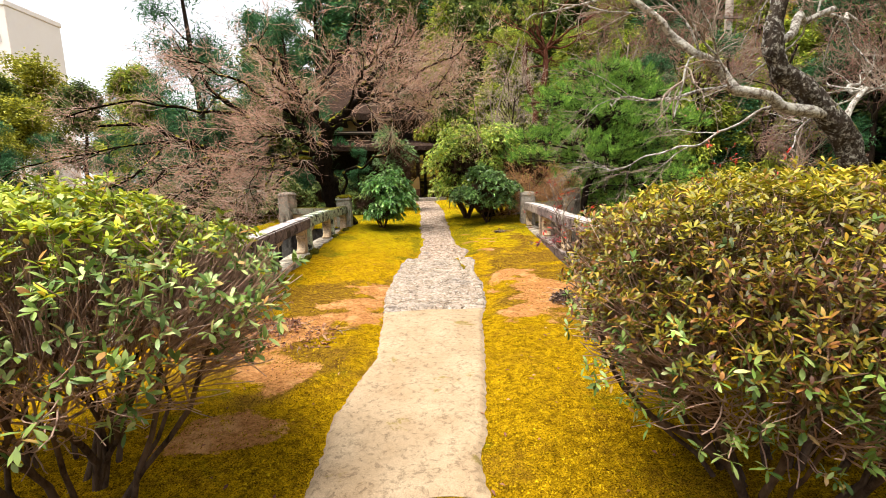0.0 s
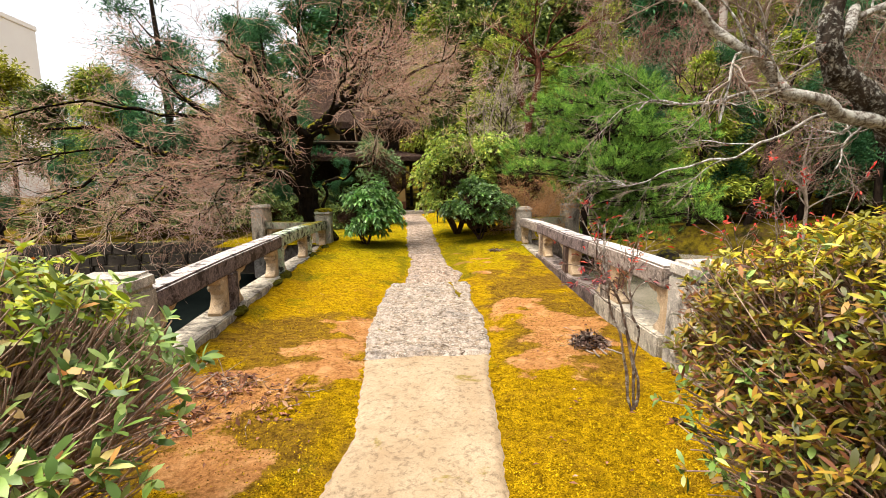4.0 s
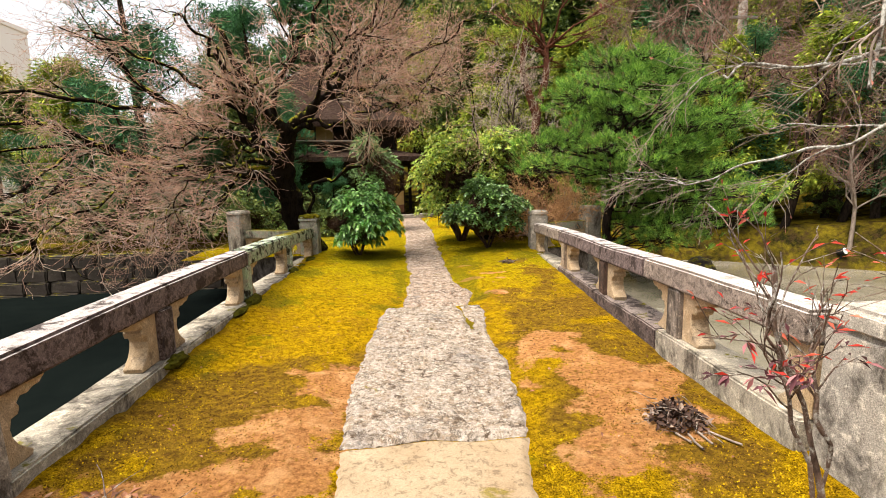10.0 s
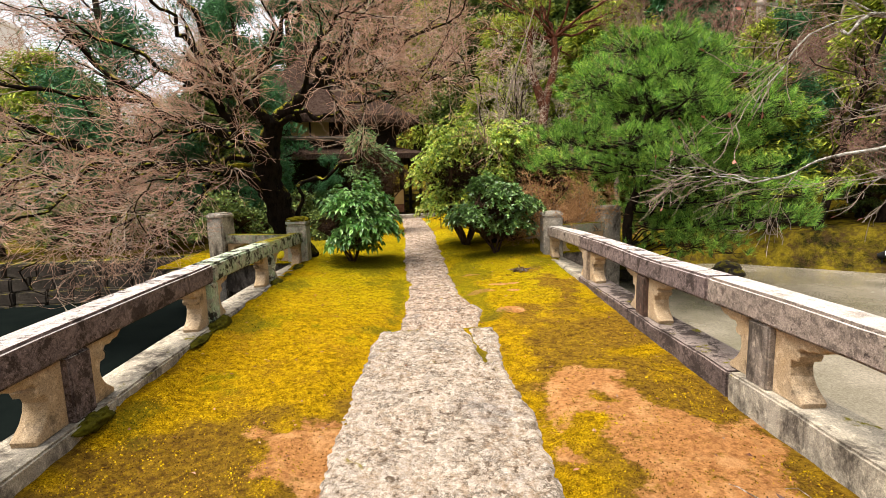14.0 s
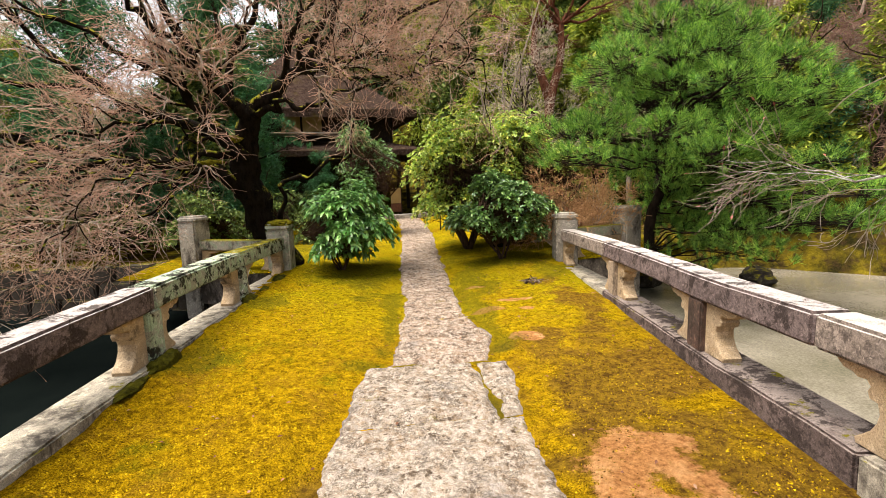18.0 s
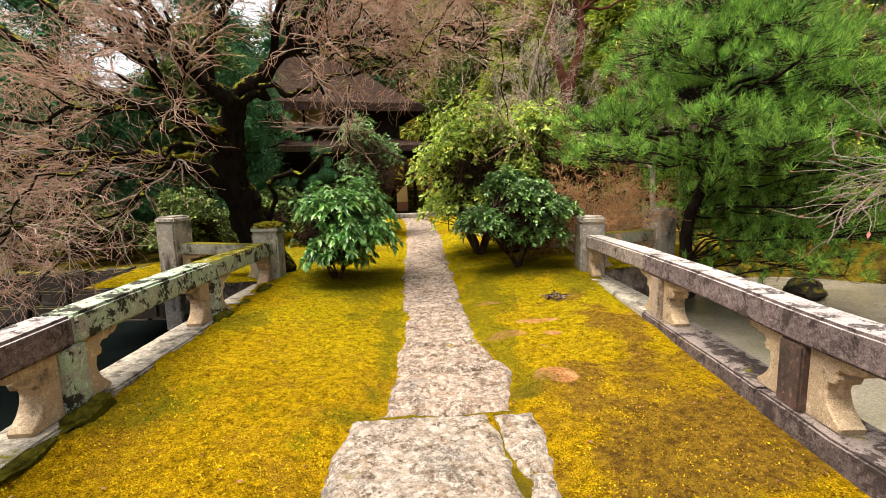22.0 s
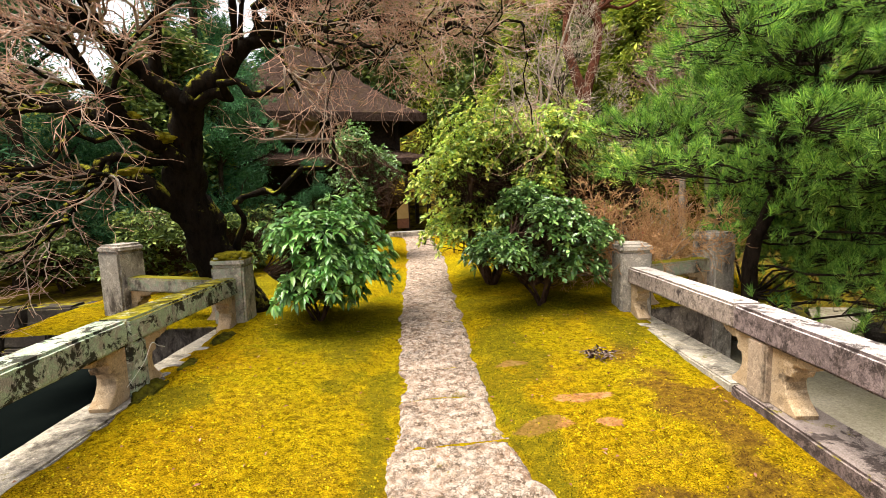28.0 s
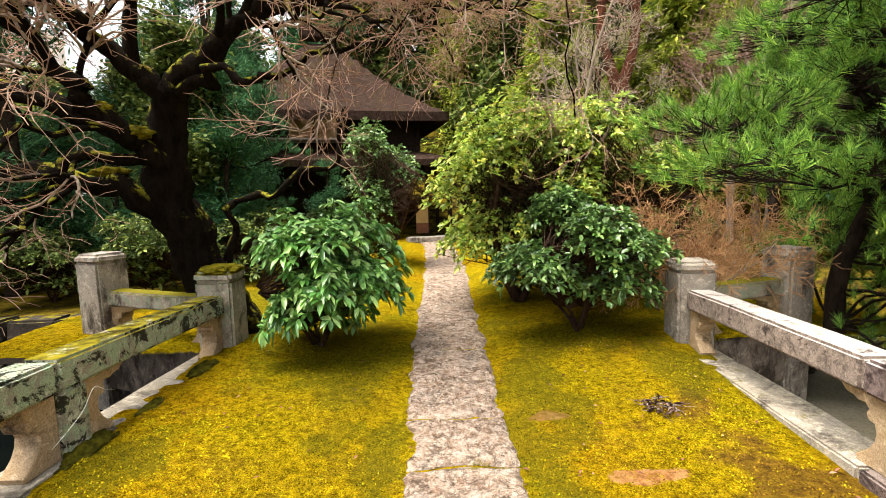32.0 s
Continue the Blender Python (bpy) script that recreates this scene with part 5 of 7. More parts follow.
def pads_pine(own, g, trunk, pads, mat, bark, tuft, per, L, limb_r=0.04, w=0.0024):
    """A pine: trunk, a limb to each pad, twigs and tufts of needles."""
    P = line(trunk[0], 14)
    part("trunk", Geo().add(*tubes(P[None], np.linspace(trunk[1], trunk[2], 14)[None], 12)), bark, own, "", True)
    tw, C, D = Geo(), [], []
    for (x, y, z, rx, rz) in pads:
        c = np.array([x, y, z])
        k = int(np.argmin(np.abs(P[:, 2] - (z - 0.45)) + 0.3 * np.linalg.norm(P[:, :2] - c[:2], axis=1)))
        mid = (P[k] + c) / 2 + g.normal(0, 0.15, 3)
        lp = line([P[k], mid, c - [0, 0, rz * 0.3]], 8) + g.normal(0, 0.045, (8, 3))
        lp[0] = P[k]
        low = z < trunk[3] if len(trunk) > 3 else False
        tube_parts("limb", lp[None], np.linspace(limb_r, limb_r * 0.4, 8)[None] * (0.55 if low else 1.0), 7, bark, own)
        n = max(12, int(tuft * rx * rx))
        a, q = g.uniform(0, 6.28, n), np.sqrt(g.random(n))
        e = c + np.stack([np.cos(a) * q * rx, np.sin(a) * q * rx, rz * (0.75 * (1 - q * q) - 0.3) + g.normal(0, rz * 0.22, n)], -1)
        if low:
            near = g.random(n) < 0.45
            e = np.where(near[:, None], lp[g.integers(2, 7, n)] + g.normal(0, 0.2, (n, 3)) + [0, 0, 0.1], e)
        s = lp[g.integers(4, 8, n)]
        if low:
            s = np.where(near[:, None], e - [0, 0, 0.1] + g.normal(0, 0.05, (n, 3)), s)
        m = (s + e) / 2 + g.normal(0, 0.06, (n, 3)) - [0, 0, 0.08]
        t = np.linspace(0, 1, 5)[None, :, None]
        T = (1 - t) ** 2 * s[:, None] + 2 * t * (1 - t) * m[:, None] + t * t * e[:, None]
        tw.add(*tubes(T, taper(np.full(n, limb_r * 0.17), 5, 0.4), 4))
        C.append(e)
        D.append(unit(T[:, -1] - T[:, -2]) * 0.6 + np.stack([np.cos(a) * q * 0.5, np.sin(a) * q * 0.5, np.full(n, 0.75)], -1))
    part("twig_mass", tw, bark, own, "", kind="stuff")
    part("needle_mass", Geo().add(*needles(np.concatenate(C), unit(np.concatenate(D)), per, L, w, 1.05, g)), mat, own, "long green needles in tufts", kind="stuff")


g = np.random.default_rng(51)
pine = thing("pine_tree", "spreading pine with dark trunk and bright green needle tufts", "tree")
PADS = []
for z, n, r in ((0.45, 8, 2.2), (0.8, 12, 2.5), (1.15, 17, 2.65), (1.5, 18, 2.7), (1.95, 15, 2.65), (2.45, 15, 2.35), (2.95, 13, 2.0), (3.4, 10, 1.5), (3.8, 7, 0.95)):
    for k in range(n):
        a = 6.28 * k / n + g.uniform(-0.4, 0.4)
        q = r * (g.uniform(0.6, 1.0) if k % 2 else g.uniform(0.25, 0.65))
        x, y = 4.95 + q * math.cos(a), 12.3 + q * math.sin(a)
        if (z < 1.9 and x < 4.75) or (z < 1.2 and x < 5.3):
            continue
        PADS.append((x, y, z + g.uniform(-0.22, 0.22), g.uniform(0.45, 0.75), g.uniform(0.26, 0.4)))
pads_pine(pine, g, ([(4.65, 12.85, -0.1), (4.6, 12.8, 0.8), (4.85, 12.7, 1.6), (4.7, 12.5, 2.4), (4.95, 12.4, 3.2), (4.9, 12.3, 4.0)], 0.1, 0.04, 2.2), PADS, L_PINE, BARK_PINE, 150, 58, 0.14, 0.032, w=0.0026)


# dark pine between the maple and the pavilion
g = np.random.default_rng(59)
dpine = thing("pine_tree", "dark blue-green pine in front of the pavilion", "tree")
PADS3 = [(-4.15 + q * math.cos(a), 18.4 + q * math.sin(a), z, g.uniform(0.4, 0.65), g.uniform(0.22, 0.34)) for z in (1.1, 1.6, 2.1, 2.7, 3.3, 3.9, 4.5) for a, q in zip(np.arange(7) * 0.9 + z * 2.3, g.uniform(0.2, 1.35, 7) * (1 if z < 3.6 else 0.7))]
pads_pine(dpine, g, ([(-4.15, 18.5, 0.0), (-4.05, 18.4, 1.2), (-4.3, 18.4, 2.4), (-4.1, 18.4, 3.6), (-4.15, 18.4, 4.7)], 0.12, 0.04), PADS3, L_PINE_DARK, BARK_PINE, 85, 34, 0.15, 0.03, w=0.005)

# pruned trunk with pale stems inside the tall shrub
g = np.random.default_rng(57)
stub = thing("pruned_tree", "pruned dark trunk with pale slender bare stems", "tree", at=(0, 0, 0))
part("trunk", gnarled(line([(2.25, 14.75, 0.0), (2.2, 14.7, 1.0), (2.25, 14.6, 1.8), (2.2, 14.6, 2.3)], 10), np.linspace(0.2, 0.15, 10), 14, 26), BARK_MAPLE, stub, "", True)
STEMS = [
    ([(2.2, 14.6, 2.2), (2.45, 14.6, 2.9), (2.6, 14.6, 3.6), (2.95, 14.6, 4.6), (3.2, 14.6, 5.4)], 0.028, 0.01),
    ([(2.2, 14.6, 2.2), (2.35, 14.5, 3.0), (2.3, 14.5, 3.6), (2.5, 14.5, 4.6)], 0.022, 0.008),
    ([(2.2, 14.6, 2.2), (1.95, 14.5, 2.8), (1.85, 14.5, 3.4), (1.7, 14.5, 4.0)], 0.024, 0.008),
    ([(2.2, 14.55, 2.1), (2.0, 14.3, 2.4), (1.9, 14.15, 2.55), (1.75, 14.1, 2.8)], 0.03, 0.012),
    ([(2.25, 14.55, 1.9), (2.45, 14.3, 2.2), (2.6, 14.2, 2.4), (2.7, 14.1, 2.7)], 0.03, 0.012),
]
for pts, r0, r1 in STEMS:
    part("stem", gnarled(line(pts, 10), np.linspace(r0, r1, 10), 8, 20, 0.15), BARK_PALE, stub, "pale slender stem", True)

# red-barked pine behind
g = np.random.default_rng(58)
red = thing("red_pine_tree", "tall pine with red-brown forked trunk", "tree")
PADS2 = [(5.4 + g.normal(0, 1.3), 20.3 + g.normal(0, 1.0), 6.6 + g.uniform(-0.8, 2.0), g.uniform(0.5, 0.8), 0.35) for _ in range(18)]
pads_pine(red, g, ([(5.1, 20.2, 0.2), (5.0, 20.2, 2.5), (5.2, 20.2, 4.2), (5.5, 20.2, 5.4), (5.5, 20.2, 6.4)], 0.19, 0.1), PADS2, L_PINE_YEL, BARK_RED, 55, 30, 0.2, 0.05, w=0.006)
part("limb", gnarled(line([(5.15, 20.2, 4.0), (4.85, 20.1, 4.8), (4.6, 20.1, 5.6), (4.7, 20.1, 6.8)], 10), np.linspace(0.16, 0.08, 10)), BARK_RED, red, "", True)

# ---- pavilion ----


def thatch_mat():
    m = Mat("cypress_bark_thatch", 0.95, 0.0)
    st = m.noise(30, 5, 0.7, stretch=(1.5, 0.25, 0.25))
    c = m.mix(m.ramp(st, [(0.3, 0.0), (0.7, 1.0)]), (0.01, 0.006, 0.005), (0.075, 0.046, 0.036))
    c = m.mix(m.ramp(m.noise(2, 4), [(0.55, 0.0), (0.75, 0.5)]), c, (0.12, 0.09, 0.02))
    c = m.mix(m.ramp(m.noise(7, 8, 0.8), [(0.45, 0.0), (0.6, 0.6)]), c, (0.11, 0.075, 0.06))
    m.color(c).bump(m.mix(0.5, st, m.noise(9, 8, 0.8)), 1.0, 0.2)
    return m.m


def plain_mat(name, a, b, rough=0.8, scale=6, bump=0.2):
    m = Mat(name, rough, 0.1)
    f = m.noise(scale, 5, 0.65)
    m.color(m.mix(m.ramp(f, [(0.3, 0.0), (0.7, 1.0)]), a, b)).bump(m.noise(scale * 8, 4), bump, 0.01)
    return m.m


THATCH = thatch_mat()
PLASTER = plain_mat("ochre_plaster", (0.34, 0.22, 0.09), (0.42, 0.29, 0.13))
TIMBER = plain_mat("dark_timber", (0.008, 0.005, 0.004), (0.03, 0.018, 0.012), 0.7, 12)
BROWNWOOD = plain_mat("red_brown_timber", (0.11, 0.045, 0.025), (0.18, 0.08, 0.045), 0.7, 12)
PALEWOOD = plain_mat("pale_timber", (0.17, 0.14, 0.115), (0.3, 0.25, 0.21), 0.7, 12)
pav = thing("garden_pavilion", "two-storey garden pavilion with thatched roofs and ochre plaster walls", "pavilion")


def hip_roof(x0, x1, y0, y1, z0, z1, ridge, thick=0.35, sag=0.5):
    """A hipped roof whose slopes sag and eaves turn up at the corners."""
    n = 24
    G = Geo()
    a = np.linspace(0, 1, n)

    def surf(u, v, dz):
        x, y = x0 + (x1 - x0) * u, y0 + (y1 - y0) * v
        ex, ey = np.minimum(u, 1 - u) * (x1 - x0), np.minimum(v, 1 - v) * (y1 - y0)
        e = np.minimum(ex, ey)
        half = min((y1 - y0), (x1 - x0)) / 2
        h = np.clip(e / half, 0, 1)
        corner = 0.02 * np.exp(-((ex + ey) / 1.1))
        return np.stack([x, y, z0 + (z1 - z0) * (h * (1 - sag) + sag * h * h) + corner - dz], -1)

    U, Vv = np.meshgrid(a, a)
    i, j = np.meshgrid(np.arange(n - 1), np.arange(n - 1))
    q = (j * n + i).ravel()
    F = np.stack([q, q + 1, q + n + 1, q + n], -1)
    T, Bm = surf(U, Vv, 0).reshape(-1, 3), surf(U, Vv, thick).reshape(-1, 3)
    G.add(T, F).add(Bm, F[:, ::-1])
    rim = np.concatenate([np.arange(n), np.arange(1, n) * n + n - 1, (n - 1) * n + np.arange(n - 2, -1, -1), np.arange(n - 2, 0, -1) * n])
    m = len(rim)
    k = np.arange(m)
    G.add(np.concatenate([T[rim], Bm[rim]]), np.stack([k, k + m, (k + 1) % m + m, (k + 1) % m], -1))
    return G


part("upper_roof", hip_roof(-7.2, 0.95, 24.3, 31.5, 4.46, 7.7, None, 0.3, 0.35), THATCH, pav, "thatched bark roof")
part("lower_roof", hip_roof(-7.6, 1.5, 23.6, 32.0, 2.85, 4.3, None, 0.2, 0.3), THATCH, pav, "shingled lower roof")
part("ridge_cap", worn(box((1.6, 0.6, 0.45), 0.05, (-3.1, 27.9, 7.7)), 0.02, 3, 2), THATCH, pav)
part("wall", box((6.4, 5.0, 1.5), 0.02, (-3.15, 27.9, 3.3)), TIMBER, pav, "dark timber wall")
for x in (-3.95, -3.13):
    part("plaster_panel", box((0.74, 0.06, 0.7), 0.01, (x, 25.3, 3.72)), PLASTER, pav, "ochre plaster panel")
for x in (-6.3, -5.4, -4.4, -3.54, -2.7, -1.6, 0.05):
    part("post", box((0.14, 0.14, 1.6), 0.01, (x, 25.37, 3.25)), TIMBER, pav)
part("balcony_floor", box((3.2, 1.0, 0.06), 0.01, (-3.3, 24.9, 3.55)), PALEWOOD, pav, "pale balcony edge")
part("lower_wall", box((5.4, 4.4, 3.0), 0.02, (-3.75, 28.0, 0.2)), TIMBER, pav)
for x, y in ((0.15, 24.5), (0.95, 24.5), (0.95, 26.5), (-0.9, 24.5), (-2.1, 24.5), (0.95, 28.5)):
    part("pillar", box((0.13, 0.13, 2.85), 0.01, (x, y, 0.2)), TIMBER, pav)
part("wall_panel", box((0.42, 0.08, 0.62), 0.01, (-0.05, 24.45, 0.75)), PLASTER, pav, "ochre plaster panel")
part("skirting", box((0.42, 0.1, 0.34), 0.01, (-0.05, 24.46, 0.4)), BROWNWOOD, pav, "red-brown boards")
part("step", worn(box((2.0, 0.5, 0.18), 0.03, (0.3, 23.7, 0.16)), 0.02, 2, 2), GRANITE, pav, "stone step")

pav.matrix_basis = pose(0.9, 24.4, 0, 0, 0, 12) @ pose(-0.9, -24.4, 0)

# ---- background trees ----


def leaf_tree(name, h, r, n, L, mat, bark, label, seed, low=0.3, flat=1.0, slim=0.5):
    g = np.random.default_rng(seed)
    own = thing(name, label, "tree", "background trees", at=(0, 0, -60))
    trunk = line([(0, 0, -0.5), (g.normal(0, 0.15), g.normal(0, 0.15), h * 0.3), (g.normal(0, 0.3), g.normal(0, 0.3), h * 0.65), (0, 0, h * 0.95)], 10)
    R = np.linspace(0.022 * h, 0.005 * h, 10)
    part("trunk", Geo().add(*tubes(trunk[None], R[None], 9)), bark, own, "", True)
    s, w, rr = fork(trunk[None], R[None], 26, low, 0.95, 1.2, g)
    P = grow(s, w, r * (1.15 - 0.75 * (s[:, 2] / h)) * g.uniform(0.6, 1.1, len(s)), 6, 0.16, 0.05, g)
    part("branchwork", Geo().add(*tubes(P, taper(rr * 0.5, 6, 0.25), 5)), bark, own, "", kind="stuff")
    s, w, rr = fork(P, taper(rr * 0.5, 6), 9, 0.3, 1.0, 1.0, g)
    Q = grow(s, w, np.full(len(s), r * 0.3), 4, 0.2, 0.03, g)
    k = n // len(Q)
    c = Q[:, 1:][np.arange(len(Q))[:, None], g.integers(0, 3, (len(Q), k))].reshape(-1, 3)
    c = c + g.normal(0, r * 0.075, c.shape) * [1, 1, flat]
    part("crown", Geo().add(*leaves(c, g.normal(0, 1, c.shape) * [1, 1, 0.5] + [0, 0, -0.1], L * g.uniform(0.7, 1.2, len(c)), L * slim, g)), mat, own, "", kind="stuff")
    return own


def conifer(name, h, r, n, mat, bark, label, seed, size=0.46):
    g = np.random.default_rng(seed)
    own = thing(name, label, "tree", "background trees", at=(0, 0, -60))
    trunk = line([(0, 0, -0.5), (0.1, 0, h * 0.5), (0, 0.1, h)], 10)
    R = np.linspace(0.02 * h, 0.003 * h, 10)
    part("trunk", Geo().add(*tubes(trunk[None], R[None], 9)), bark, own, "", True)
    m = 90
    z = g.uniform(0.16, 0.98, m) * h
    a = g.uniform(0, 6.28, m)
    s = np.stack([0 * z, 0 * z, z], -1)
    l = r * (1.05 - z / h) ** 0.8 * g.uniform(0.7, 1.1, m) + 0.2
    P = grow(s, np.stack([np.cos(a), np.sin(a), 0.15 + 0 * a], -1), l, 6, 0.1, -0.06, g)
    part("branchwork", Geo().add(*tubes(P, taper(np.full(m, 0.03), 6, 0.3), 4)), bark, own, "", kind="stuff")
    k = n // m
    t = g.uniform(0.2, 1, (m, k)) * 4.99
    j = t.astype(int)
    f = (t - j)[..., None]
    i = np.arange(m)[:, None]
    c = (P[i, j] * (1 - f) + P[i, j + 1] * f).reshape(-1, 3) + g.normal(0, 0.16, (m * k, 3)) - [0, 0, 0.1]
    d = np.repeat(P[:, -1] - P[:, 0], k, 0)
    part("crown", Geo().add(*leaves(c, unit(d) + g.normal(0, 0.5, c.shape) - [0, 0, 0.35], size * g.uniform(0.6, 1.2, len(c)), size * 0.24, g)), mat, own, "", kind="stuff")
    return own


def bare_tree(name, h, bark, twig, label, seed):
    g = np.random.default_rng(seed)
    own = thing(name, label, "tree", "background trees", at=(0, 0, -60))
    trunk = line([(0, 0, -0.5), (0.2, 0.1, h * 0.3), (-0.1, 0.2, h * 0.6), (0.1, 0, h * 0.9)], 10)
    R = np.linspace(0.016 * h, 0.004 * h, 10)
    part("trunk", Geo().add(*tubes(trunk[None], R[None], 8)), bark, own, "", True)
    lv = bare_crown((trunk[None], R[None]), g, (16, 6, 5, 4), (h * 0.32, h * 0.16, h * 0.09, h * 0.05), 0.2, 0.04, 0.9)
    part("branchwork", Geo().add(*tubes(*lv[0], 5)).add(*tubes(*lv[1], 4)), bark, own, "", kind="stuff")
    for P, R in lv[2:]:
        R[:] = np.maximum(R, 0.006)
    part("twig_mass", Geo().add(*tubes(*lv[2], 3)).add(*tubes(*lv[3], 3)), twig, own, "", kind="stuff")
    return own


EVER = leaf_tree("evergreen_tree", 9, 2.9, 10000, 0.31, L_FOREST, BARK_FOREST, "dark evergreen broadleaf tree on the wooded slope", 61)
YELL = leaf_tree("evergreen_tree", 6, 2.3, 9000, 0.21, L_FOREST_YEL, BARK_FOREST, "yellow-green leafy tree at the garden edge", 62)
DARK = leaf_tree("conifer_tree", 9, 2.4, 17000, 0.24, L_PINE_DARK, BARK_FOREST, "dense dark green conifer beside the pond", 68, 0.12, slim=0.17)
CEDAR = conifer("cedar_tree", 14, 3.0, 10000, L_PINE_DARK, BARK_FOREST, "tall dark cedar on the wooded slope", 63)
FIR = conifer("conifer_tree", 8, 2.6, 15000, L_PINE_YEL, BARK_FOREST, "green conifer on the wooded slope", 64, 0.3)
BARE = bare_tree("bare_tree", 7, BARK_PALE, FAR_TWIG, "bare tree with reddish-brown twigs", 65)
BARE2 = bare_tree("bare_tree", 8, BARK_FOREST, BARK_TWIG_PALE, "bare grey-brown tree with fine twigs", 66)
LOW = leafy_bush("forest_bush", (0, 0, -60), 1.1, 0.8, 0.8, 6, 0.12, 0.05, 700, L_FOREST, "dark evergreen undergrowth bush", 67, stems=4, group="undergrowth bushes")
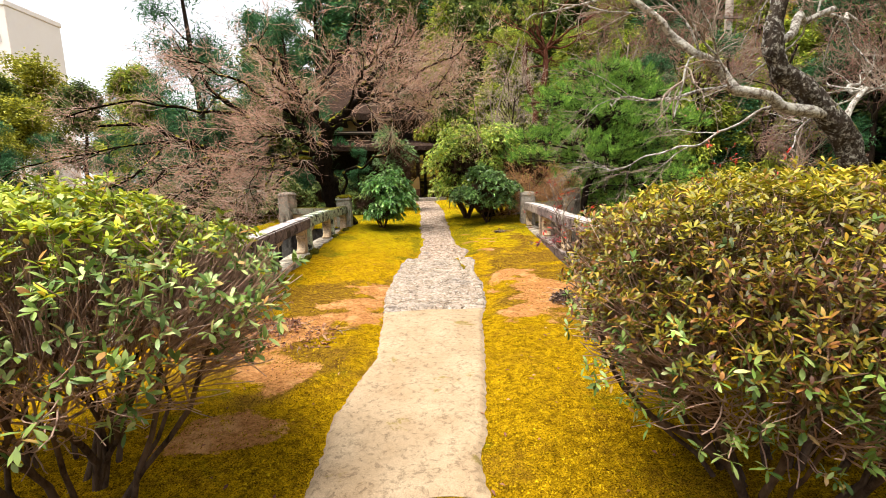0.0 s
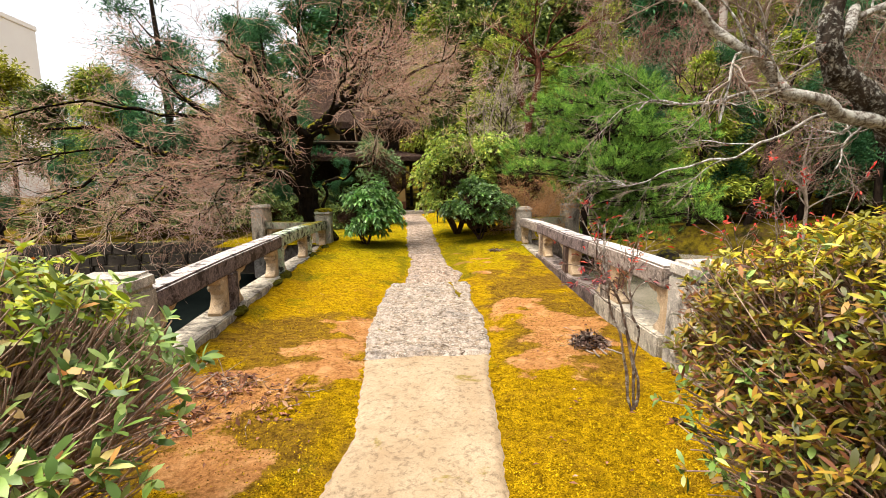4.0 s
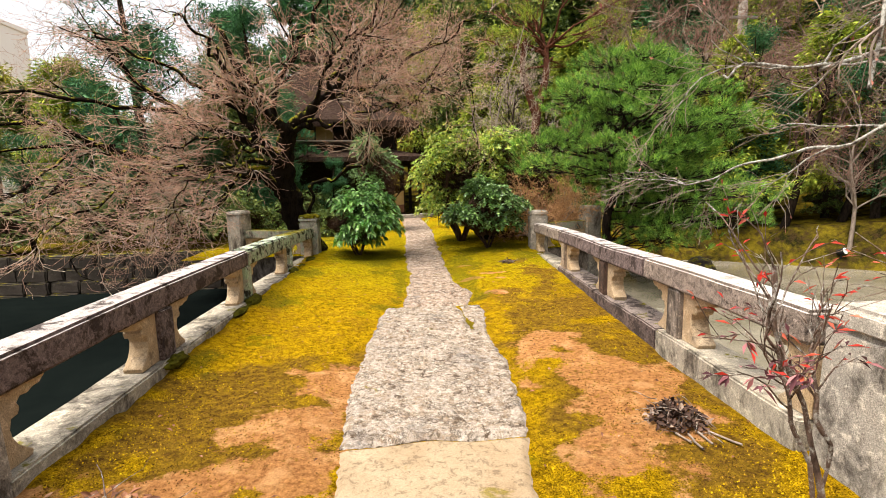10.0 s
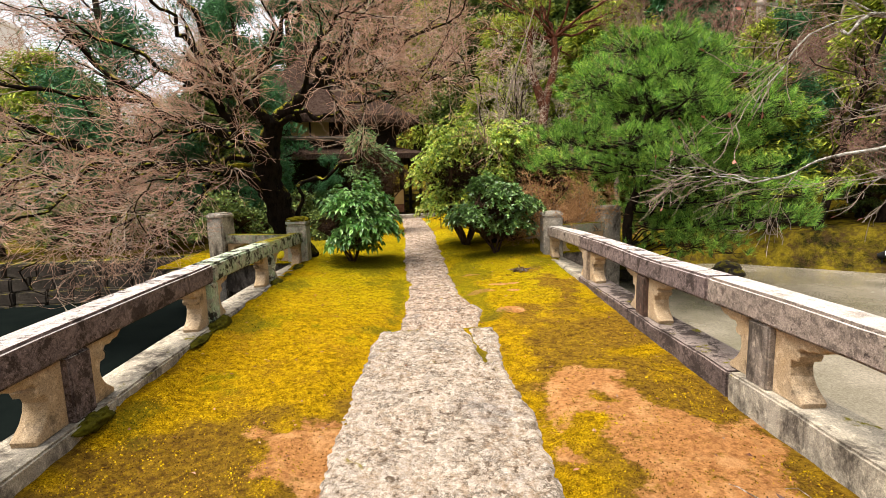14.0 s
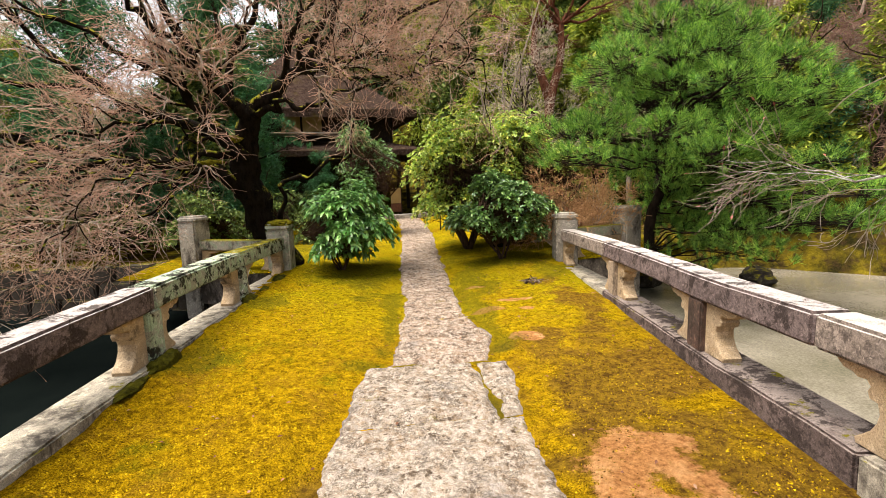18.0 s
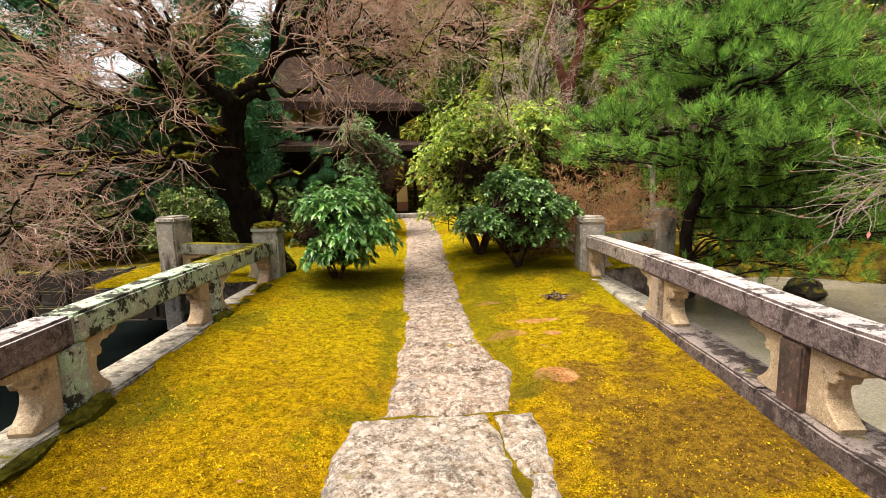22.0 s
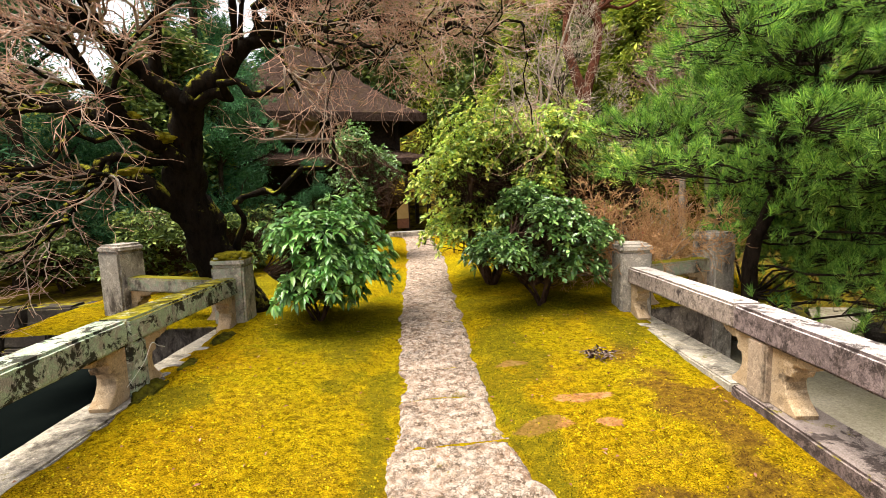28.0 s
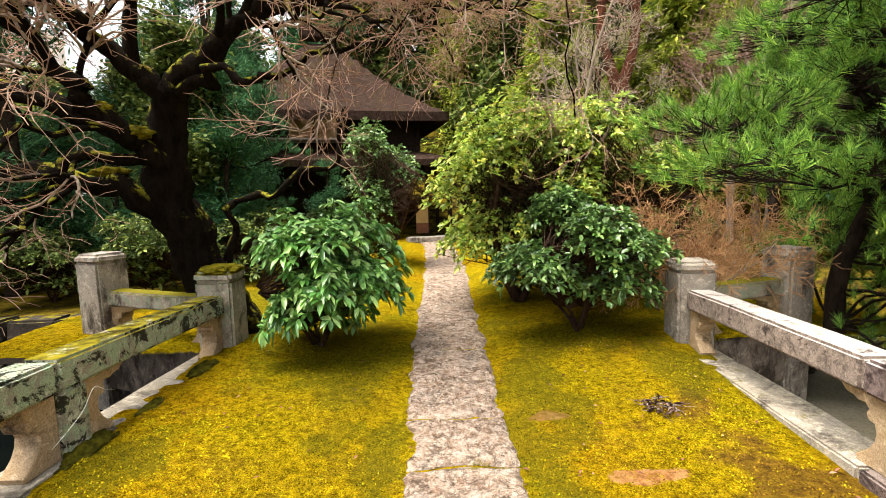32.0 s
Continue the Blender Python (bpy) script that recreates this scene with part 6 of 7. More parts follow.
TREES = [
    # kind, x, y, scale
    (CEDAR, -3, 36, 1.3), (CEDAR, 1.5, 38, 1.5), (CEDAR, 5, 37, 1.4), (CEDAR, -7, 38, 1.2), (CEDAR, 9, 40, 1.5), (CEDAR, 14, 38, 1.4), (CEDAR, 20, 34, 1.3), (CEDAR, 25, 28, 1.2),
    (CEDAR, -11, 36, 0.85), (CEDAR, 24, 20, 1.1), (CEDAR, 17, 30, 1.2), (CEDAR, 30, 24, 1.2),
    (DARK, -7.0, 21, 0.45), (DARK, -9.0, 24, 0.5), (FIR, -5.0, 18.5, 0.6), (FIR, -10.5, 19, 0.7),
    (EVER, -8, 29, 0.9), (EVER, 3.8, 30, 1.0), (EVER, 8, 31, 1.1), (EVER, 12, 30, 1.0), (EVER, 6, 26, 0.8), (EVER, 20, 18, 1.0), (EVER, 22, 12, 1.0), (EVER, 18, 8, 1.0), (EVER, -6.5, 23, 0.6),
    (FIR, 4.6, 24, 0.95), (FIR, 7.5, 22, 0.9), (FIR, 11, 25, 1.1), (FIR, 3.2, 20.5, 0.62), (FIR, 18, 14, 1.1),
    (BARE, 8.5, 19.5, 0.95), (BARE, 11.5, 20, 1.1), (BARE, 14, 16.5, 1.0), (FIR, 5.8, 21, 0.7), (BARE, 17, 21, 1.2), (BARE, 13, 12, 0.9), (BARE2, 3.6, 17.2, 0.62), (BARE2, 16, 10, 1.0), (BARE, 12, 7, 0.8),
    (DARK, -10, 16.4, 0.35), (DARK, -13, 15.8, 0.35), (YELL, -15, 17, 0.5), (DARK, -11.4, 15.6, 0.3), (BARE2, -18, 16, 0.4), (BARE, -16, 12, 0.36),
    (YELL, -33, 45, 1.7), (YELL, -39, 44, 2.1), (YELL, -28, 46, 1.1), (YELL, -14.5, 17.5, 0.5), (YELL, -9.0, 19.5, 0.6), (YELL, -20, 26, 0.9), (YELL, -10, 27, 0.9), (YELL, -23, 22, 0.7), (YELL, -27, 26, 0.8), (YELL, 13, 22, 0.9), (YELL, -18, 20, 0.75),
    (DARK, -10.4, 20.2, 0.62), (DARK, -12.2, 21, 0.5), (DARK, 10.5, 16, 0.6), (DARK, 12.5, 14, 0.6), (DARK, 14.5, 11.5, 0.6), (DARK, 8.8, 17.5, 0.55), (DARK, 16, 8.5, 0.6), (DARK, 15, 17, 0.8), (DARK, -7.2, 16.4, 0.85), (DARK, -8.9, 17.6, 0.55), (DARK, -5.6, 17.2, 0.4), (DARK, -8.0, 18.2, 0.42), (DARK, -6.2, 18.5, 0.45), (DARK, -3.6, 17.4, 0.42), (DARK, -4.4, 20.5, 0.5), (EVER, -7.6, 20, 0.42), (EVER, -4.6, 17.6, 0.5), (DARK, -2.4, 20.5, 0.3), (DARK, -4.9, 19.4, 0.75), (DARK, -6.0, 20.6, 0.85), (DARK, -5.4, 21.2, 0.8),
    (EVER, -16, 30, 0.75), (EVER, -21, 32, 0.8), (EVER, -26, 32, 0.75), (EVER, -30, 28, 0.7), (EVER, -24, 16, 0.4), (EVER, -22, 11, 0.4), (YELL, -27, 19, 0.6),
    (FIR, 9.6, 15.8, 0.62), (FIR, 12, 15, 0.7), (EVER, 14, 13.5, 0.55), (EVER, 10.8, 17.6, 0.5), (BARE, 9.2, 14.6, 0.55), (BARE, 11.2, 13.4, 0.5), (BARE2, 8.4, 15.2, 0.5), (EVER, 12.8, 11, 0.5), (EVER, 15, 9, 0.6),
    (EVER, -1, 36, 1.2), (EVER, 4, 35, 1.3), (EVER, -4, 37, 1.2), (EVER, 8, 36, 1.3), (EVER, 12, 36, 1.4), (EVER, 16, 33, 1.4), (EVER, 20, 28, 1.4), (EVER, 24, 24, 1.4), (EVER, 27, 18, 1.4), (EVER, 26, 12, 1.4), (EVER, 22, 6, 1.3),
    (EVER, 0, 45, 1.8), (EVER, 6, 46, 1.8), (EVER, 12, 46, 1.8), (EVER, 18, 42, 1.8), (EVER, 24, 38, 1.8), (EVER, 30, 32, 1.8), (EVER, -6, 46, 1.7), (EVER, 34, 22, 1.8), (EVER, 33, 12, 1.7),
    (FIR, 2.2, 34, 1.2), (FIR, 6, 33, 1.2), (FIR, 9, 27, 1.1), (FIR, 13, 32, 1.3), (FIR, 18, 25, 1.2), (FIR, 21, 15, 1.2), (FIR, 19, 11, 1.0),
    (BARE, 7.2, 18.6, 0.9), (BARE, 9.2, 20.6, 1.0), (BARE, 10.4, 17.8, 0.85), (BARE, 12.4, 18.6, 0.95), (DARK, 14.6, 14.6, 0.8), (CEDAR, 13.5, 26, 0.9), (CEDAR, 17.5, 18, 0.9), (DARK, 17.2, 13.2, 0.85), (DARK, 18, 10, 0.8), (LOW, 10.3, 15.6, 0.5), (LOW, 12.0, 14.9, 0.55), (LOW, 13.2, 13.6, 0.6), (LOW, 9.0, 16.8, 0.5),
    (EVER, -6, -12, 0.8), (EVER, 4, -13, 0.8), (EVER, 12, -8, 0.9), (EVER, -14, -8, 0.8), (CEDAR, 18, -2, 0.8),
]
g = np.random.default_rng(71)
for proto, x, y, s in TREES:
    z = float(hill_z(np.array(float(x)), np.array(float(y)))) - 0.05
    if z < -0.5:
        continue
    copy_thing(proto, pose(x, y, z, 0, 0, g.uniform(0, 360)) @ Matrix.Diagonal((s, s, s * g.uniform(0.92, 1.1), 1)))
for x, y, s in ((-4.2, 15.6, 0.9), (-6, 15.8, 0.8), (-8, 16, 0.9), (-10, 15.5, 0.8), (-12.5, 16, 0.9), (-3.2, 17, 0.9), (-1.8, 16.6, 0.7), (-5, 19, 1), (-7.5, 19, 1.1), (3.6, 15.6, 0.6), (5.5, 18, 0.8), (9, 17.5, 0.7), (12, 18, 1.1), (15, 14, 1.1), (7, 25, 1.3), (3, 25, 1.2), (10, 28, 1.4), (-1.5, 21, 0.8), (-3, 23, 0.9), (2.4, 18.6, 0.55), (17, 12, 1.0), (14, 9, 1.0), (2.6, 27, 1.2), (-14, 15, 1), (-16, 14, 1), (13.5, 20, 1), (19, 16, 1.3)):
    z = float(hill_z(np.array(float(x)), np.array(float(y)))) - 0.03
    copy_thing(LOW, pose(x, y, z, 0, 0, g.uniform(0, 360)) @ Matrix.Diagonal((s, s, s, 1)))
for proto in (DARK, EVER, YELL, CEDAR, FIR, BARE, BARE2, LOW):
    for o in [*proto.children_recursive, proto]:
        bpy.data.objects.remove(o)

# ---- far building ----
bld = thing("apartment_building", "distant pale tan concrete building", "building", at=(-88, 105, 0))
CONCRETE = plain_mat("pale_concrete", (0.84, 0.76, 0.73), (0.87, 0.8, 0.77), 0.9, 0.3)
GLASS = plain_mat("dim_window", (0.62, 0.58, 0.56), (0.68, 0.63, 0.61), 0.4, 0.5, 0.0)
part("wall", box((26, 14, 34.6), 0.1, (0, 0, 0)), CONCRETE, bld)
part("parapet", box((26.4, 14.4, 1.0), 0.1, (0, 0, 34.6)), CONCRETE, bld)
for fl in range(11):
    for k in range(8):
        part("window", box((1.6, 0.2, 1.5), 0.02, (-11 + 3.1 * k, -7.02, 2 + 2.9 * fl)), GLASS, bld)

# ---- small things ----
def at_lawn(x, y, dz=0.0):
    return (x, y, float(lawn_z(np.array(float(x)), np.array(float(y)))) + dz)


def nandina(at, h, stems, label, seed, n_leaf, mat=None, L=0.07, W=0.02):
    g = np.random.default_rng(seed)
    own = thing("nandina_sapling", label, "sapling", "saplings", at=at)
    a = g.uniform(0, 6.28, stems)
    S = np.stack([0.02 * np.cos(a), 0.02 * np.sin(a), 0 * a - 0.02], -1)
    P = grow(S, np.stack([np.cos(a) * 0.06, np.sin(a) * 0.06, np.ones(stems)], -1), g.uniform(0.7, 1, stems) * h, 9, 0.17, 0.05, g)
    R = taper(g.uniform(0.006, 0.01, stems), 9, 0.4)
    tube_parts("stem", P, R, 6, BARK_SAPLING, own)
    s, w, rr = fork(P, R, 7, 0.45, 1.0, 1.0, g)
    Q = grow(s, w, g.uniform(0.15, 0.4, len(s)), 5, 0.15, 0.02, g)
    s, w, r2 = fork(Q, taper(rr * 0.4, 5), 3, 0.4, 1.0, 0.9, g)
    T = grow(s, w, g.uniform(0.06, 0.16, len(s)), 4, 0.15, -0.05, g)
    part("twig_mass", Geo().add(*tubes(Q, taper(np.full(len(Q), 0.0035), 5, 0.5), 4)).add(*tubes(T, np.full((len(T), 4), 0.0016), 3)), BARK_SAPLING, own, "", kind="stuff")
    k = g.integers(0, len(T), n_leaf)
    c = T[k, g.integers(1, 4, n_leaf)]
    d = unit(T[k, -1] - T[k, 0]) + g.normal(0, 0.6, (n_leaf, 3)) + [0, 0, -0.35]
    part("foliage", Geo().add(*leaves(c, d, L * g.uniform(0.6, 1.2, n_leaf), W, g, 0.2, 0.1)), mat or L_RED, own, "narrow red leaves", kind="stuff")
    return own


BARK_SAPLING = bark_mat("sapling_bark", (0.03, 0.018, 0.013), (0.19, 0.125, 0.095), 0.0, 0.6)
L_PURPLE = leaf_mat("purple_nandina_leaf", [(0.0, (0.05, 0.02, 0.025)), (0.6, (0.16, 0.06, 0.07)), (1.0, (0.4, 0.16, 0.16))], 0.45, 0.25)


def crooked_sapling(at, seed):
    """Several knotty stems from one foot, forking into red-leaved shoots."""
    g = np.random.default_rng(seed)
    own = thing("nandina_sapling", "knotty grey nandina sapling with sparse red and purple leaves", "sapling", "saplings", at=at)
    specs = [
        ([(0, 0, -0.03), (-0.02, 0, 0.33), (-0.09, 0.02, 0.66), (-0.18, 0.05, 0.88), (-0.24, 0.06, 1.09), (-0.23, 0.06, 1.24)], 0.013, 0.006),
        ([(0.02, 0.02, -0.03), (0.04, 0.05, 0.3), (0.03, 0.09, 0.6), (-0.02, 0.12, 0.85), (0.04, 0.14, 1.0)], 0.012, 0.006),
        ([(-0.03, -0.01, -0.03), (-0.08, -0.02, 0.3), (-0.18, -0.03, 0.62), (-0.22, -0.02, 0.86), (-0.3, 0.0, 1.0), (-0.3, 0.0, 1.17)], 0.011, 0.005),
    ]
    P = np.array([line(p, 12) for p, _, _ in specs]) + g.normal(0, 0.014, (3, 12, 3)) * [1, 1, 0.4]
    R = np.array([np.linspace(a * 0.82, b, 12) for _, a, b in specs]) * g.uniform(0.85, 1.2, (3, 12))
    for p, r in zip(P, R):
        part("stem", gnarled(p, r, 9, 40, 0.3), BARK_SAPLING, own, "knotty grey stem", True)
    s, w, r = fork(P, R, 9, 0.5, 1.0, 1.0, g)
    Q = grow(s, w + [-0.15, 0, 0.2], g.uniform(0.18, 0.42, len(s)), 6, 0.2, 0.02, g)
    s2, w2, r2 = fork(Q, taper(r * 0.4, 6), 3, 0.3, 1.0, 0.9, g)
    T = grow(s2, w2, g.uniform(0.08, 0.2, len(s2)), 4, 0.2, -0.02, g)
    part("twig_mass", Geo().add(*tubes(Q, taper(np.full(len(Q), 0.004), 6, 0.5), 5)).add(*tubes(T, np.full((len(T), 4), 0.0017), 3)), BARK_SAPLING, own, "", kind="stuff")
    for mat, n, lo in ((L_RED, 80, 0.85), (L_PURPLE, 90, 0.3)):
        k = np.nonzero((T[:, -1, 2] > lo) & (T[:, -1, 2] < lo + 0.75))[0]
        k = k[g.integers(0, len(k), n)]
        c = T[k, g.integers(1, 4, n)]
        d = unit(T[k, -1] - T[k, 0]) + g.normal(0, 0.5, (n, 3)) + [0, 0, -0.3]
        part("foliage", Geo().add(*leaves(c, d, 0.05 * g.uniform(0.6, 1.3, n), 0.014, g, 0.2, 0.15)), mat, own, "narrow red leaves" if mat is L_RED else "narrow purple leaves", kind="stuff")


crooked_sapling(at_lawn(1.51, 4.02), 91)
nandina(at_lawn(2.32, 3.85), 0.85, 6, "low nandina with drooping red leaves beside the pier", 92, 90, None, 0.09, 0.02)
nandina(at_lawn(3.15, 4.9), 1.6, 6, "nandina with drooping red leaves behind the railing", 93, 200, None, 0.058, 0.018)
nandina((-2.95, 4.55, -0.05), 1.25, 4, "sapling with small orange autumn leaves", 94, 170, L_ORANGE, 0.04, 0.03)
nandina((3.55, 13.95, 0.0), 1.0, 4, "low shrub with red leaves by the end post", 95, 70, None, 0.05, 0.02)


def litter(name, at, r, n_twig, n_leaf, label, seed, h=0.05, mat=None):
    """A heap of dead twigs and curled leaves."""
    g = np.random.default_rng(seed)
    own = thing(name, label, "debris", "dead plant debris", at=at)
    a, q = g.uniform(0, 6.28, n_twig), np.sqrt(g.random(n_twig)) * r
    S = np.stack([np.cos(a) * q, np.sin(a) * q, g.uniform(0, h, n_twig)], -1)
    P = grow(S, g.normal(0, 1, (n_twig, 3)) * [1, 1, 0.15], g.uniform(0.08, 0.3, n_twig), 5, 0.25, 0.0, g)
    P[..., 2] = np.maximum(P[..., 2], 0.004)
    part("twig_mass", Geo().add(*tubes(P, taper(g.uniform(0.002, 0.0045, n_twig), 5, 0.5), 5)), BARK_SAPLING, own, "", kind="stuff")
    a, q = g.uniform(0, 6.28, n_leaf), np.sqrt(g.random(n_leaf)) * r
    c = np.stack([np.cos(a) * q, np.sin(a) * q, g.uniform(0.005, h * 1.4, n_leaf) * (1 - 0.7 * q / r)], -1)
    part("dead_leaf_mass", Geo().add(*leaves(c, g.normal(0, 1, c.shape) * [1, 1, 0.5], 0.06 * g.uniform(0.6, 1.3, n_leaf), 0.03, g, 0.5)), mat or L_DEAD, own, "", kind="stuff")


L_DARKDEAD = leaf_mat("dark_dead_leaf", [(0.0, (0.03, 0.018, 0.014)), (0.7, (0.10, 0.055, 0.04)), (1.0, (0.3, 0.22, 0.17))], 0.8, 0.05)
litter("dead_plant_clump", at_lawn(1.72, 5.3), 0.17, 30, 260, "dark withered plant clump on bare earth", 101, 0.11, L_DARKDEAD)
litter("dead_plant_clump", at_lawn(1.99, 11.3), 0.13, 22, 60, "small withered plant clump on moss", 102, 0.05, L_DARKDEAD)
litter("dead_twig_heap", at_lawn(-1.5, 4.75), 0.26, 34, 140, "heap of dry twigs and dead leaves on bare earth", 103, 0.05)
litter("dead_twig_heap", at_lawn(-1.62, 4.15), 0.24, 30, 130, "heap of dry twigs and dead leaves on bare earth", 104, 0.05)
litter("dead_twig_heap", at_lawn(-1.1, 4.45), 0.4, 16, 90, "scattered dry twigs on bare earth", 105, 0.02)

# fallen leaves and small stones over the moss
g = np.random.default_rng(106)
n = 420
x, y = g.uniform(-1.9, 2.6, n), g.uniform(2.0, 13, n)
c = np.stack([x, y, lawn_z(x, y) + 0.018], -1)
o = new("fallen_leaf", Geo().add(*leaves(c, g.normal(0, 1, c.shape) * [1, 1, 0.15], g.uniform(0.02, 0.05, n), 0.018, g, 0.4)).mesh("fallen_leaf", L_DEAD))
tagged(o, "dry fallen leaves scattered over moss and path", "leaf", kind="stuff")

# bare brown shrub behind the right end post
g = np.random.default_rng(107)
shrub = thing("bare_shrub", "leafless brown shrub with tangled twigs", "shrub", at=(3.5, 13.9, 0.0))
n = 46
a = g.uniform(0, 6.28, n)
P = grow(np.stack([0.15 * np.cos(a), 0.15 * np.sin(a), 0 * a - 0.05], -1), np.stack([np.cos(a) * 0.7, np.sin(a) * 0.7, np.ones(n)], -1), g.uniform(1.2, 1.9, n), 7, 0.22, 0.02, g)
R = taper(np.full(n, 0.012), 7, 0.4)
tube_parts("stem", P, R, 5, BARK_TWIG_PALE, shrub)
lv = bare_crown((P, R), g, (7, 5, 4), (0.5, 0.28, 0.15), 0.25, 0.01, 0.95)
for P, R in lv:
    R[:] = np.clip(R, 0.0032, 0.008)
part("twig_mass", Geo().add(*tubes(*lv[0], 4)).add(*tubes(*lv[1], 3)).add(*tubes(*lv[2], 3)), BARK_TWIG_BROWN, shrub, "tangled brown twigs", kind="stuff")

# notice stand by the path
BLACK = plain_mat("black_painted_metal", (0.012, 0.012, 0.012), (0.02, 0.02, 0.02), 0.5, 20)
PAPER = plain_mat("white_card", (0.75, 0.76, 0.75), (0.8, 0.8, 0.79), 0.7, 20, 0.0)
sign = thing("notice_stand", "black box stand with a small white notice", "notice stand", at=(1.42, 18.7, 0.06))
part("leg", box((0.03, 0.03, 0.62), 0.004, (0.12, 0, 0)), BLACK, sign)
part("leg", box((0.03, 0.03, 0.62), 0.004, (-0.12, 0.1, 0)), BLACK, sign)
part("box", worn(box((0.5, 0.3, 0.2), 0.03, (0, 0, 0.62)), 0.004, 5), BLACK, sign)
bm = box((0.2, 0.015, 0.14), 0.003, (0, 0, 0))
bmesh.ops.rotate(bm, verts=bm.verts, cent=(0, 0, 0), matrix=Matrix.Rotation(radians(-35), 3, "X"))
bmesh.ops.translate(bm, verts=bm.verts, vec=(0, -0.05, 0.98))
part("notice", bm, PAPER, sign, "white notice card")
part("stem", box((0.02, 0.02, 0.2), 0.003, (0, 0, 0.81)), BLACK, sign)

# garden spotlights on the far bank
for x, y in ((11.0, 13.4), (4.3, 17.5)):
    z = float(hill_z(np.array(x), np.array(y)))
    sp = thing("garden_spotlight", "small garden spotlight with a pale lens on the bank", "spotlight", "garden spotlights", at=(x, y, max(z, -0.75)))
    part("spike", box((0.03, 0.03, 0.14), 0.004), BLACK, sp)
    bm = bmesh.new()
    bmesh.ops.create_cone(bm, cap_ends=True, segments=20, radius1=0.06, radius2=0.09, depth=0.16, matrix=pose(0, 0, 0.18, 70, 0, 20))
    part("housing", bm, BLACK, sp)
    bm = bmesh.new()
    bmesh.ops.create_cone(bm, cap_ends=True, segments=20, radius1=0.08, radius2=0.08, depth=0.012, matrix=pose(0.026, -0.08, 0.21, 70, 0, 20))
    part("lens", bm, PAPER, sp, "pale lens")


def rock(at, size, seed, mat, label):
    bm = bmesh.new()
    bmesh.ops.create_icosphere(bm, subdivisions=3, radius=1)
    for v in bm.verts:
        d = 1 + 0.35 * noise.noise(v.co * 1.3 + Vector((seed, 0, 0))) + 0.1 * noise.noise(v.co * 4)
        v.co = Vector((v.co.x * size[0], v.co.y * size[1], v.co.z * size[2])) * d
    own = thing("garden_rock", label, "rock", "garden rocks", at=at)
    part("stone", bm, mat, own)


rock((3.15, 15.0, 0.05), (0.4, 0.22, 0.14), 3, GRANITE, "flat pale rock half buried in moss")
rock((2.4, 16.2, 0.08), (0.3, 0.2, 0.13), 5, GRANITE, "flat pale rock half buried in moss")
for k, (x, y, s) in enumerate(((3.7, 13.4, 0.35), (5.2, 14.2, 0.45), (6.4, 14.3, 0.4), (7.4, 13.6, 0.35), (-2.9, 13.75, 0.4), (3.5, 5.2, 0.3), (4.2, 5.0, 0.4), (5.0, 4.9, 0.35))):
    rock((x, y, -0.62), (s, s * 0.8, s * 0.7), 10 + k, WALLSTONE, "dark mossy rock at the pond edge")

# utility pole among the trees
POLE = plain_mat("grey_pole_concrete", (0.34, 0.29, 0.25), (0.44, 0.38, 0.33), 0.9, 4)
z = float(hill_z(np.array(14.4), np.array(22.0)))
pole = thing("utility_pole", "pale grey utility pole with a cross-arm", "pole", at=(14.4, 22.0, z - 0.3))
part("shaft", Geo().add(*tubes(np.array([[[0, 0, 0], [0, 0, 4], [0, 0, 8], [0, 0, 14 - z]]]), np.array([[0.18, 0.17, 0.165, 0.16]]), 14)), POLE, pole, "", True)
part("cross_arm", box((1.6, 0.1, 0.12), 0.01, (-0.3, -0.2, 8.3 - z)), PALEWOOD, pole)

# cushions of moss on the maple and the end post
CUSHION_DARK = bark_mat("dark_moss_cushion", (0.012, 0.012, 0.003), (0.09, 0.08, 0.007))
CUSHION = bark_mat("moss_cushion", (0.03, 0.027, 0.004), (0.2, 0.17, 0.01))
for at, size, owner in (((-2.55, 12.7, 2.35), (0.17, 0.14, 0.07), maple), ((-2.75, 12.5, 2.56), (0.13, 0.1, 0.06), maple), ((-2.95, 12.9, 2.0), (0.2, 0.09, 0.05), maple), ((-1.97, 13.02, 0.95), (0.21, 0.2, 0.06), post_l)):
    bm = bmesh.new()
    bmesh.ops.create_icosphere(bm, subdivisions=4, radius=1)
    for v in bm.verts:
        d = 1 + 0.3 * noise.noise(v.co * 2.2) + 0.12 * noise.noise(v.co * 9)
        v.co = Vector((v.co.x * size[0], v.co.y * size[1], v.co.z * size[2])) * d + Vector(at)
    part("moss_cushion", bm, CUSHION, owner, "thick yellow-green moss", True)

# dark moss at the feet of the balusters
for u, v, sx, sy, sz in ((1.68, -0.14, 0.07, 0.16, 0.05), (3.72, -0.14, 0.08, 0.24, 0.07), (5.85, -0.14, 0.08, 0.26, 0.08), (3.2, -0.16, 0.06, 0.2, 0.035), (7.3, -0.13, 0.09, 0.26, 0.09), (6.5, -0.15, 0.07, 0.24, 0.05)):
    p = along(LEFT0, LEFT1, u, -v, SILL + arch(u, 7.87))
    bm = bmesh.new()
    bmesh.ops.create_icosphere(bm, subdivisions=4, radius=1)
    for w in bm.verts:
        d = 1 + 0.35 * noise.noise(w.co * 2.0 + p) + 0.2 * noise.noise(w.co * 8 + p)
        w.co = Vector((w.co.x * sx, w.co.y * sy, w.co.z * sz)) * d + p
    part("moss_cushion", bm, CUSHION_DARK, rail_l, "dark green moss", True)

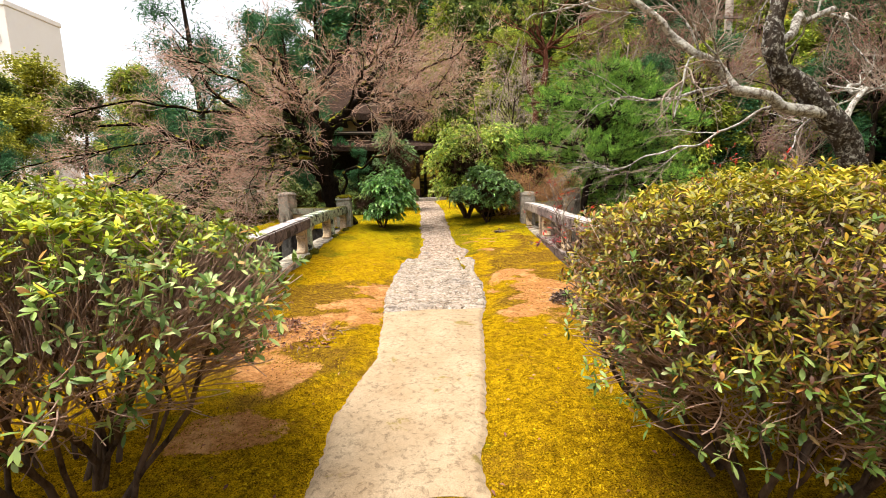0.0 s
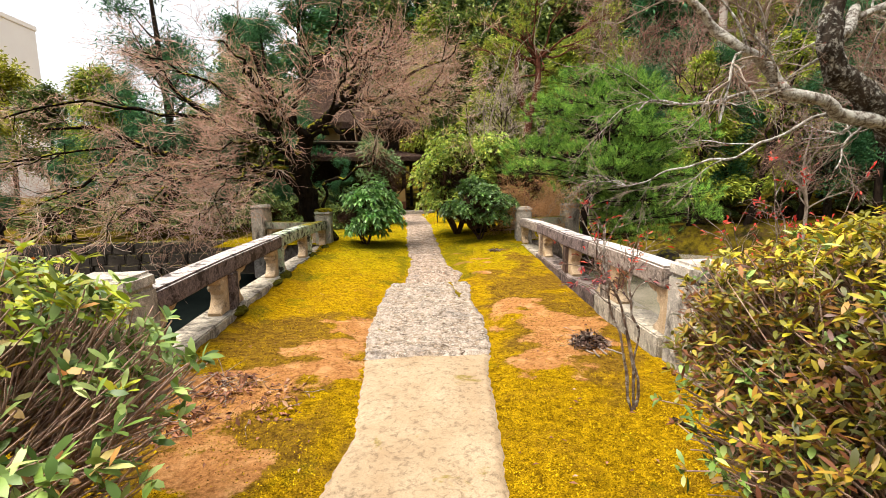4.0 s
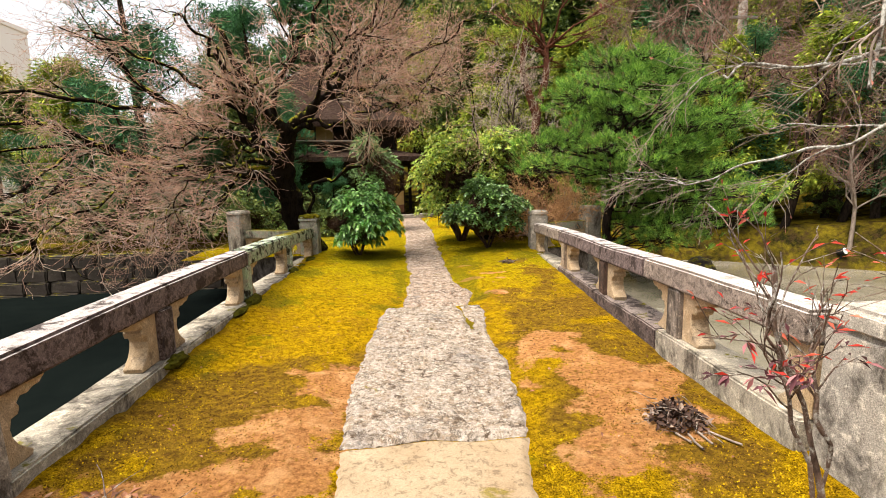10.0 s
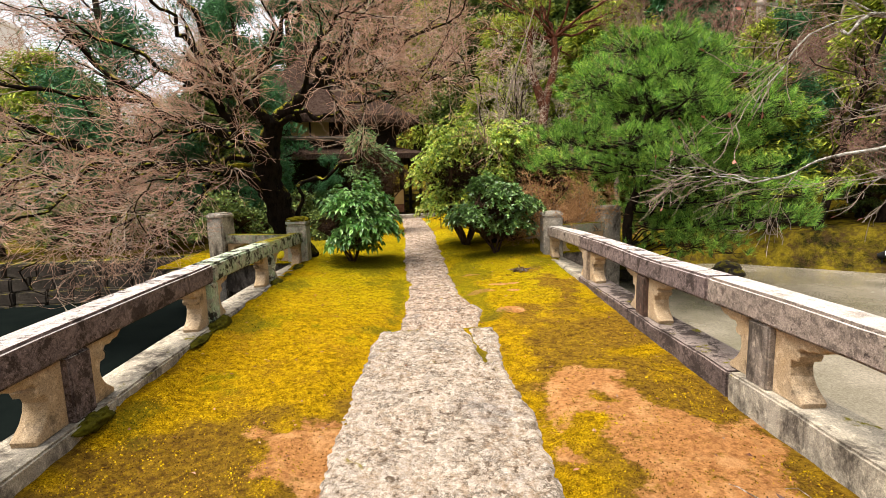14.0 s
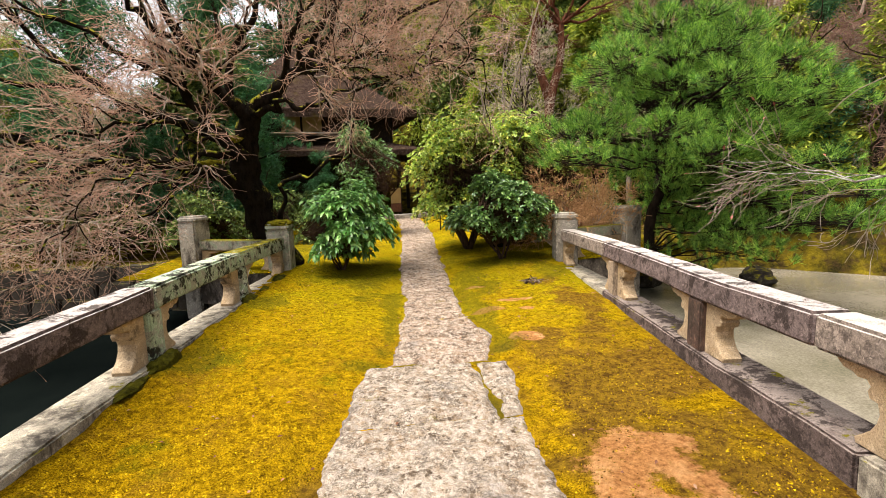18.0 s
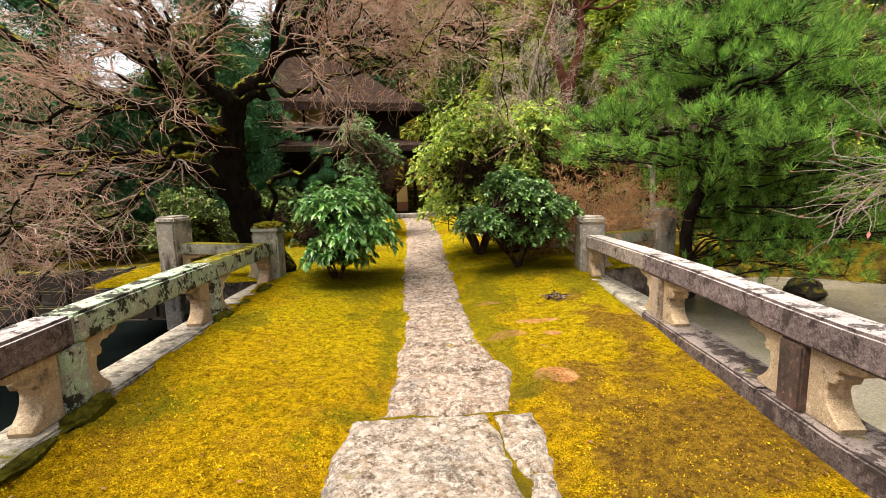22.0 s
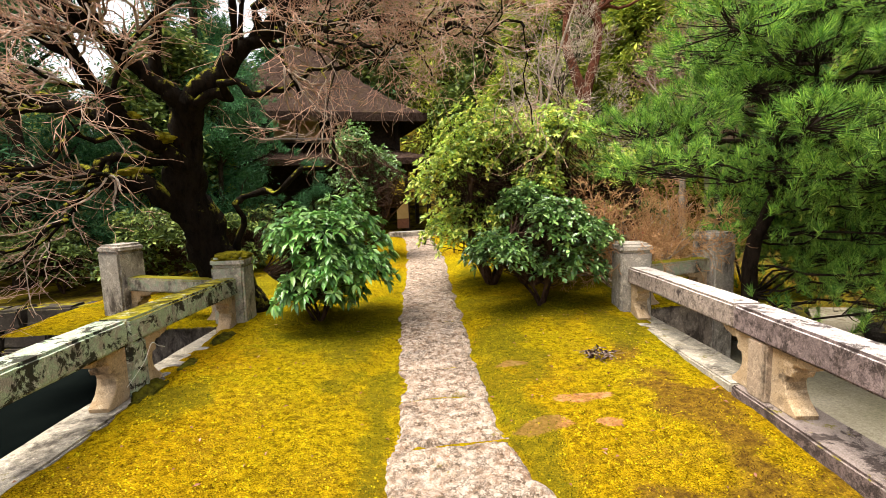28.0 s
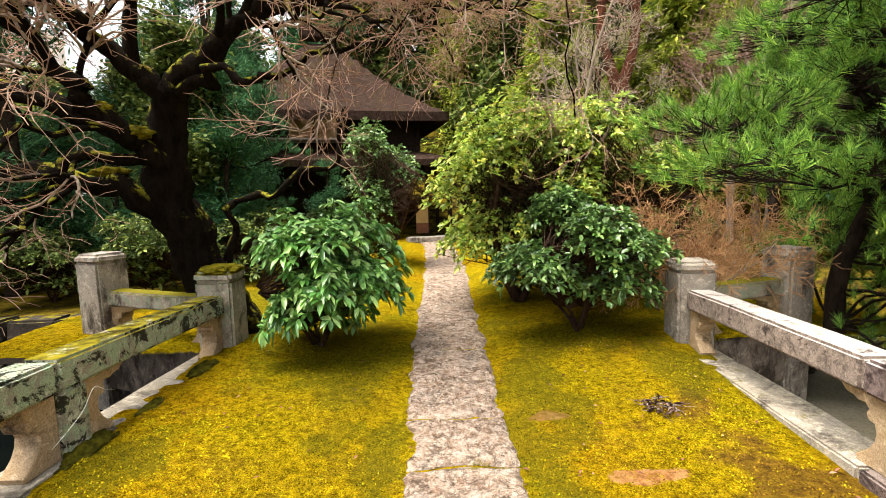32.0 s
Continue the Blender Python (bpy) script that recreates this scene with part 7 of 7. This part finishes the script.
# thin cord slung over a baluster of the mossy railing
P = np.array([along(LEFT0, LEFT1, u, 0.15, z) for u, z in ((5.6, 0.3), (5.75, 0.36), (5.86, 0.42), (5.96, 0.52), (6.05, 0.47), (6.14, 0.43))])
part("cord", Geo().add(*tubes(line(P, 24)[None], np.full((1, 24), 0.0017), 6)), PAPER, rail_l, "thin pale cord")

# pale sticks by the withered clump
g = np.random.default_rng(108)
for k in range(4):
    a = at_lawn(1.62 + 0.06 * k, 5.14 + g.uniform(-0.03, 0.03), 0.012)
    st = thing("dry_stick", "short pale dry stick lying on bare earth", "stick", "dry sticks on the earth", at=a)
    P = grow(np.zeros((1, 3)), np.array([[g.uniform(-0.3, 0.5), -1.0, 0.02]]), np.array([g.uniform(0.12, 0.2)]), 5, 0.06, 0.0, g)
    part("stick", Geo().add(*tubes(P, np.full((1, 5), 0.007), 7)), BARK_PALE, st)

# dark trunks on the far bank
for k, (x, y, h) in enumerate(((9.3, 15.7, 4.5), (10.5, 14.7, 5.0), (11.7, 14.2, 5.5), (12.9, 12.9, 5.0), (9.4, 17.4, 5.5), (7.6, 17.6, 5.0))):
    g = np.random.default_rng(200 + k)
    z = float(hill_z(np.array(x), np.array(y)))
    tr = thing("slim_tree", "slim dark-trunked tree with bare branches on the mossy bank", "tree", "bank trees", at=(x, y, z))
    P = grow(np.array([[0, 0, -0.1]]), np.array([[g.normal(0, 0.15), g.normal(0, 0.15), 1]]), np.array([h]), 10, 0.07, 0.02, g)
    R = taper(np.array([0.11]), 10, 0.3)
    part("trunk", Geo().add(*tubes(P, R, 9)), BARK_PINE, tr, "", True)
    lv = bare_crown((P, R), g, (12, 6, 5), (1.5, 0.7, 0.35), 0.22, 0.03, 0.95)
    tube_parts("limb", *lv[0], 5, BARK_FOREST, tr)
    for P, R in lv[1:]:
        R[:] = np.clip(R, 0.004, 0.012)
    part("twig_mass", Geo().add(*tubes(*lv[1], 3)).add(*tubes(*lv[2], 3)), FAR_TWIG, tr, "", kind="stuff")

# ---- moss tufts over the lawn ----
def tuft_mat(name, stops):
    m = Mat(name, 0.95, 0.0)
    f = m.math("ADD", m.math("MULTIPLY", m.island(), 0.55), m.math("MULTIPLY", m.ramp(m.noise(13, 7, 0.8), [(0.38, 0.0), (0.62, 1.0)]), 0.45))
    c = m.mix(0.6, m.ramp(f, stops), m.ramp(m.noise(1.6, 5, 0.65), [(0.36, 0.45), (0.6, 1.25)]), "MULTIPLY")
    m.color(m.mix(0.9, c, m.ramp(m.noise(34, 6, 0.8), [(0.4, 0.22), (0.5, 0.95), (0.64, 1.15)]), "MULTIPLY"))
    return m.m


def spots_at(x, y, spots):
    out = np.zeros(len(x))
    for a, b, rx, ry in spots:
        d = np.hypot((x - a) / rx, (y - b) / ry) + 0.5 * wave(x, y, 4, 9) + 0.35 * wave(x, y, 13, 8)
        out = np.maximum(out, 1 - smooth(0.55, 1.15, d))
    return out


g = np.random.default_rng(81)
n = 330000
y = 1.2 + 14.3 * g.random(n) ** 1.25
x = g.uniform(-2.7, 3.4, n)
l, r = np.interp(y, PATH_Y, PATH_L), np.interp(y, PATH_Y, PATH_R)
edge = 0.06 * wave(x, y, 8, 21)
ok = ((x < l - 0.02 + edge) | (x > r + 0.02 + edge)) & ((y < 4.9) | (y > 12.7) | ((x > side_x(y, True) + 0.2) & (x < side_x(y, False) - 0.2)))
x, y = x[ok], y[ok]
bare, brown, green = spots_at(x, y, EARTH_SPOTS), spots_at(x, y, BROWN), spots_at(x, y, GREEN)
u = g.random(len(x))
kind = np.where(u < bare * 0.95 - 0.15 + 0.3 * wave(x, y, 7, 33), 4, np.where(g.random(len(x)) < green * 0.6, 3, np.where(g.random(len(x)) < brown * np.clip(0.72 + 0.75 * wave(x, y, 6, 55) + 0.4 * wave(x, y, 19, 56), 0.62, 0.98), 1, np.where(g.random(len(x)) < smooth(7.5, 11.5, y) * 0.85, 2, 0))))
TUFTS = (
    ("yellow moss tufts", [(0.0, (0.05, 0.032, 0.003)), (0.3, (0.14, 0.08, 0.003)), (0.7, (0.4, 0.25, 0.005)), (1.0, (0.5, 0.34, 0.012))]),
    ("brownish moss tufts", [(0.0, (0.03, 0.014, 0.005)), (0.45, (0.1, 0.05, 0.01)), (0.75, (0.22, 0.12, 0.01)), (1.0, (0.4, 0.26, 0.012))]),
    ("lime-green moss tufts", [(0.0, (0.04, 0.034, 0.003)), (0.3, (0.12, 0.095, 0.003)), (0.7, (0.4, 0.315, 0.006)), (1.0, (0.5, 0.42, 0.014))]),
    ("dark green moss tufts", [(0.0, (0.02, 0.02, 0.003)), (0.6, (0.09, 0.085, 0.006)), (1.0, (0.22, 0.2, 0.012))]),
)
z = lawn_z(x, y)
for k, (lb, stops) in enumerate(TUFTS):
    s = kind == k
    m = int(s.sum())
    c = np.stack([x[s], y[s], z[s] - 0.004], -1)
    G = Geo()
    a = g.uniform(0, 6.28, (m, 1)) + np.array([0, 2.09, 4.19]) + g.normal(0, 0.3, (m, 3))
    size = g.uniform(0.005, 0.011, (m, 1))
    ring = np.stack([np.cos(a) * size, np.sin(a) * size, 0 * a], -1)
    top = c + np.stack([g.normal(0, 0.004, m), g.normal(0, 0.004, m), 0.005 + 0.009 * g.random(m)], -1)
    V = np.concatenate([c[:, None] + ring, top[:, None]], 1).reshape(-1, 3)
    b = np.arange(m)[:, None] * 4
    G.add(V, np.concatenate([b + [0, 1, 3], b + [1, 2, 3], b + [2, 0, 3]]))
    o = new("moss", G.mesh("moss", tuft_mat(lb.replace(" ", "_"), stops)))
    tagged(o, lb + " covering the lawn beside the path", "moss", kind="stuff")
